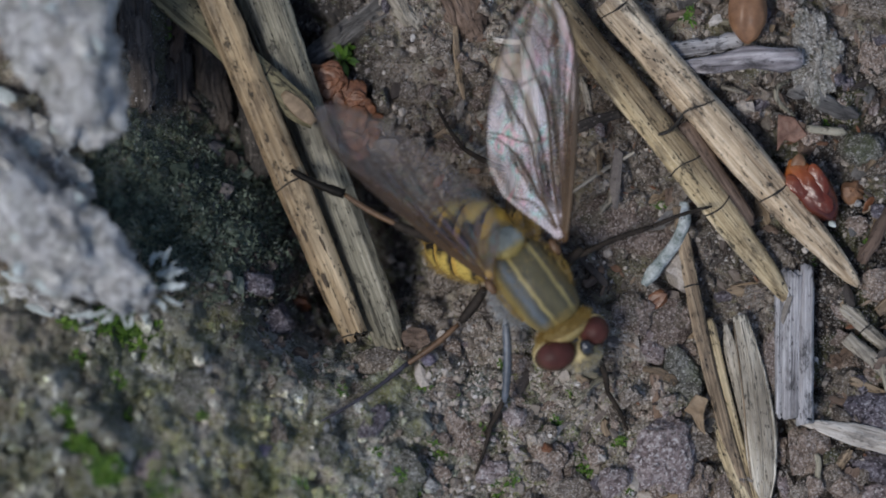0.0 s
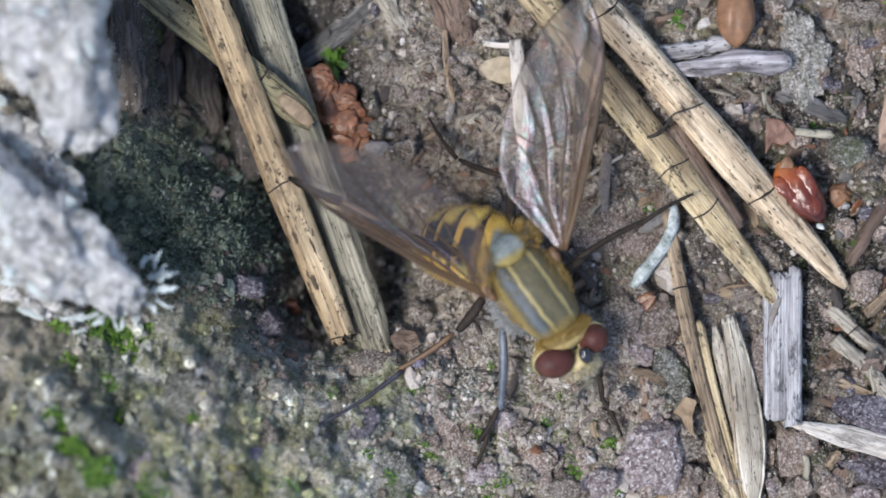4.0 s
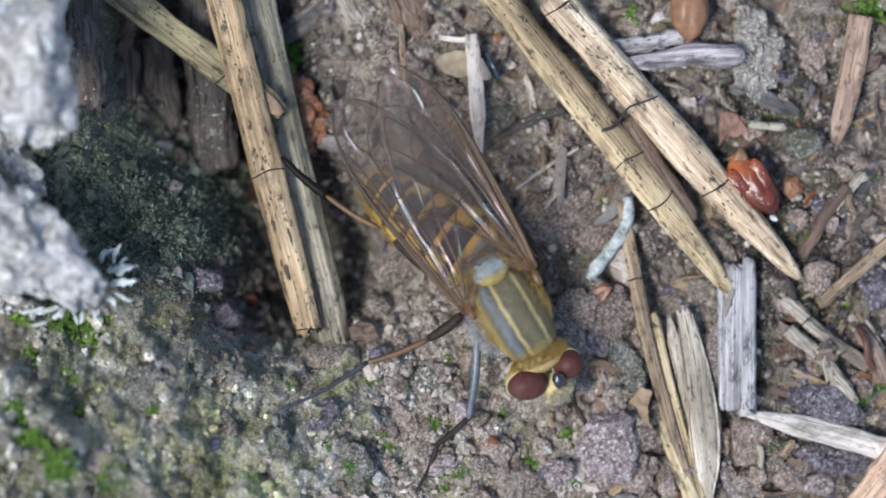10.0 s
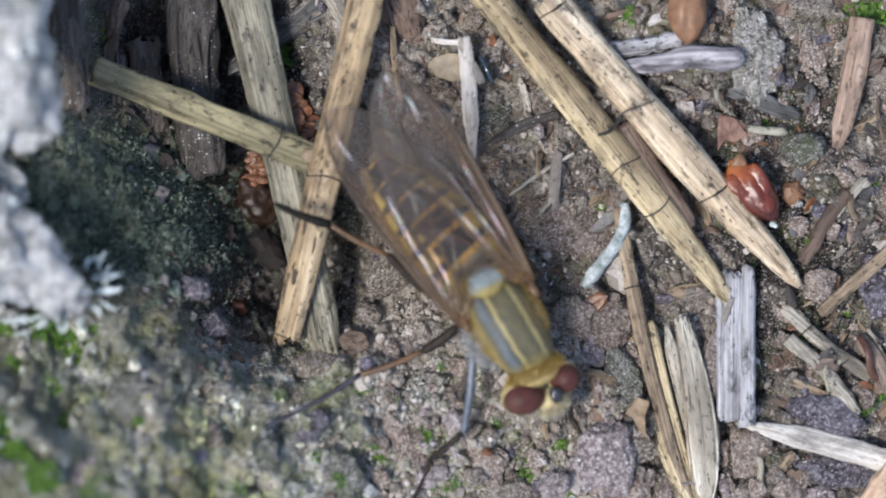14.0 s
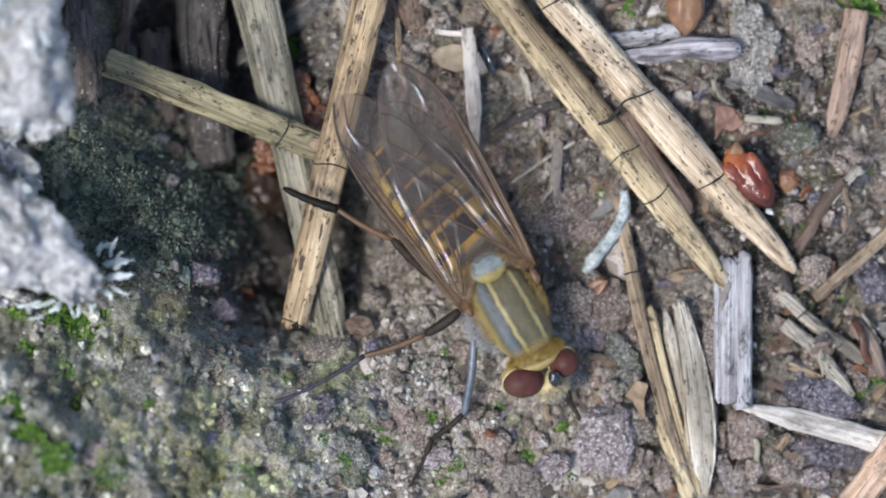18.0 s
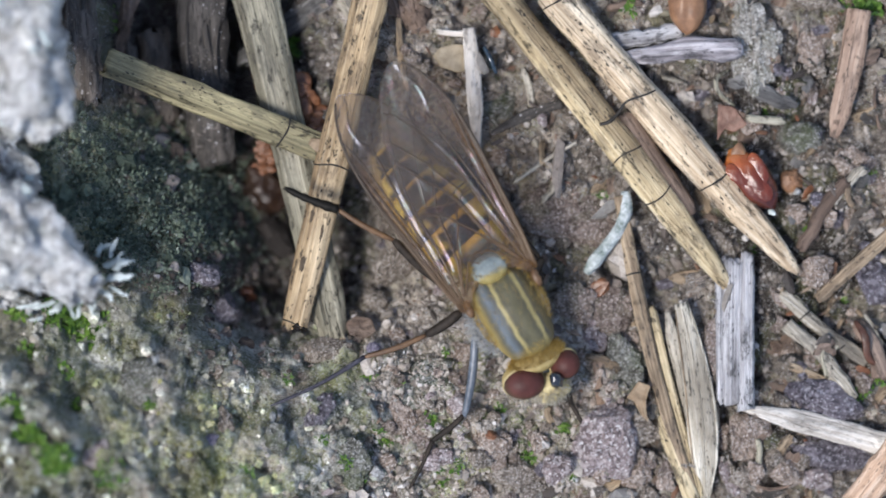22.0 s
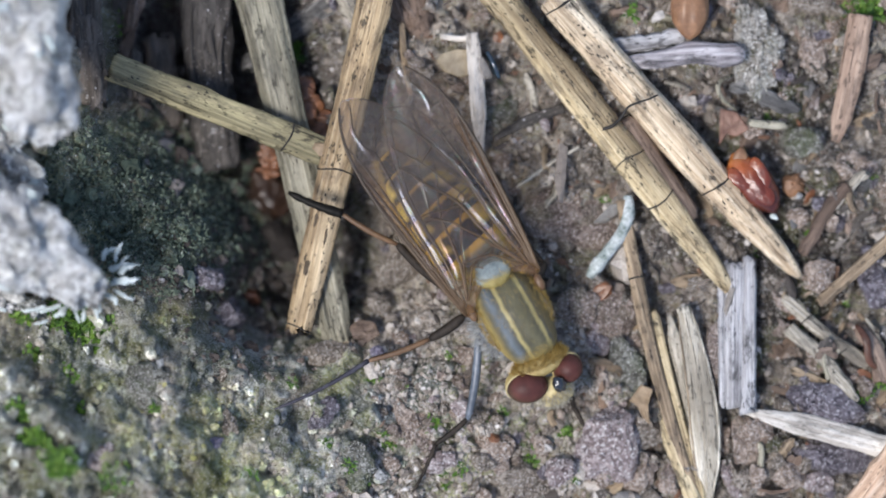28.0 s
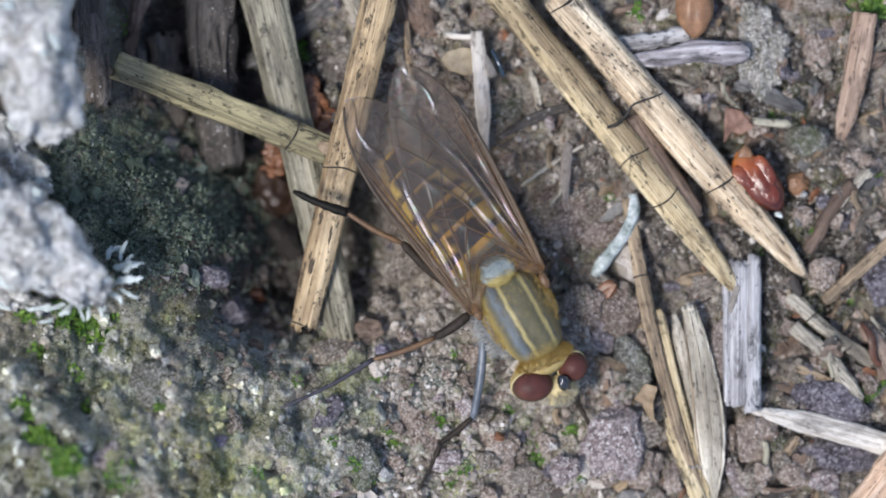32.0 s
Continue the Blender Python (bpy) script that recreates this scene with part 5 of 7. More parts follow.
# ---- pieces that share a few shapes ----
def strew(name, label, category, group, mats, shapes, count, area, size, long_, flat, seed, sink=0.15, tilt=0.3):
    """Single pieces strewn over the area (u0, v0, u1, v1), each an object on one of a few meshes."""
    rng = np.random.default_rng(seed)
    pool = []
    for i in range(shapes):
        l = math.exp(rng.uniform(math.log(size[0]), math.log(size[1])))
        w = l * rng.uniform(*long_)
        V, F = rock((l * S, w * S, max(w * S * rng.uniform(*flat), 0.12)), seed * 31 + i, 2 if l < 26 else 3, int(rng.integers(7, 11)), 0.12, 0.0)
        pool.append((mesh(name, V, F, mats[i % len(mats)], False), float(-V[:, 2].min())))
    for i in range(count):
        u, v = rng.uniform(area[0], area[2]), rng.uniform(area[1], area[3])
        me, half = pool[int(rng.integers(shapes))]
        R = Matrix.Rotation(rng.uniform(0, 6.283), 3, "Z") @ Matrix.Rotation(rng.normal(0, tilt), 3, "Y") @ Matrix.Rotation(rng.normal(0, tilt), 3, "X")
        if covered(u, v):
            continue
        ob = new(name, me)
        ob.matrix_world = mm_pose(at(u, v, ground_z(u, v) + half * (1 - 2 * sink)), R)
        tagged(ob, label, category, group)


strew("bark_flake", "flat brown bark flake among the litter", "bark flake", "bark flakes in the litter", (CHIP, BARK, CHIP, STRAW_BROWN, DARK_GREY_WOOD), 20, 250, (1040, -30, 1610, 910), (22, 70), (0.3, 0.7), (0.18, 0.35), 41)
strew("bark_flake", "flat brown bark flake on the soil", "bark flake", "bark flakes in the litter", (CHIP, STRAW_BROWN, STRAW_GREY), 9, 45, (640, -30, 1000, 330), (16, 42), (0.3, 0.6), (0.2, 0.4), 42)
strew("soil_crumb", "angular pinkish-grey crumb of soil", "soil crumb", "soil crumbs", (STONE_PINK, STONE_GREY, STONE_PINK, STONE_SLATE, STONE_MAUVE), 24, 140, (640, 590, 1180, 915), (16, 50), (0.6, 1.0), (0.5, 0.8), 43, 0.25)
strew("soil_crumb", "brownish-grey crumb of soil among litter", "soil crumb", "soil crumbs", (STONE_SLATE, STONE_PINK, STONE_GREY, STONE_PINK, STONE_DARK), 20, 150, (1100, -30, 1610, 910), (18, 60), (0.6, 1.0), (0.5, 0.8), 44, 0.25)
strew("soil_crumb", "greyish crumb at the rim of the hollow", "soil crumb", "soil crumbs", (STONE_MOSSY, STONE_GREY, STONE_SLATE), 10, 45, (330, 545, 600, 680), (12, 40), (0.6, 1.0), (0.5, 0.8), 46, 0.25)
strew("soil_crumb", "dark brown crumb of soil", "soil crumb", "soil crumbs", (STONE_SLATE, STONE_GREY, STONE_SLATE), 16, 50, (590, -30, 900, 420), (16, 44), (0.6, 1.0), (0.5, 0.8), 45, 0.3)


# ---- buds, husks and scales ----
def bud(u, v, h, w, l, turn, mat, label, seed, shell=True):
    V, F = ico(4)
    V = V * (1 + (0.08 if mat is RED_BUD else 0.05) * fbm(V * (3, 1.5, 3) + seed, seed, 4, 0.6))[:, None]
    taper = 1 - 0.35 * np.clip(-V[:, 1], 0, 1) ** 2
    V = V * np.c_[taper, 0 * taper + 1, taper] * (w * S / 2, l * S / 2, w * S * 0.42)
    V[:, 2] += (0.0 if mat is RED_BUD else 0.05) * np.abs(np.sin(V[:, 0] * 5))
    return thing("bud", label, "bud", V, F, mat, at(u, v, h), Matrix.Rotation(radians(turn), 3, "Z"), "buds and husks")


b = bud(1332, 330, 1.3, 68, 132, 38, RED_BUD, "glossy red-brown bud with a ragged end", 91)
V, F = rock((0.9, 0.6, 0.4), 92, 3, 10)
part("ragged_base", V, F, AMBER, b, (0.25, 1.35, 0.3), Matrix.Rotation(radians(20), 3, "Z"), "amber ragged base")
for i, (x, y, a) in enumerate(((-0.35, 0.5, 20), (0.4, 0.2, -15), (0.0, -0.5, 5))):
    V, F = rock((0.95, 1.7, 0.30), 190 + i, 4, 8, 0.06, 0.7)
    part("bud_scale", V, F, RED_BUD, b, (x, y, 0.52), Matrix.Rotation(radians(a), 3, "Z") @ Matrix.Rotation(radians(-25 * x), 3, "Y"), "crumpled glossy bud scale")
V, F = rock((0.35, 0.45, 0.15), 93, 3, 12)
part("frayed_tip", V, F, LOBE, b, (-0.2, -1.7, -0.2), None, "frayed whitish tip")
bud(1215, 16, 1.5, 70, 108, 0, AMBER, "amber-brown smooth bud scale", 94)
stone("orange-brown crumbled flake beside a bud", 1400, 330, 48, 44, 1.0, 0, AMBER, 95, 0.4, 3, 0.12, name="flake", category="flake", group="buds and husks")
stone("small white translucent flake", 1412, 352, 14, 12, 0.4, 20, STONE_WHITE, 96, 0.4, 3, name="flake", category="flake", group="buds and husks")
plate("husk_flake", "thin rusty husk flake in litter", "flake", [(1270, 195), (1300, 200), (1322, 232), (1300, 246), (1280, 240), (1268, 262)], 1.0, 0.12, HUSK, 0.25, 97, group="buds and husks")
plate("husk_flake", "folded brown husk flake in litter", "flake", [(1305, 205), (1345, 225), (1350, 240), (1322, 240)], 0.9, 0.12, CHIP, 0.3, 98, group="buds and husks")
plate("seed_scale", "oval tan seed scale under a pale splinter", "seed scale", [(758, 108), (770, 94), (795, 87), (828, 88), (828, 132), (800, 138), (772, 128)], 0.9, 0.16, SEED, -0.12, 99, group="buds and husks")
stone("rusty crumb on a brownish stone", 862, 790, 24, 20, 0.5, 0, RUST, 101, 0.5, 3, name="flake", category="flake", group="buds and husks")
stone("rusty crumb in the dark hollow", 425, 535, 44, 40, 0.9, 0, DARK_RUST, 102, 0.4, 3, 0.1, name="flake", category="flake", group="buds and husks")
stone("rusty bark crumb by slaty stones", 1060, 525, 46, 30, 0.7, 20, RUST, 103, 0.2, 3, 0.1, name="flake", category="flake", group="buds and husks")
winding("insect_leg_bit", "shiny blue-black insect leg fragment", "insect fragment", [(850, 92, 1.0), (862, 115, 1.1), (872, 140, 1.0)], [8, 11, 7], BLUE_SHELL)


# ---- three straws over the hollow, which the fly shifts ----
STRAW_A = stick("dry_straw", "tan split straw with black specks and rings over the hollow", "straw", (0, 0, 0), (17.6, 0, 0), 58, STRAW_WARM, 0.55, [(0, 0.78), (0.12, 0.85), (0.4, 1.0), (1, 0.98)], 0, 0, 6, 0.06, seed=31, ragged=0.3, group="straws over the hollow", rest=False, rings=(0.02, 0.42, 0.98))
STRAW_B = stick("dry_straw", "greyish weathered straw with a frayed end over the hollow", "straw", (0, 0, 0), (18.5, 0, 0), 68, STRAW_DULL, 0.5, [(0, 0.7), (0.06, 0.95), (0.3, 0.9), (1, 1.2)], 0, 0, 6, 0.08, seed=32, ragged=0.6, group="straws over the hollow", rest=False)
STRAW_C = stick("dry_straw", "olive-tan flat straw with a pinkish tip", "straw", (0, 0, 0), (11.4, 0, 0), 54, STRAW_OLIVE, 0.4, [(0, 0.55), (0.06, 0.9), (0.2, 1.0), (1, 0.95)], 0, 0, 5, 0.06, seed=33, ragged=0.3, group="straws over the hollow", rest=False, rings=(0.26,))


def fray(ob, count, w_mm, seed, mat):
    """Loose fibres at the straw's lower end."""
    rng = np.random.default_rng(seed)
    for i in range(count):
        y, L = (i / (count - 1) - 0.5) * w_mm, rng.uniform(0.5, 1.5)
        x = np.linspace(0, 1, 7)
        P = np.c_[0.7 - x * (L + 0.7), y * 0.8 + 0.1 * rng.normal() * x, 0.12 + 0.15 * rng.normal() * x]
        V, F = sweep(P, 0.20 * (1 - 0.7 * x), 0.14 * (1 - 0.7 * x), 7)
        part("fibre", V, F, mat, ob)


fray(STRAW_B, 7, 1.1, 71, STRAW_PALE)


for i, (x_, y_, l_, w_) in enumerate(((2.7, 0.28, 0.7, 0.18), (4.3, -0.25, 1.2, 0.14), (4.9, 0.32, 0.7, 0.18))):
    V, F = rock((l_, w_, 0.10), 170 + i, 4, 9, 0.4, 0.3)
    part("soil_smear", V, F, SMEAR, STRAW_A, (x_, y_, 0.345), None, "dark dried soil smear")
x = np.linspace(0, 1, 12)
V, F = sweep(np.c_[-0.15 + 1.9 * x, 0.05 - 0.1 * x, 0.30 - 0.05 * x], 0.75 * np.sin(np.pi * (0.08 + 0.84 * x)) ** 0.6, 0.10 + 0 * x, 10)
part("torn_tip", V, F, TAN, STRAW_C, label="orange-brown torn tip")


def straw_pose(p, q, roll=0.0):
    p, q = np.array(p), np.array(q)
    return mm_pose(p, frame_along(q - p) @ Matrix.Rotation(radians(roll), 3, "X"))


# ---- the fly ----
def thorax_tone(nt, vec, xyz):
    n = fractal(nt, vec, 1.6, 4, 0.65)
    y = maths(nt, "ADD", maths(nt, "SUBTRACT", xyz[1], 0.22), maths(nt, "MULTIPLY", maths(nt, "SUBTRACT", n, 0.5), 0.22))
    y = maths(nt, "MULTIPLY", maths(nt, "ABSOLUTE", y), maths(nt, "ADD", 1.0, maths(nt, "MULTIPLY", maths(nt, "MULTIPLY", xyz[0], xyz[0]), 0.03)))
    # the blue-grey flank tone has the sky's sheen painted in, on one side
    band = ramp(nt, maths(nt, "MULTIPLY", y, 0.5), [(0.0, (0.122, 0.110, 0.060)), (0.20, (0.088, 0.082, 0.050)), (0.265, (0.37, 0.31, 0.13)), (0.29, (0.37, 0.31, 0.13)), (0.345, (0.058, 0.060, 0.050)), (0.50, (0.125, 0.148, 0.165)), (0.62, (0.11, 0.10, 0.065)), (0.76, (0.36, 0.27, 0.085)), (1.0, (0.25, 0.23, 0.17))])
    band = blend(nt, gate(nt, maths(nt, "ADD", xyz[1], maths(nt, "MULTIPLY", n, 0.3)), 1.00, 1.15), band, (0.125, 0.098, 0.042))
    rim = gate(nt, maths(nt, "ABSOLUTE", maths(nt, "ADD", xyz[0], maths(nt, "MULTIPLY", n, 0.3))), 1.75, 2.35)
    return blend(nt, maths(nt, "MULTIPLY", rim, 0.75), band, (0.36, 0.27, 0.085))


def tergite_tone(nt, vec, xyz):
    """Black in the middle and along the fore rim, gold flanks and an orange-gold hind rim."""
    n = fractal(nt, vec, 1.7, 4, 0.65)
    side = gate(nt, maths(nt, "ADD", maths(nt, "ABSOLUTE", xyz[1]), maths(nt, "MULTIPLY", n, 0.5)), 0.92, 1.18)
    back = gate(nt, maths(nt, "ADD", xyz[0], maths(nt, "MULTIPLY", n, 0.4)), 0.50, 0.72)
    aft = gate(nt, maths(nt, "ADD", xyz[0], maths(nt, "MULTIPLY", n, 0.3)), 1.16, 1.29)
    c = blend(nt, maths(nt, "MULTIPLY", side, back), (0.016, 0.013, 0.012), (0.68, 0.50, 0.12))
    return blend(nt, maths(nt, "MULTIPLY", aft, 0.9), c, (0.68, 0.43, 0.09))


def first_tergite_tone(nt, vec, xyz):
    n = fractal(nt, vec, 1.7, 4, 0.65)
    aft = gate(nt, maths(nt, "ADD", xyz[0], maths(nt, "MULTIPLY", n, 0.3)), 0.78, 0.98)
    side = gate(nt, maths(nt, "ADD", maths(nt, "ABSOLUTE", xyz[1]), maths(nt, "MULTIPLY", n, 0.4)), 1.0, 1.4)
    c = blend(nt, side, (0.17, 0.20, 0.20), (0.66, 0.45, 0.09))
    return blend(nt, aft, c, (0.55, 0.37, 0.075))


THORAX = coloured("fly_thorax", thorax_tone, 0.5, 0.4, 0.0, 0.03, 0.05)
TERGITE = coloured("fly_tergite", tergite_tone, 0.5, 0.4, 0.1, 0.03)
FIRST_TERGITE = coloured("fly_first_tergite", first_tergite_tone, 0.55, 0.4, 0.0, 0.03)
SCUTELLUM = coloured("fly_scutellum", lambda nt, vec, xyz: blend(nt, gate(nt, maths(nt, "ADD", xyz[0], maths(nt, "MULTIPLY", fractal(nt, vec, 2.2, 4, 0.6), 0.35)), 0.40, 0.58), blend(nt, gate(nt, fractal(nt, vec, 1.6, 4, 0.6), 0.35, 0.65), (0.135, 0.165, 0.17), (0.25, 0.285, 0.275)), (0.34, 0.28, 0.10)), 0.6, 0.35, 0.0, 0.03)
GOLD_HAIR = island_material("gold_hair", [(0.0, (0.34, 0.20, 0.035)), (0.5, (0.55, 0.37, 0.09)), (1.0, (0.70, 0.53, 0.20))], 0.5, 3)
PALE_HAIR = island_material("pale_hair", [(0.0, (0.42, 0.37, 0.26)), (1.0, (0.72, 0.68, 0.56))], 0.55, 3)
GREY_FUZZ = island_material("grey_fuzz", [(0.0, (0.32, 0.34, 0.35)), (1.0, (0.66, 0.68, 0.68))], 0.6, 3)
EYE_RED = coloured("fly_eye", lambda nt, vec, xyz: blend(nt, gate(nt, maths(nt, "ADD", xyz[2], maths(nt, "MULTIPLY", xyz[0], -0.5)), 0.50, -0.10), ramp(nt, fractal(nt, vec, 0.9, 3, 0.5), [(0.35, (0.065, 0.022, 0.018)), (0.65, (0.130, 0.044, 0.036))]), (0.065, 0.056, 0.032)), 0.52, 0.25, 0.0, 0.008, 0.0, 22.0)
EYE_RIM = plain_material("fly_eye_rim", (0.34, 0.27, 0.12), (0.52, 0.44, 0.24), 4, 0.6, 0.4, 0.01)
HEAD = plain_material("fly_head", (0.29, 0.205, 0.065), (0.46, 0.36, 0.16), 4, 0.55, 0.4, 0.03)
FACE = plain_material("fly_face", (0.40, 0.31, 0.13), (0.60, 0.51, 0.28), 4, 0.6, 0.4, 0.04)
BLACK_SHINE = plain_material("fly_black", (0.008, 0.009, 0.012), (0.016, 0.018, 0.024), 4, 0.16, 0.7, 0.01, 0.5)
PLEURA = plain_material("fly_side", (0.13, 0.135, 0.14), (0.28, 0.29, 0.30), 4, 0.7, 0.3, 0.05)
LEG_DARK = plain_material("fly_leg_dark", (0.012, 0.010, 0.008), (0.045, 0.034, 0.026), 4, 0.65, 0.2, 0.02)
LEG_BLACK = plain_material("fly_leg_black", (0.004, 0.004, 0.003), (0.012, 0.010, 0.008), 4, 0.55, 0.15, 0.02)
LEG_GREY = plain_material("fly_leg_grey", (0.028, 0.026, 0.034), (0.085, 0.082, 0.10), 4, 0.5, 0.3, 0.02)
LEG_BROWN = plain_material("fly_leg_brown", (0.08, 0.042, 0.020), (0.17, 0.095, 0.045), 3, 0.5, 0.5, 0.02)
LEG_BLUE = plain_material("fly_leg_blue", (0.045, 0.058, 0.075), (0.15, 0.17, 0.20), 2.5, 0.38, 0.5, 0.02)
VEIN = coloured("wing_vein", lambda nt, vec, xyz: blend(nt, gate(nt, xyz[0], 1.0, 6.5), (0.11, 0.064, 0.030), (0.052, 0.036, 0.024)), 0.42, 0.35, 0.0, 0.004)


def wing_material(name, fore):
    """Clear smoky membrane, amber at its root and along the fore edge, with a faint play of colours in its gloss."""
    m, nt, bsdf, vec = begin(name)
    n = fractal(nt, vec, 0.8, 4, 0.6)
    sep = nt.nodes.new("ShaderNodeSeparateXYZ")
    nt.links.new(vec, sep.inputs[0])
    x, y = sep.outputs[0], maths(nt, "MULTIPLY", sep.outputs[1], fore)
    root = gate(nt, x, 6.5, 2.0)
    hinge = gate(nt, x, 1.9, 0.4)
    front = maths(nt, "MULTIPLY", gate(nt, maths(nt, "SUBTRACT", y, maths(nt, "MULTIPLY", x, 0.07)), -0.10, 0.14), gate(nt, x, 9.0, 5.0))
    tint = blend(nt, maths(nt, "MULTIPLY", root, 0.75), (0.915, 0.885, 0.84), (0.980, 0.955, 0.91))
    tint = blend(nt, maths(nt, "MULTIPLY", front, 0.5), tint, (0.80, 0.69, 0.53))
    clear_ = nt.nodes.new("ShaderNodeBsdfTransparent")
    nt.links.new(tint, clear_.inputs[0])
    dull = nt.nodes.new("ShaderNodeBsdfDiffuse")
    nt.links.new(blend(nt, maths(nt, "MAXIMUM", front, hinge), (0.165, 0.142, 0.120), (0.27, 0.155, 0.065)), dull.inputs[0])
    film = nt.nodes.new("ShaderNodeMixShader")
    outer = gate(nt, x, 3.2, 7.2)
    cover = maths(nt, "ADD", maths(nt, "MULTIPLY", n, 0.06), maths(nt, "MULTIPLY", outer, 0.155))
    cover = maths(nt, "ADD", cover, maths(nt, "ADD", maths(nt, "MULTIPLY", front, 0.045), maths(nt, "MULTIPLY", hinge, 0.15)))
    nt.links.new(cover, film.inputs[0])
    nt.links.new(clear_.outputs[0], film.inputs[1])
    nt.links.new(dull.outputs[0], film.inputs[2])
    wave = maths(nt, "ADD", fractal(nt, stretched(nt, vec, 0.5, 0.9, 0.9), 0.9, 3, 0.55, 1.5), maths(nt, "MULTIPLY", y, 0.035))
    sheen = ramp(nt, wave, [(0.28, (0.20, 0.85, 0.80)), (0.34, (0.95, 0.55, 0.80)), (0.39, (0.45, 0.85, 0.95)), (0.44, (0.66, 0.70, 0.92)), (0.56, (0.70, 0.70, 0.90)), (0.62, (0.90, 0.62, 0.88)), (0.70, (0.5, 0.7, 1.0))])
    nt.links.new(sheen, bsdf.inputs["Base Color"])
    bsdf.inputs["Metallic"].default_value = 1.0
    bsdf.inputs["Roughness"].default_value = 0.23
    relief(nt, bsdf, fractal(nt, stretched(nt, vec, 0.35, 2.4, 2.4), 1.0, 3, 0.5), 0.04, 0.4)
    gloss = node(nt, "ShaderNodeFresnel", IOR=1.31)
    mix = nt.nodes.new("ShaderNodeMixShader")
    nt.links.new(gloss.outputs[0], mix.inputs[0])
    nt.links.new(film.outputs[0], mix.inputs[1])
    nt.links.new(bsdf.outputs[0], mix.inputs[2])
    nt.links.new(mix.outputs[0], nt.nodes["Material Output"].inputs[0])
    return m


WING = {1: wing_material("wing_membrane_right", 1.0), -1: wing_material("wing_membrane_left", -1.0)}


def body_pose(x, y, yaw):
    """Where the fly stands: its base below the thorax, x to its head."""
    return mm_pose((x, y, 0.0), Matrix.Rotation(radians(yaw), 3, "Z"))


# seconds, place in mm, heading in degrees
FLY = [(0, 1.23, -1.29, -58.1), (1, 1.31, -1.33, -58.2), (2, 1.45, -1.38, -58.2), (3, 1.54, -1.34, -58.4), (3.5, 1.62, -1.42, -58.5), (5.5, 1.85, -1.65, -59.0), (6, 1.92, -1.72, -59.1), (7, 2.12, -1.92, -60.2), (8.4, 2.44, -2.20, -61.8), (8.6, 2.44, -2.20, -61.8), (9.0, 2.42, -2.26, -61.2), (9.2, 2.5, -2.5, -62.2), (9.6, 2.65, -2.78, -63.2), (10, 2.69, -2.78, -63.6), (10.5, 2.81, -2.86, -63.8), (13, 2.79, -2.95, -63.8), (20, 2.73, -2.96, -65.0), (32, 2.74, -2.99, -65.0)]
fly = tagged(new("bee_fly"), "olive and gold bee fly with red-brown eyes and brownish clear wings", "fly")
fly.matrix_world = body_pose(2.79, -2.95, -63.8)


def ball(radii, sub=4, seed=0, rough=0.0):
    V, F = ico(sub)
    if rough:
        V = V * (1 + rough * fbm(V * 3 + seed, seed, 3))[:, None]
    return V * np.asarray(radii, float), F


def fur(P, N, length, width, seed, droop=(0, 0, 0), spread=0.5):
    """Fine tapering hairs at the points P, along N, all in one mesh."""
    rng = np.random.default_rng(seed)
    n = len(P)
    D = N + rng.normal(0, spread, (n, 3)) + np.asarray(droop)
    D /= np.linalg.norm(D, axis=1)[:, None]
    L = length * rng.uniform(0.6, 1.25, (n, 1))
    A = np.cross(D, rng.normal(size=(n, 3)))
    A /= np.linalg.norm(A, axis=1)[:, None]
    B = np.cross(D, A)
    V = np.stack([P + A * width, P - A * width * 0.5 + B * width * 0.87, P - A * width * 0.5 - B * width * 0.87, P + D * L * 0.6 + A * width * 0.6, P + D * L * 0.6 - A * width * 0.3 + B * width * 0.5, P + D * L * 0.6 - A * width * 0.3 - B * width * 0.5, P + D * L + np.asarray(droop) * L * 0.4], axis=1).reshape(-1, 3)
    F = []
    for i in range(n):
        k = 7 * i
        F += [(k, k + 1, k + 4, k + 3), (k + 1, k + 2, k + 5, k + 4), (k + 2, k, k + 3, k + 5), (k + 3, k + 4, k + 6), (k + 4, k + 5, k + 6), (k + 5, k + 3, k + 6)]
    return V, F


def on_ball(n, radii, seed, keep):
    rng = np.random.default_rng(seed)
    d = rng.normal(size=(n * 6, 3))
    d /= np.linalg.norm(d, axis=1)[:, None]
    d = d[keep(d)][:n]
    N = d / np.asarray(radii)
    return d * np.asarray(radii), N / np.linalg.norm(N, axis=1)[:, None]


# thorax
V, F = ball((2.10, 1.46, 1.40), 5, 3, 0.02)
# squarer than a ball, seen from above
a, b = np.abs(V[:, 0]) / 2.1, np.abs(V[:, 1]) / 1.46
k = np.sqrt(a * a + b * b) / np.maximum((a ** 2.9 + b ** 2.9) ** (1 / 2.9), 1e-6)
V[:, :2] *= (1 + 0.85 * (k - 1))[:, None]
V[:, 0] = np.where(V[:, 0] > 0, V[:, 0] * 1.10, V[:, 0] * 0.92)
V[:, 2] = np.where(V[:, 2] > 0, V[:, 2] * 0.92, V[:, 2])
V[:, 1] *= 0.96
TURN = Matrix.Rotation(radians(4.5), 3, "Z")
part("thorax", V, F, THORAX, fly, (0.05, 0.05, 3.85), TURN, "olive thorax with two yellow stripes")
V, F = ball((1.60, 1.50, 1.15), 4, 5, 0.06)
part("thorax_side", V, F, PLEURA, fly, (0.2, -0.22, 3.05), None, "greyish downy sides")
V, F = ball((0.68, 0.82, 0.36), 4, 2, 0.03)
part("scutellum", V, F, SCUTELLUM, fly, (-1.99, -0.05, 4.52), Matrix.Rotation(radians(-14), 3, "Y"), "pale blue-grey scutellum")
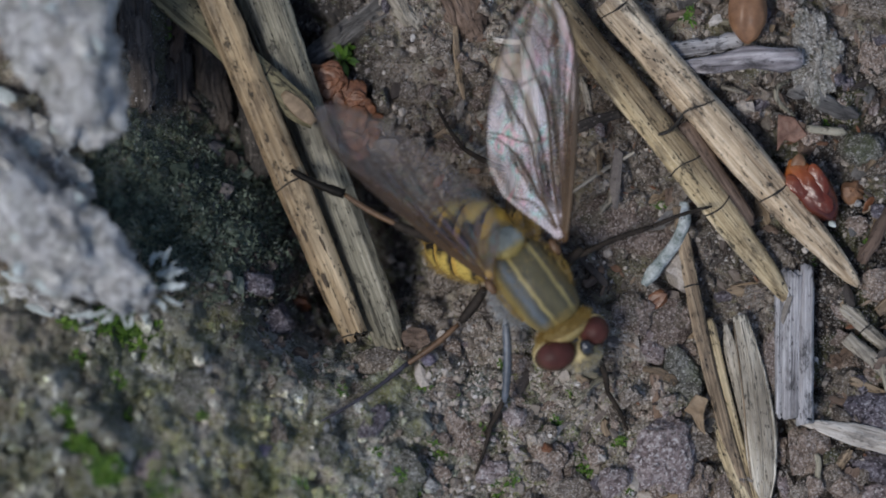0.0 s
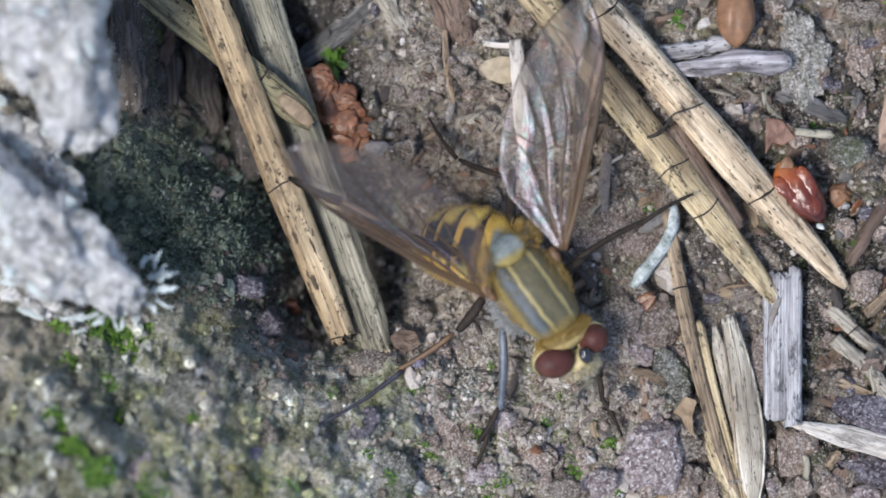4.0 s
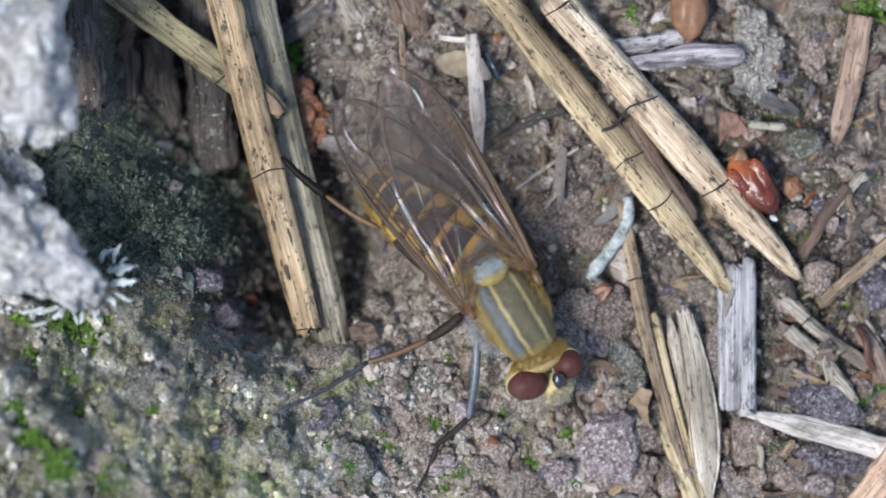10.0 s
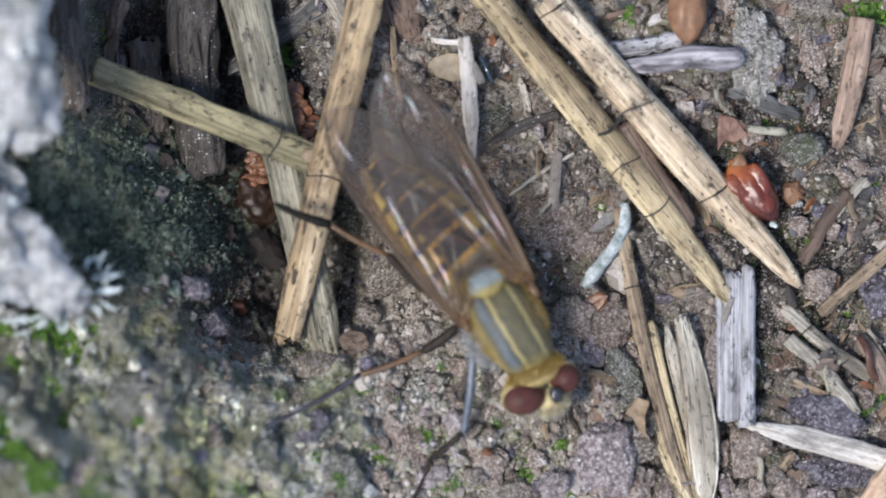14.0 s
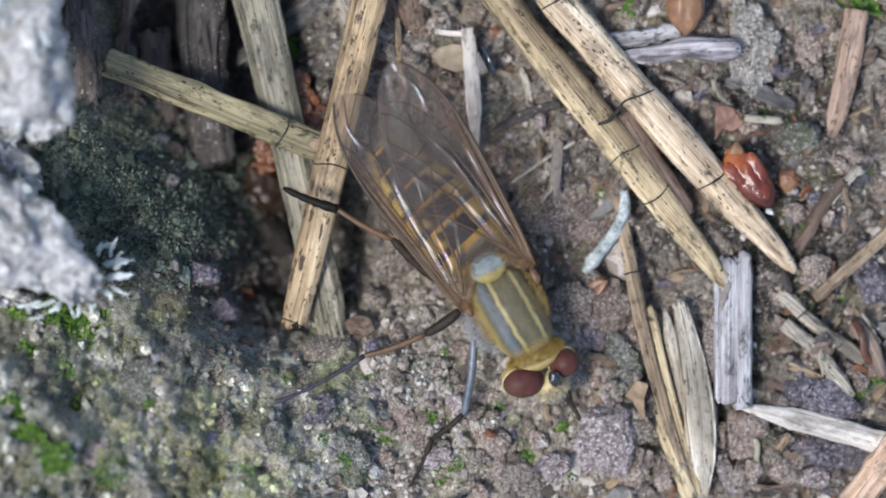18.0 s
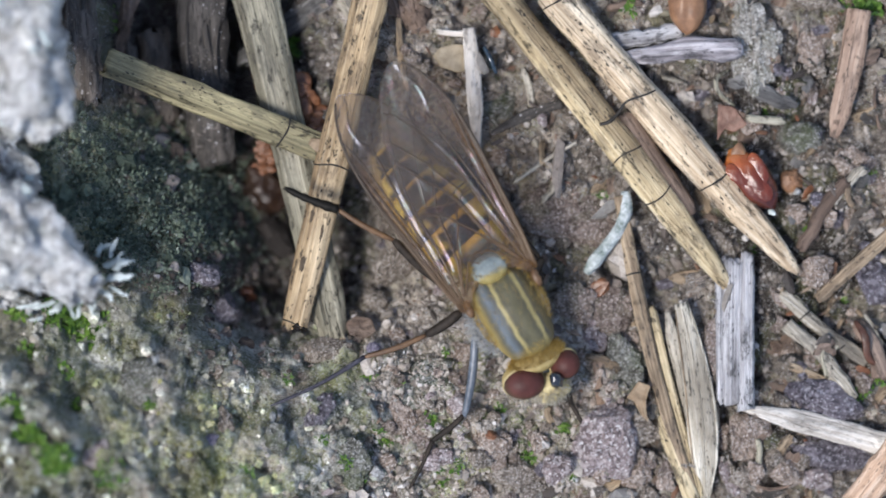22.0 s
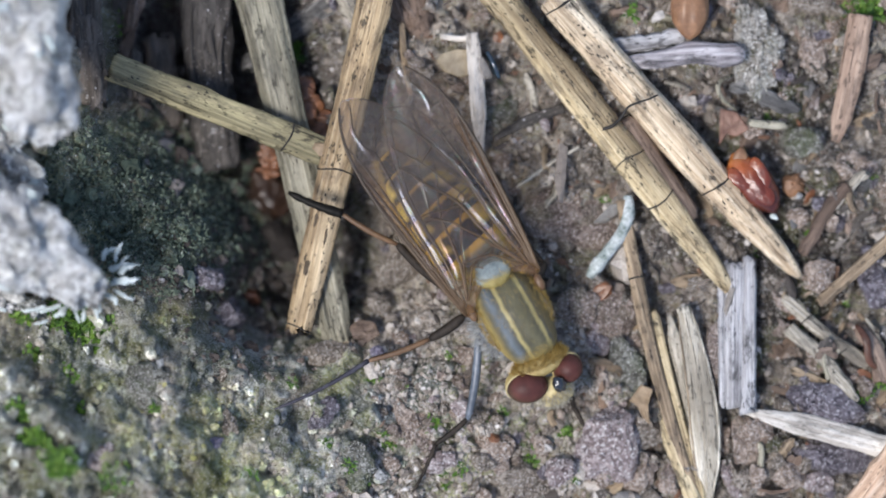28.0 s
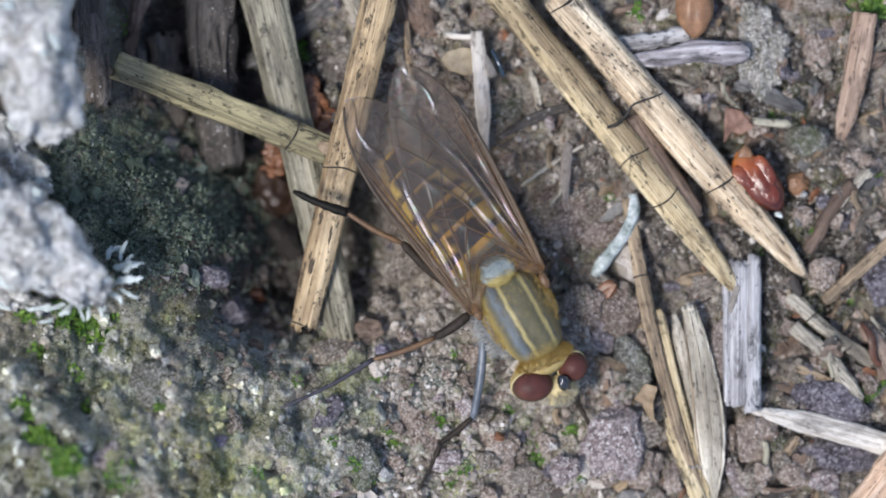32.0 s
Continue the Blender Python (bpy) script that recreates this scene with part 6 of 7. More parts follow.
P, N = on_ball(800, (2.05, 1.50, 1.36), 41, lambda d: (d[:, 0] > 0.80) & (d[:, 2] > -0.3))
V, F = fur(P, N, 0.26, 0.013, 42, (0.3, 0, 0.1), 0.25)
part("collar_hair", V, F, GOLD_HAIR, fly, (0.05, 0.05, 3.85), TURN, "golden fur collar")
P, N = on_ball(800, (2.0, 1.55, 1.38), 43, lambda d: (np.abs(d[:, 1]) > 0.80) & (d[:, 2] > -0.2))
V, F = fur(P, N, 0.22, 0.010, 44, (-0.6, 0, 0.2), 0.5)
part("side_hair", V, F, GOLD_HAIR, fly, (0.05, 0.05, 3.85), TURN, "golden hair along the sides")
P, N = on_ball(900, (1.60, 1.52, 1.15), 45, lambda d: d[:, 2] < 0.35)
V, F = fur(P, N, 0.42, 0.012, 46, (0, 0, -0.2), 0.5)
part("breast_hair", V, F, GREY_FUZZ, fly, (0.2, -0.22, 3.05), None, "pale grey down")
P, N = on_ball(800, (2.05, 1.40, 1.32), 47, lambda d: d[:, 2] > 0.1)
V, F = fur(P, N, 0.16, 0.007, 48, (-0.8, 0, 0), 0.4)
part("back_hair", V, F, GOLD_HAIR, fly, (0.05, 0.05, 3.85), TURN, "short yellow hairs")

P, N = on_ball(320, (0.56, 0.80, 0.38), 49, lambda d: (d[:, 0] > 0.2) | (np.abs(d[:, 1]) > 0.75))
V, F = fur(P, N, 0.30, 0.011, 50, (-0.3, 0, 0.5), 0.5)
part("scutellum_hair", V, F, GOLD_HAIR, fly, (-1.99, -0.05, 4.52), None, "golden hair round the scutellum")
for y in (1.02, -1.06):
    P, N = on_ball(260 if y > 0 else 150, (0.55, 0.34, 0.40), 51, lambda d: d[:, 2] > -0.2)
    V, F = fur(P, N, 0.40, 0.012, 52, (-0.5, 0.5 * y, 0.5), 0.35)
    part("hair_tuft", V, F, GOLD_HAIR, fly, (-2.05, y, 3.95), None, "golden hair tuft behind the wing root")

P, N = on_ball(420, (0.9, 0.45, 0.7), 53, lambda d: (d[:, 2] > -0.5) & (d[:, 1] < 0.3))
V, F = fur(P, N, 0.42, 0.012, 54, (0, -0.4, 0.1), 0.55)
part("side_down", V, F, GREY_FUZZ, fly, (0.35, -1.42, 3.25), None, "pale grey down below the wing root")

# head
V, F = ball((0.55, 1.30, 0.86), 4, 7, 0.02)
head = part("head", V, F, HEAD, fly, (2.50, 0.14, 3.55), Matrix.Rotation(radians(-12), 3, "X") @ Matrix.Rotation(radians(20), 3, "Y"), "yellowish head with large eyes")
for y, turn, r in ((-0.98, -16, (0.72, 0.93, 0.82)), (1.02, 16, (0.66, 0.68, 0.80))):
    V, F = ball(r, 5, 1, 0.0)
    R = Matrix.Rotation(radians(turn), 3, "Z")
    part("eye", V, F, EYE_RED, head, (0.62, y, 0.32), R, "dark red-brown compound eye")
    V, F = ball((r[0] * 0.98, r[1] * 0.98, r[2] * 0.98), 4, 1, 0.0)
    part("cheek", V, F, HEAD, head, (0.54, y * 0.97, 0.10), R, "golden downy cheek behind the eye")
    q = np.linspace(0, 2 * np.pi, 41)
    d = np.array((0.26, 0.0, 0.965))
    e = np.array((0.965, 0.0, -0.26))
    k = np.sqrt(1 - 0.11 ** 2)
    P = (np.outer(np.cos(q) * k, e) + np.outer(np.sin(q) * k, (0, 1, 0)) - 0.11 * d) * np.array(r)
    V, F = sweep(P, 0 * q + 0.11, 0 * q + 0.11, 8)
    part("eye_rim", V, F, EYE_RIM, head, (0.62, y, 0.32), R, "thin cream rim of the eye")
V, F = ball((0.38, 0.29, 0.24), 4, 4, 0.14)
part("antenna_base", V, F, BLACK_SHINE, head, (0.88, 0.26, 0.98), Matrix.Rotation(radians(15), 3, "Z"), "shiny black antenna base")
for y, a in ((0.16, 12), (0.42, -6)):
    V, F = sweep(np.c_[np.linspace(0, 0.55, 8), 0 * np.linspace(0, 1, 8), -0.1 * np.linspace(0, 1, 8) ** 2], [0.14, 0.16, 0.17, 0.15, 0.12, 0.08, 0.05, 0.02], [0.14, 0.16, 0.17, 0.15, 0.12, 0.08, 0.05, 0.02], 10)
    part("antenna", V, F, BLACK_SHINE, head, (1.02, y, 1.0), Matrix.Rotation(radians(a), 3, "Z") @ Matrix.Rotation(radians(30), 3, "Y"))
V, F = ball((0.62, 0.72, 0.55), 4, 6, 0.06)
part("face", V, F, FACE, head, (1.34, 0.12, 0.24), None, "cream downy face")
P, N = on_ball(900, (0.62, 0.72, 0.55), 51, lambda d: (d[:, 0] > -0.1))
V, F = fur(P, N, 0.32, 0.012, 52, (0.2, 0, 0.1), 0.5)
part("face_hair", V, F, PALE_HAIR, head, (1.34, 0.12, 0.24), None, "cream face hair")
for y in (-0.30, 0.02, 0.36, 0.62):
    V, F = ball((0.34, 0.22, 0.26), 3, 9, 0.2)
    part("face_tuft", V, F, FACE, head, (1.72 - 0.25 * abs(y - 0.15), y, 0.42), Matrix.Rotation(radians(60 * (y - 0.15)), 3, "Z"), "cream tuft of the face")
V, F = sweep(np.c_[np.linspace(0, 0.9, 10), 0.02 * np.linspace(0, 1, 10), -0.5 * np.linspace(0, 1, 10)], np.linspace(0.30, 0.10, 10), np.linspace(0.26, 0.08, 10), 10)
part("proboscis", V, F, LEG_DARK, head, (1.3, 0.12, -0.2), None, "short dark proboscis")
P, N = on_ball(1700, (0.55, 1.30, 0.86), 53, lambda d: (d[:, 0] < -0.1) & (d[:, 2] > -0.2))
V, F = fur(P, N, 0.26, 0.010, 54, (-0.1, 0, 0.3), 0.35)
part("nape_hair", V, F, GOLD_HAIR, head, (0, 0, 0), None, "golden nape hair")

# abdomen: a core with overlapping tergites, its x running backwards
def abdomen_width(x):
    return np.interp(x, [0, 0.5, 1.5, 3.0, 4.5, 6.0, 7.0, 7.5], [1.1, 1.5, 1.72, 1.66, 1.42, 1.02, 0.55, 0.12])


xs = np.linspace(0, 1.5, 10)
w = abdomen_width(xs)
V, F = sweep(np.c_[xs, 0 * xs, 0 * xs], w * 1.80, w * 1.2, 24)
abdomen = part("abdomen", V, F, LEG_BROWN, fly, (-2.1, -0.1, 3.0), None, "tapering dark and gold banded abdomen")
TERGITES = [(0.0, 1.15), (1.05, 1.4), (2.35, 1.35), (3.6, 1.3), (4.8, 1.25), (5.9, 1.2)]
SEGMENTS = []
for i, (x0, L) in enumerate(TERGITES):
    x = np.linspace(0, L, 14)
    ww = abdomen_width(x0 + x) * (1.0 + 0.05 * np.sin(np.pi * np.minimum(1, x / L * 1.1))) * np.where(x > L - 0.02, 0.94, 1.0)
    V, F = sweep(np.c_[x, 0 * x, 0 * x], ww * 2, ww * 1.36, 36)
    ob = part("tergite", V, F, TERGITE if i else FIRST_TERGITE, abdomen, (x0, 0, 0), None)
    rng = np.random.default_rng(55 + i)
    n = 260
    x = rng.uniform(0.1, L, n)
    a = np.where(rng.uniform(size=n) < 0.72, np.where(rng.uniform(size=n) < 0.5, np.pi + rng.normal(-0.15, 0.3, n), rng.normal(0.15, 0.3, n)), rng.uniform(-0.2, np.pi + 0.2, n))
    ww = abdomen_width(x0 + x)
    V, F = fur(np.c_[x, ww * np.cos(a), ww * 0.68 * np.sin(a)], np.c_[0 * x + 0.5, np.cos(a), np.sin(a)], 0.36, 0.011, 156 + i, (0.5, 0, 0.0), 0.3)
    fringe = part("tergite_hair", V, F, GOLD_HAIR, abdomen, (x0, 0, 0), None, "golden hair fringe")
    SEGMENTS.append((ob, fringe))
P, N = on_ball(520, (0.6, 1.3, 0.8), 57, lambda d: (d[:, 2] > -0.2))
V, F = fur(P, N, 0.55, 0.013, 58, (0.2, 0, 0.3), 0.4)
part("base_hair", V, F, GOLD_HAIR, abdomen, (0.25, 0, 0.1), None, "tufts of golden hair")


# wings: x from hinge to tip; the stiff fore edge lies on the side of `fore`
WX = [0, 0.5, 1.2, 2.1, 3.3, 4.5, 6.0, 7.2, 8.2, 9.2, 9.9, 10.5, 10.8, 10.95]
FORE = [0.18, 0.28, 0.45, 0.57, 0.70, 0.84, 1.0, 1.06, 1.05, 0.92, 0.74, 0.45, 0.22, 0.0]
HIND = [0.15, 0.60, 1.5, 2.5, 3.08, 3.1, 2.92, 2.62, 2.3, 1.85, 1.42, 0.9, 0.5, 0.0]
# raised pleats: places along the wing, their share of its width there, height in mm
PLEATS = [((1.0, 4.0, 5.9, 7.4), (0.20, 0.22, 0.30, 0.44), 0.055), ((1.2, 3.2, 4.6, 6.6), (0.36, 0.35, 0.42, 0.62), 0.045), ((0.8, 3.6, 6.4), (0.09, 0.085, 0.10), 0.035), ((7.9, 8.7, 9.5, 10.2), (0.31, 0.25, 0.23, 0.33), 0.045), ((1.6, 3.0, 4.4), (0.50, 0.58, 0.74), 0.035), ((4.9, 5.9, 6.9), (0.62, 0.74, 0.88), 0.03)]


def wing_point(x, f, fore):
    """f runs from the fore edge (0) to the hind edge (1)."""
    a, b = np.interp(x, WX, FORE), -np.interp(x, WX, HIND)
    y = a + (b - a) * f
    fold = 0.010 * np.cos(f * 2 * np.pi * 3.1 + 0.4) * np.clip(x / 3, 0, 1)
    for along, share, high in PLEATS:
        inside = np.clip((x - along[0]) / 0.8, 0, 1) * np.clip((along[-1] - x) / 0.8, 0, 1)
        fold = fold + high * inside * (1 + 0.25 * np.sin(2.3 * x + 40 * high)) * np.exp(-((f - np.interp(x, along, share)) / 0.03) ** 2)
    sag = -0.20 * f * f * np.clip(x / 4, 0, 1) + 0.018 * np.sin(x * 0.9 + 3 * f)
    return np.stack([x, fore * y, fold + sag + 0 * y], axis=-1)


def make_wing(fore, hinge):
    nx, nf = 80, 100
    x = 10.95 * np.linspace(0, 1, nx) ** 0.9
    G = wing_point(*np.meshgrid(x, np.linspace(0, 1, nf), indexing="ij"), fore).reshape(-1, 3)
    half = np.array([0, 0, 0.006])
    V = np.concatenate([G + half, G - half])
    F, n = [], nx * nf
    for i in range(nx - 1):
        for j in range(nf - 1):
            q = (i * nf + j, (i + 1) * nf + j, (i + 1) * nf + j + 1, i * nf + j + 1)
            F += [q, tuple(k + n for k in q[::-1])]
    edge = [i * nf for i in range(nx)] + [(nx - 1) * nf + j for j in range(1, nf)] + [i * nf + nf - 1 for i in range(nx - 2, -1, -1)] + list(range(nf - 2, 0, -1))
    for a, b in zip(edge, edge[1:] + edge[:1]):
        F.append((a, b, b + n, a + n))
    wing = part("wing", V, F, WING[fore], fly, hinge, None, "clear brownish wing with dark veins")

    def vein(points, w0, w1):
        t = np.linspace(0, 1, 26)
        xs_ = np.interp(t, np.linspace(0, 1, len(points)), [p[0] for p in points])
        fs = np.interp(t, np.linspace(0, 1, len(points)), [p[1] for p in points])
        k = np.ones(5) / 5
        fs = np.convolve(np.pad(fs, 2, "edge"), k, "valid")
        P = wing_point(xs_, fs, fore)
        w_ = w1 + (0.75 * w0 - w1) * np.minimum(1.0, np.minimum(2.2 * (1 - np.linspace(0, 1, 26)) ** 1.2, 0.45 + 3.0 * np.linspace(0, 1, 26)))
        A, B = sweep(P, w_, w_, 6)
        part("vein", A, B, VEIN, wing)

    vein([(0.1, 0.05), (3, 0.0), (6, 0.0), (9, 0.0), (10.7, 0.05)], 0.26, 0.10)
    vein([(0.2, 0.12), (1.5, 0.05), (3.8, 0.03), (6.1, 0.02), (7.1, 0.0)], 0.20, 0.10)
    vein([(0.3, 0.2), (1.7, 0.09), (3.7, 0.08), (5.9, 0.08), (7.2, 0.05), (8.0, 0.01)], 0.18, 0.09)
    vein([(3.4, 0.12), (4.2, 0.13), (6.6, 0.14), (7.7, 0.13), (8.6, 0.08), (9.1, 0.01)], 0.11, 0.07)
    vein([(0.4, 0.28), (1.4, 0.14), (3.8, 0.15), (6.0, 0.25), (8.2, 0.34)], 0.17, 0.09)
    vein([(8.2, 0.34), (8.7, 0.25), (9.5, 0.22), (10.1, 0.32), (10.7, 0.51)], 0.09, 0.06)
    vein([(8.2, 0.34), (8.8, 0.44), (9.3, 0.61), (9.7, 0.98)], 0.09, 0.06)
    vein([(0.5, 0.36), (1.4, 0.25), (4.1, 0.26), (5.9, 0.33), (7.0, 0.45), (8.1, 0.58), (9.0, 0.78), (9.3, 0.98)], 0.17, 0.06)
    vein([(4.5, 0.38), (5.2, 0.47), (6.2, 0.58), (6.8, 0.66), (7.6, 0.82), (8.2, 0.98)], 0.10, 0.06)
    vein([(0.6, 0.46), (1.4, 0.44), (3.2, 0.43), (4.3, 0.48), (5.0, 0.56), (5.7, 0.68), (6.8, 0.86), (7.3, 0.98)], 0.17, 0.06)
    vein([(4.3, 0.48), (4.5, 0.65), (4.8, 0.81), (4.9, 0.98)], 0.10, 0.06)
    vein([(0.7, 0.5), (1.4, 0.46), (2.6, 0.50), (3.9, 0.66), (4.6, 0.86), (4.7, 0.98)], 0.13, 0.06)
    vein([(0.6, 0.56), (1.0, 0.58), (1.8, 0.63), (2.0, 0.8), (2.2, 0.97)], 0.11, 0.06)
    vein([(0.6, 0.99), (3, 0.99), (6, 0.99), (9, 0.99), (10.6, 0.99)], 0.06, 0.07)
    vein([(4.3, 0.48), (4.47, 0.38), (4.46, 0.27)], 0.10, 0.09)
    vein([(6.83, 0.66), (7.0, 0.56), (7.16, 0.46)], 0.09, 0.08)
    vein([(5.8, 0.33), (5.96, 0.25)], 0.08, 0.08)
    vein([(1.3, 0.40), (1.3, 0.2), (1.4, 0.03)], 0.12, 0.12)
    return wing


wing_l = make_wing(-1, (-1.05, 1.70, 4.55))
wing_r = make_wing(1, (-0.90, -1.72, 4.45))
for y in (1.62, -1.62):
    V, F = ball((0.40, 0.20, 0.18), 3, 8, 0.15)
    part("wing_root", V, F, LEG_BROWN, fly, (-0.75, y, 4.25), None, "brown wing root")

# ---- legs: hip, knee, ankle and toe of each, as view positions with heights, at chosen times ----
LEGS = {
    "mid_r": [(0, (752, 505, 3.0), (705, 570, 2.6), (615, 640, 1.7), (470, 738, 0.9)), (8.4, (795, 545, 3.0), (735, 600, 2.6), (630, 648, 1.7), (472, 738, 0.9)), (10.5, (812, 565, 3.0), (752, 608, 2.6), (640, 650, 1.8), (476, 740, 0.9))],
    "fore_r": [(0, (788, 560, 3.2), (787, 700, 2.0), (764, 745, 1.2), (728, 862, 0.7)), (8.4, (822, 592, 3.2), (810, 738, 2.0), (776, 776, 1.2), (727, 877, 0.7)), (10.5, (838, 606, 3.2), (822, 750, 2.0), (765, 798, 1.2), (726, 884, 0.7))],
    "hind_r": [(0, (712, 430, 3.0), (600, 396, 3.4), (500, 340, 3.0), (372, 283, 2.9)), (8.4, (775, 480, 3.0), (640, 395, 3.4), (543, 351, 3.2), (411, 263, 3.2)), (10.0, (785, 510, 3.0), (660, 410, 3.4), (560, 348, 3.2), (470, 270, 3.2)), (10.1, (785, 510, 3.0), (660, 415, 3.4), (560, 348, 3.2), (460, 280, 3.3)), (10.2, (785, 512, 3.0), (670, 430, 3.6), (575, 420, 3.8), (500, 385, 3.8)), (10.3, (785, 512, 3.0), (672, 440, 3.6), (570, 432, 3.9), (478, 424, 3.9)), (10.4, (785, 518, 3.0), (690, 438, 3.6), (590, 388, 3.9), (495, 352, 3.9)), (10.5, (785, 520, 3.0), (690, 440, 3.6), (588, 386, 3.9), (492, 350, 3.9))],
    "mid_l": [(0, (880, 480, 3.0), (905, 455, 3.0), (1050, 395, 2.6), (1150, 360, 2.4)), (8.4, (920, 510, 3.0), (955, 487, 3.0), (1070, 415, 2.6), (1160, 356, 2.4)), (9.6, (930, 520, 3.0), (958, 490, 3.0), (1072, 418, 2.6), (1160, 356, 2.4)), (9.9, (930, 520, 3.0), (960, 470, 2.4), (900, 390, 1.6), (860, 330, 1.0)), (10.5, (930, 520, 3.0), (955, 470, 2.4), (895, 390, 1.6), (855, 330, 1.0))],
    "hind_l": [(0, (800, 420, 3.0), (800, 300, 2.4), (712, 258, 1.4), (676, 202, 0.8)), (8.4, (845, 430, 3.0), (836, 302, 2.4), (742, 270, 1.4), (695, 196, 0.8)), (9.6, (850, 440, 3.0), (830, 320, 2.0), (750, 275, 1.2), (712, 205, 0.7)), (10.5, (850, 450, 3.0), (828, 330, 1.6), (752, 280, 1.1), (714, 212, 0.6))],
    "fore_l": [(0, (915, 580, 3.0), (960, 640, 2.2), (970, 690, 1.4), (1005, 755, 0.8)), (6, (945, 610, 3.0), (975, 655, 2.2), (982, 700, 1.4), (1018, 768, 0.8)), (10.5, (965, 640, 3.0), (1000, 690, 2.2), (1012, 725, 1.4), (1040, 780, 0.8))],
}
LOOKS = {"mid_r": (LEG_DARK, LEG_BROWN, LEG_GREY), "fore_r": (LEG_BLUE, LEG_DARK, LEG_DARK), "hind_r": (LEG_DARK, LEG_BROWN, LEG_BLACK), "mid_l": (LEG_DARK, LEG_DARK, LEG_DARK), "hind_l": (LEG_DARK, LEG_DARK, LEG_DARK), "fore_l": (LEG_DARK, LEG_DARK, LEG_DARK)}


def fly_at(t):
    ts = [r[0] for r in FLY]
    x, y, a = (np.interp(t, ts, [r[k] for r in FLY]) for k in (1, 2, 3))
    return body_pose(x, y, a)


def leg_piece(name, L, w, mat, bristles, seed):
    x = np.linspace(0, 1, 14)
    ww = w * np.interp(x, [0, 0.1, 0.5, 0.92, 1], [0.5, 0.9, 1.0, 0.8, 0.5] if name != "tarsus" else [0.9, 1, 0.75, 0.6, 0.3])
    if name == "tarsus":
        ww = ww * (1 + 0.12 * np.cos(x * 2 * np.pi * 5))
    V, F = sweep(np.c_[x * L, 0.03 * np.sin(np.pi * x) * L, 0.02 * np.sin(np.pi * x) * L], ww, ww, 10)
    ob = part(name, V, F, mat, fly, label="")
    rng = np.random.default_rng(seed)
    P = np.c_[rng.uniform(0.1, 1, bristles) * L, np.zeros(bristles), np.zeros(bristles)]
    A = rng.uniform(0, 6.283, bristles)
    N = np.c_[0.7 + 0 * A, np.cos(A), np.sin(A)]
    V, F = fur(P, N, 0.30, 0.009, seed, (0, 0, 0), 0.1)
    part("bristles", V, F, LEG_DARK, ob)
    return ob


def clear(u, v, h, gap):
    return at(u, v, max(h, ground_z(u, v) + gap + 0.1))


LEG_ROWS = []
for i, (leg, states) in enumerate(LEGS.items()):
    joints = [[clear(*p, (1.2, 0.9, 0.7, 0.35)[k]) for k, p in enumerate(s[1:])] for s in states]
    main = joints[-1]
    for k, (name, w) in enumerate((("femur", 0.40 if leg == "fore_r" else 0.47), ("tibia", 0.27), ("tarsus", 0.46 if leg == "hind_r" else 0.22))):
        L = float(np.linalg.norm(main[k + 1] - main[k])) if not leg.endswith("_l") else float(max(np.linalg.norm(j[k + 1] - j[k]) for j in joints))
        ob = leg_piece(name, L * 1.02, w, LOOKS[leg][k], 90, 60 + 3 * i + k)
        rows = []
        for s, j in zip(states, joints):
            d = j[k + 1] - j[k]
            rows.append((s[0], fly_at(s[0]).inverted() @ mm_pose(j[k], frame_along(d))))
        rows.append((32, rows[-1][1]))
        LEG_ROWS.append((ob, rows))


# ---- what moves ----
def wing_pose(hinge, yaw, lift, roll):
    return mm_pose(hinge, Matrix.Rotation(radians(yaw), 3, "Z") @ Matrix.Rotation(radians(-lift), 3, "Y") @ Matrix.Rotation(radians(roll), 3, "X"))


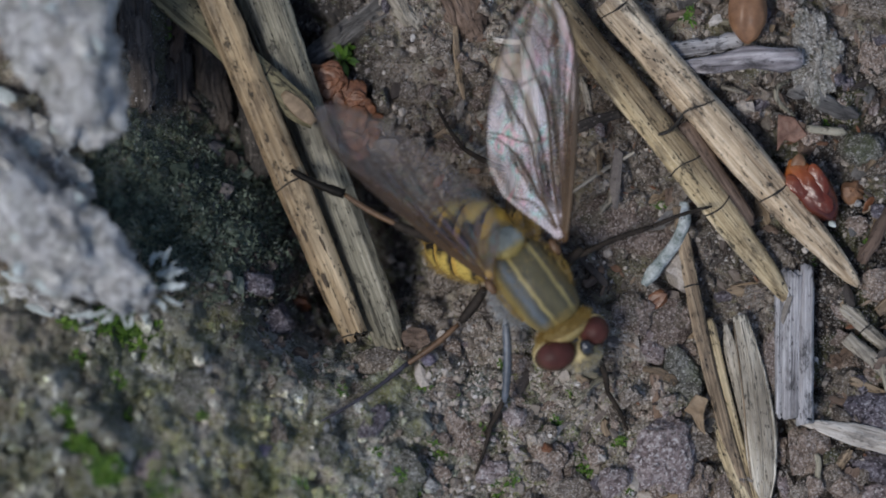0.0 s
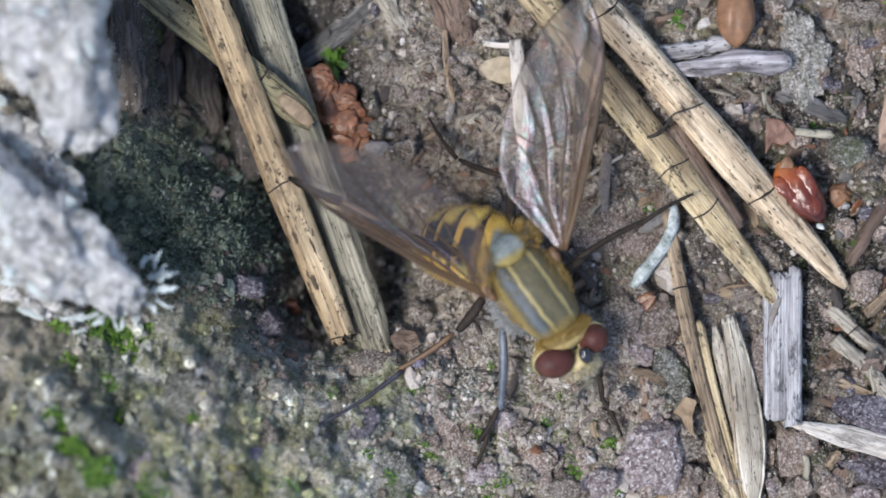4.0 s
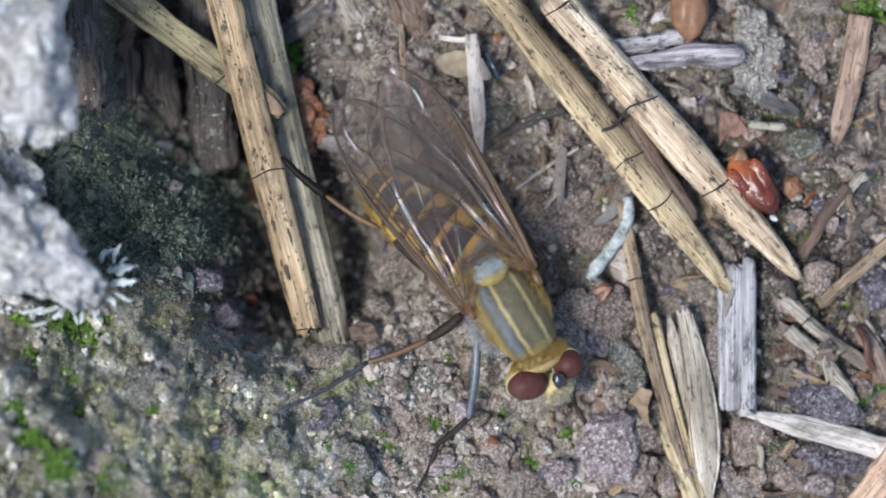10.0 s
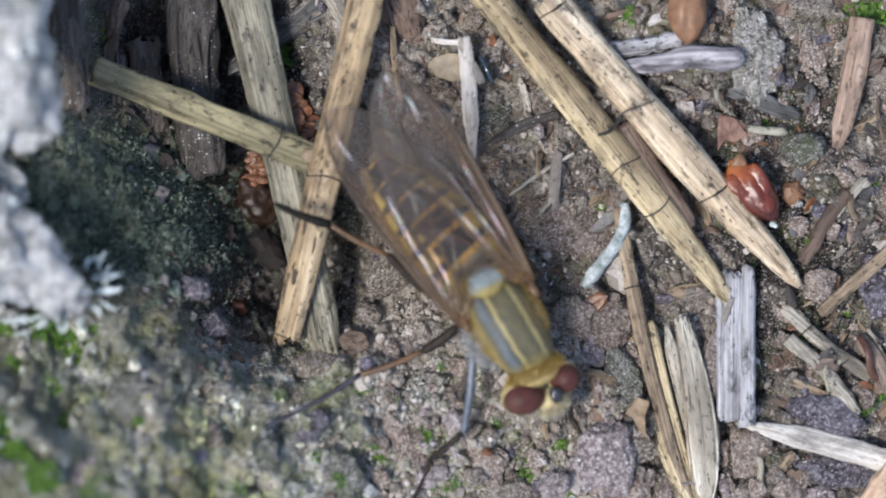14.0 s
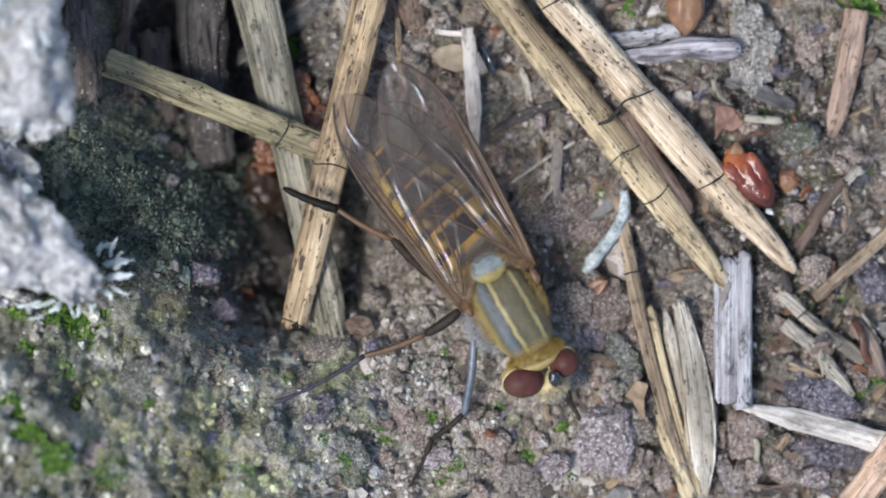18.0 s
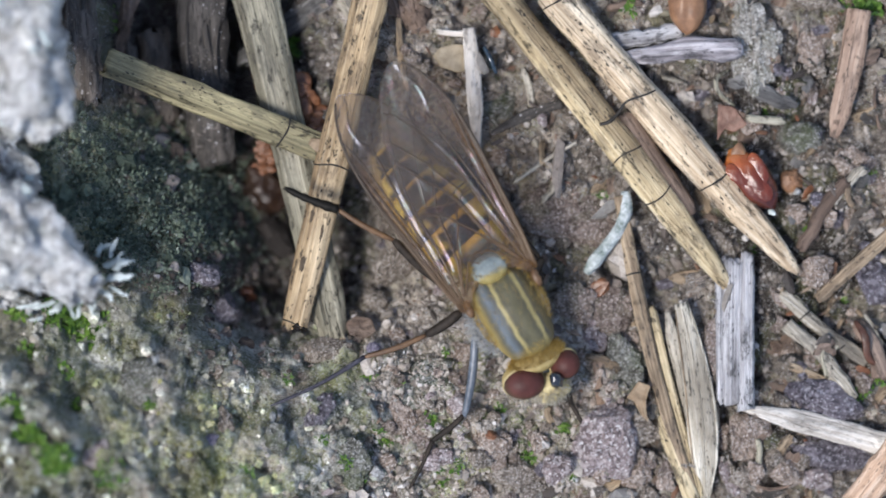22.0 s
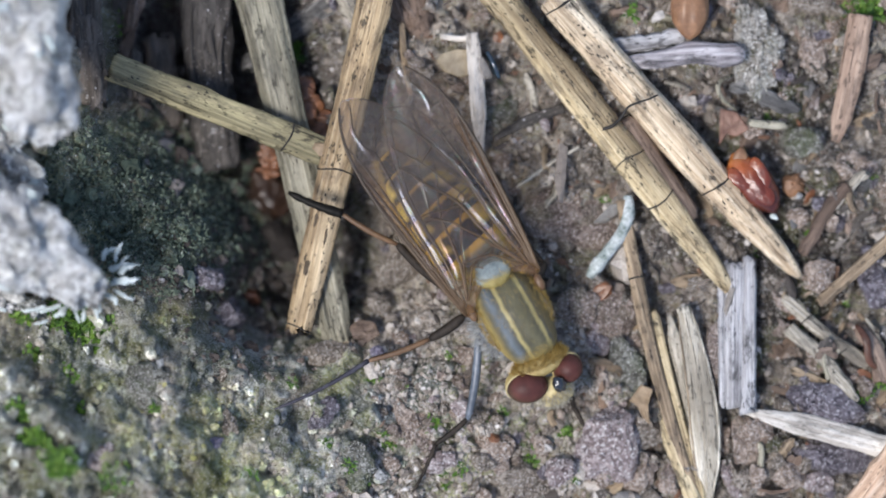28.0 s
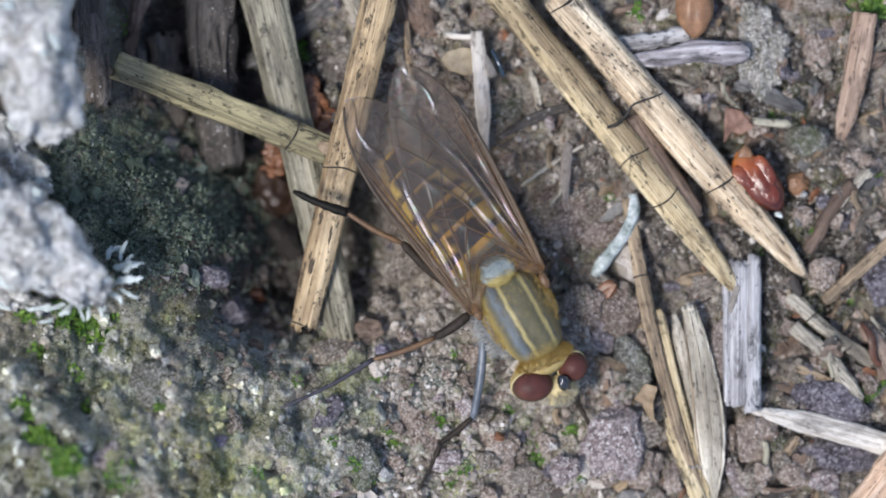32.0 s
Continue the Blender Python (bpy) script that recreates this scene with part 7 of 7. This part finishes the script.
def motions():
    walk(fly, [(t, body_pose(x, y, a)) for t, x, y, a in FLY])
    L1, L2, L3 = (-0.75, 2.0, 4.6), (-0.80, 1.80, 4.6), (-1.15, 1.68, 4.6)
    walk(wing_l, [(0, wing_pose(L1, 152, 4, -8.5)), (0.5, wing_pose(L1, 150, 4, -8)), (1, wing_pose(L1, 146, 4, -7)), (1.6, wing_pose(L1, 145, 4, -6.8)), (2.2, wing_pose(L1, 144.5, 4, -5)), (3, wing_pose(L1, 144, 4.2, -3.5)), (6, wing_pose(L2, 143, 5, -1)), (8.4, wing_pose(L2, 143.5, 6, 4)), (9.0, wing_pose(L2, 140.5, 6, 3)), (9.1, wing_pose(L2, 140.5, 6, 3)), (9.2, wing_pose(L3, 186, 3, 4)), (9.6, wing_pose(L3, 188.5, 2, 5)), (10.5, wing_pose(L3, 189, 2, 5)), (32, wing_pose(L3, 189, 2, 5))])
    R1, R2 = (-0.95, -1.45, 4.5), (-0.70, -1.72, 4.5)
    walk(wing_r, [(0, wing_pose(R1, 194, 20, -42)), (1, wing_pose(R1, 198, 18, -33)), (3, wing_pose(R2, 202.5, 14, -33)), (6, wing_pose(R2, 206, 12, -33)), (8.5, wing_pose(R2, 208.5, 11, -33)), (8.6, wing_pose(R2, 190.5, 6, 2)), (8.7, wing_pose(R2, 188, 5, 2)), (9.0, wing_pose(R2, 185.5, 4, 2)), (9.6, wing_pose(R2, 186, 2, 4)), (32, wing_pose(R2, 186, 2, 4))])
    # seconds, turn aside, droop, bend from ring to ring, how far the rings are drawn out, root behind the thorax
    bends = ((0, 48, 12, 14, 0.80, -1.75), (3, 47, 12, 13.5, 0.82, -1.75), (6, 46, 12, 13, 0.84, -1.75), (8.4, 45, 11, 12.5, 0.86, -1.8), (9.0, 44, 7, 9, 0.88, -2.0), (9.6, 35, 6, 6, 0.92, -2.2), (10.0, 29, 5, 4, 0.94, -2.3), (10.5, 20, 4, 2.5, 0.94, -2.4), (13, 18, 4, 2.0, 0.94, -2.4), (32, 18.5, 4, 2.0, 0.94, -2.4))
    walk(abdomen, [(t, mm_pose((r, -0.05, 2.9), Matrix.Rotation(radians(180 + a), 3, "Z") @ Matrix.Rotation(radians(d), 3, "Y"))) for t, a, d, b, c, r in bends])
    for i, pieces in enumerate(SEGMENTS):
        rows = []
        for t, a, d, b, c, r in bends:
            x, z = 0.0, 0.0
            for k in range(i):
                step = c * (TERGITES[k + 1][0] - TERGITES[k][0])
                x, z = x + step * math.cos(radians(b * (k + 0.5))), z - step * math.sin(radians(b * (k + 0.5)))
            rows.append((t, mm_pose((x, 0, z), Matrix.Rotation(radians(b * i), 3, "Y"))))
        for piece in pieces:
            walk(piece, rows)
    walk(STRAW_A, [(t, straw_pose(at(u0, 590, 1.6), at(u1, -100, 2.9), r)) for t, u0, u1, r in ((0, 520, 228, 0), (3, 516, 230, 0), (6, 520, 275, 0), (8.5, 524, 290, 0), (9.4, 525, 300, 0), (10.0, 530, 350, 0), (10.1, 531, 378, 0), (10.2, 508, 520, 25), (10.3, 509, 501, 50), (10.4, 520, 655, 12), (10.5, 513, 668, 0), (13, 510, 670, 0), (32, 510, 670, 0))])
    walk(STRAW_B, [(t, straw_pose(at(u0, 606, 0.9), at(u1, -120, 0.9))) for t, u0, u1 in ((0, 584, 312), (3, 582, 314), (6, 575, 345), (9, 574, 360), (10.0, 577, 398), (10.1, 577, 415), (10.2, 577, 395), (10.4, 580, 400), (10.5, 582, 412), (13, 580, 412), (32, 580, 412))])
    walk(STRAW_C, [(t, straw_pose(at(u0, v0, 1.95), at(u1, v1, 2.1))) for t, u0, v0, u1, v1 in ((0, 443, 208, 118, -70), (6, 460, 203, 130, -58), (9, 470, 200, 138, -58), (10.0, 478, 197, 144, -50), (10.1, 481, 195, 146, -62), (10.2, 589, 281, 138, 106), (10.3, 587, 283, 140, 116), (10.4, 590, 288, 155, 115), (10.5, 598, 290, 178, 118), (13, 602, 290, 182, 121), (32, 602, 290, 182, 121))])
    for ob, rows in LEG_ROWS:
        walk(ob, rows)


motions()
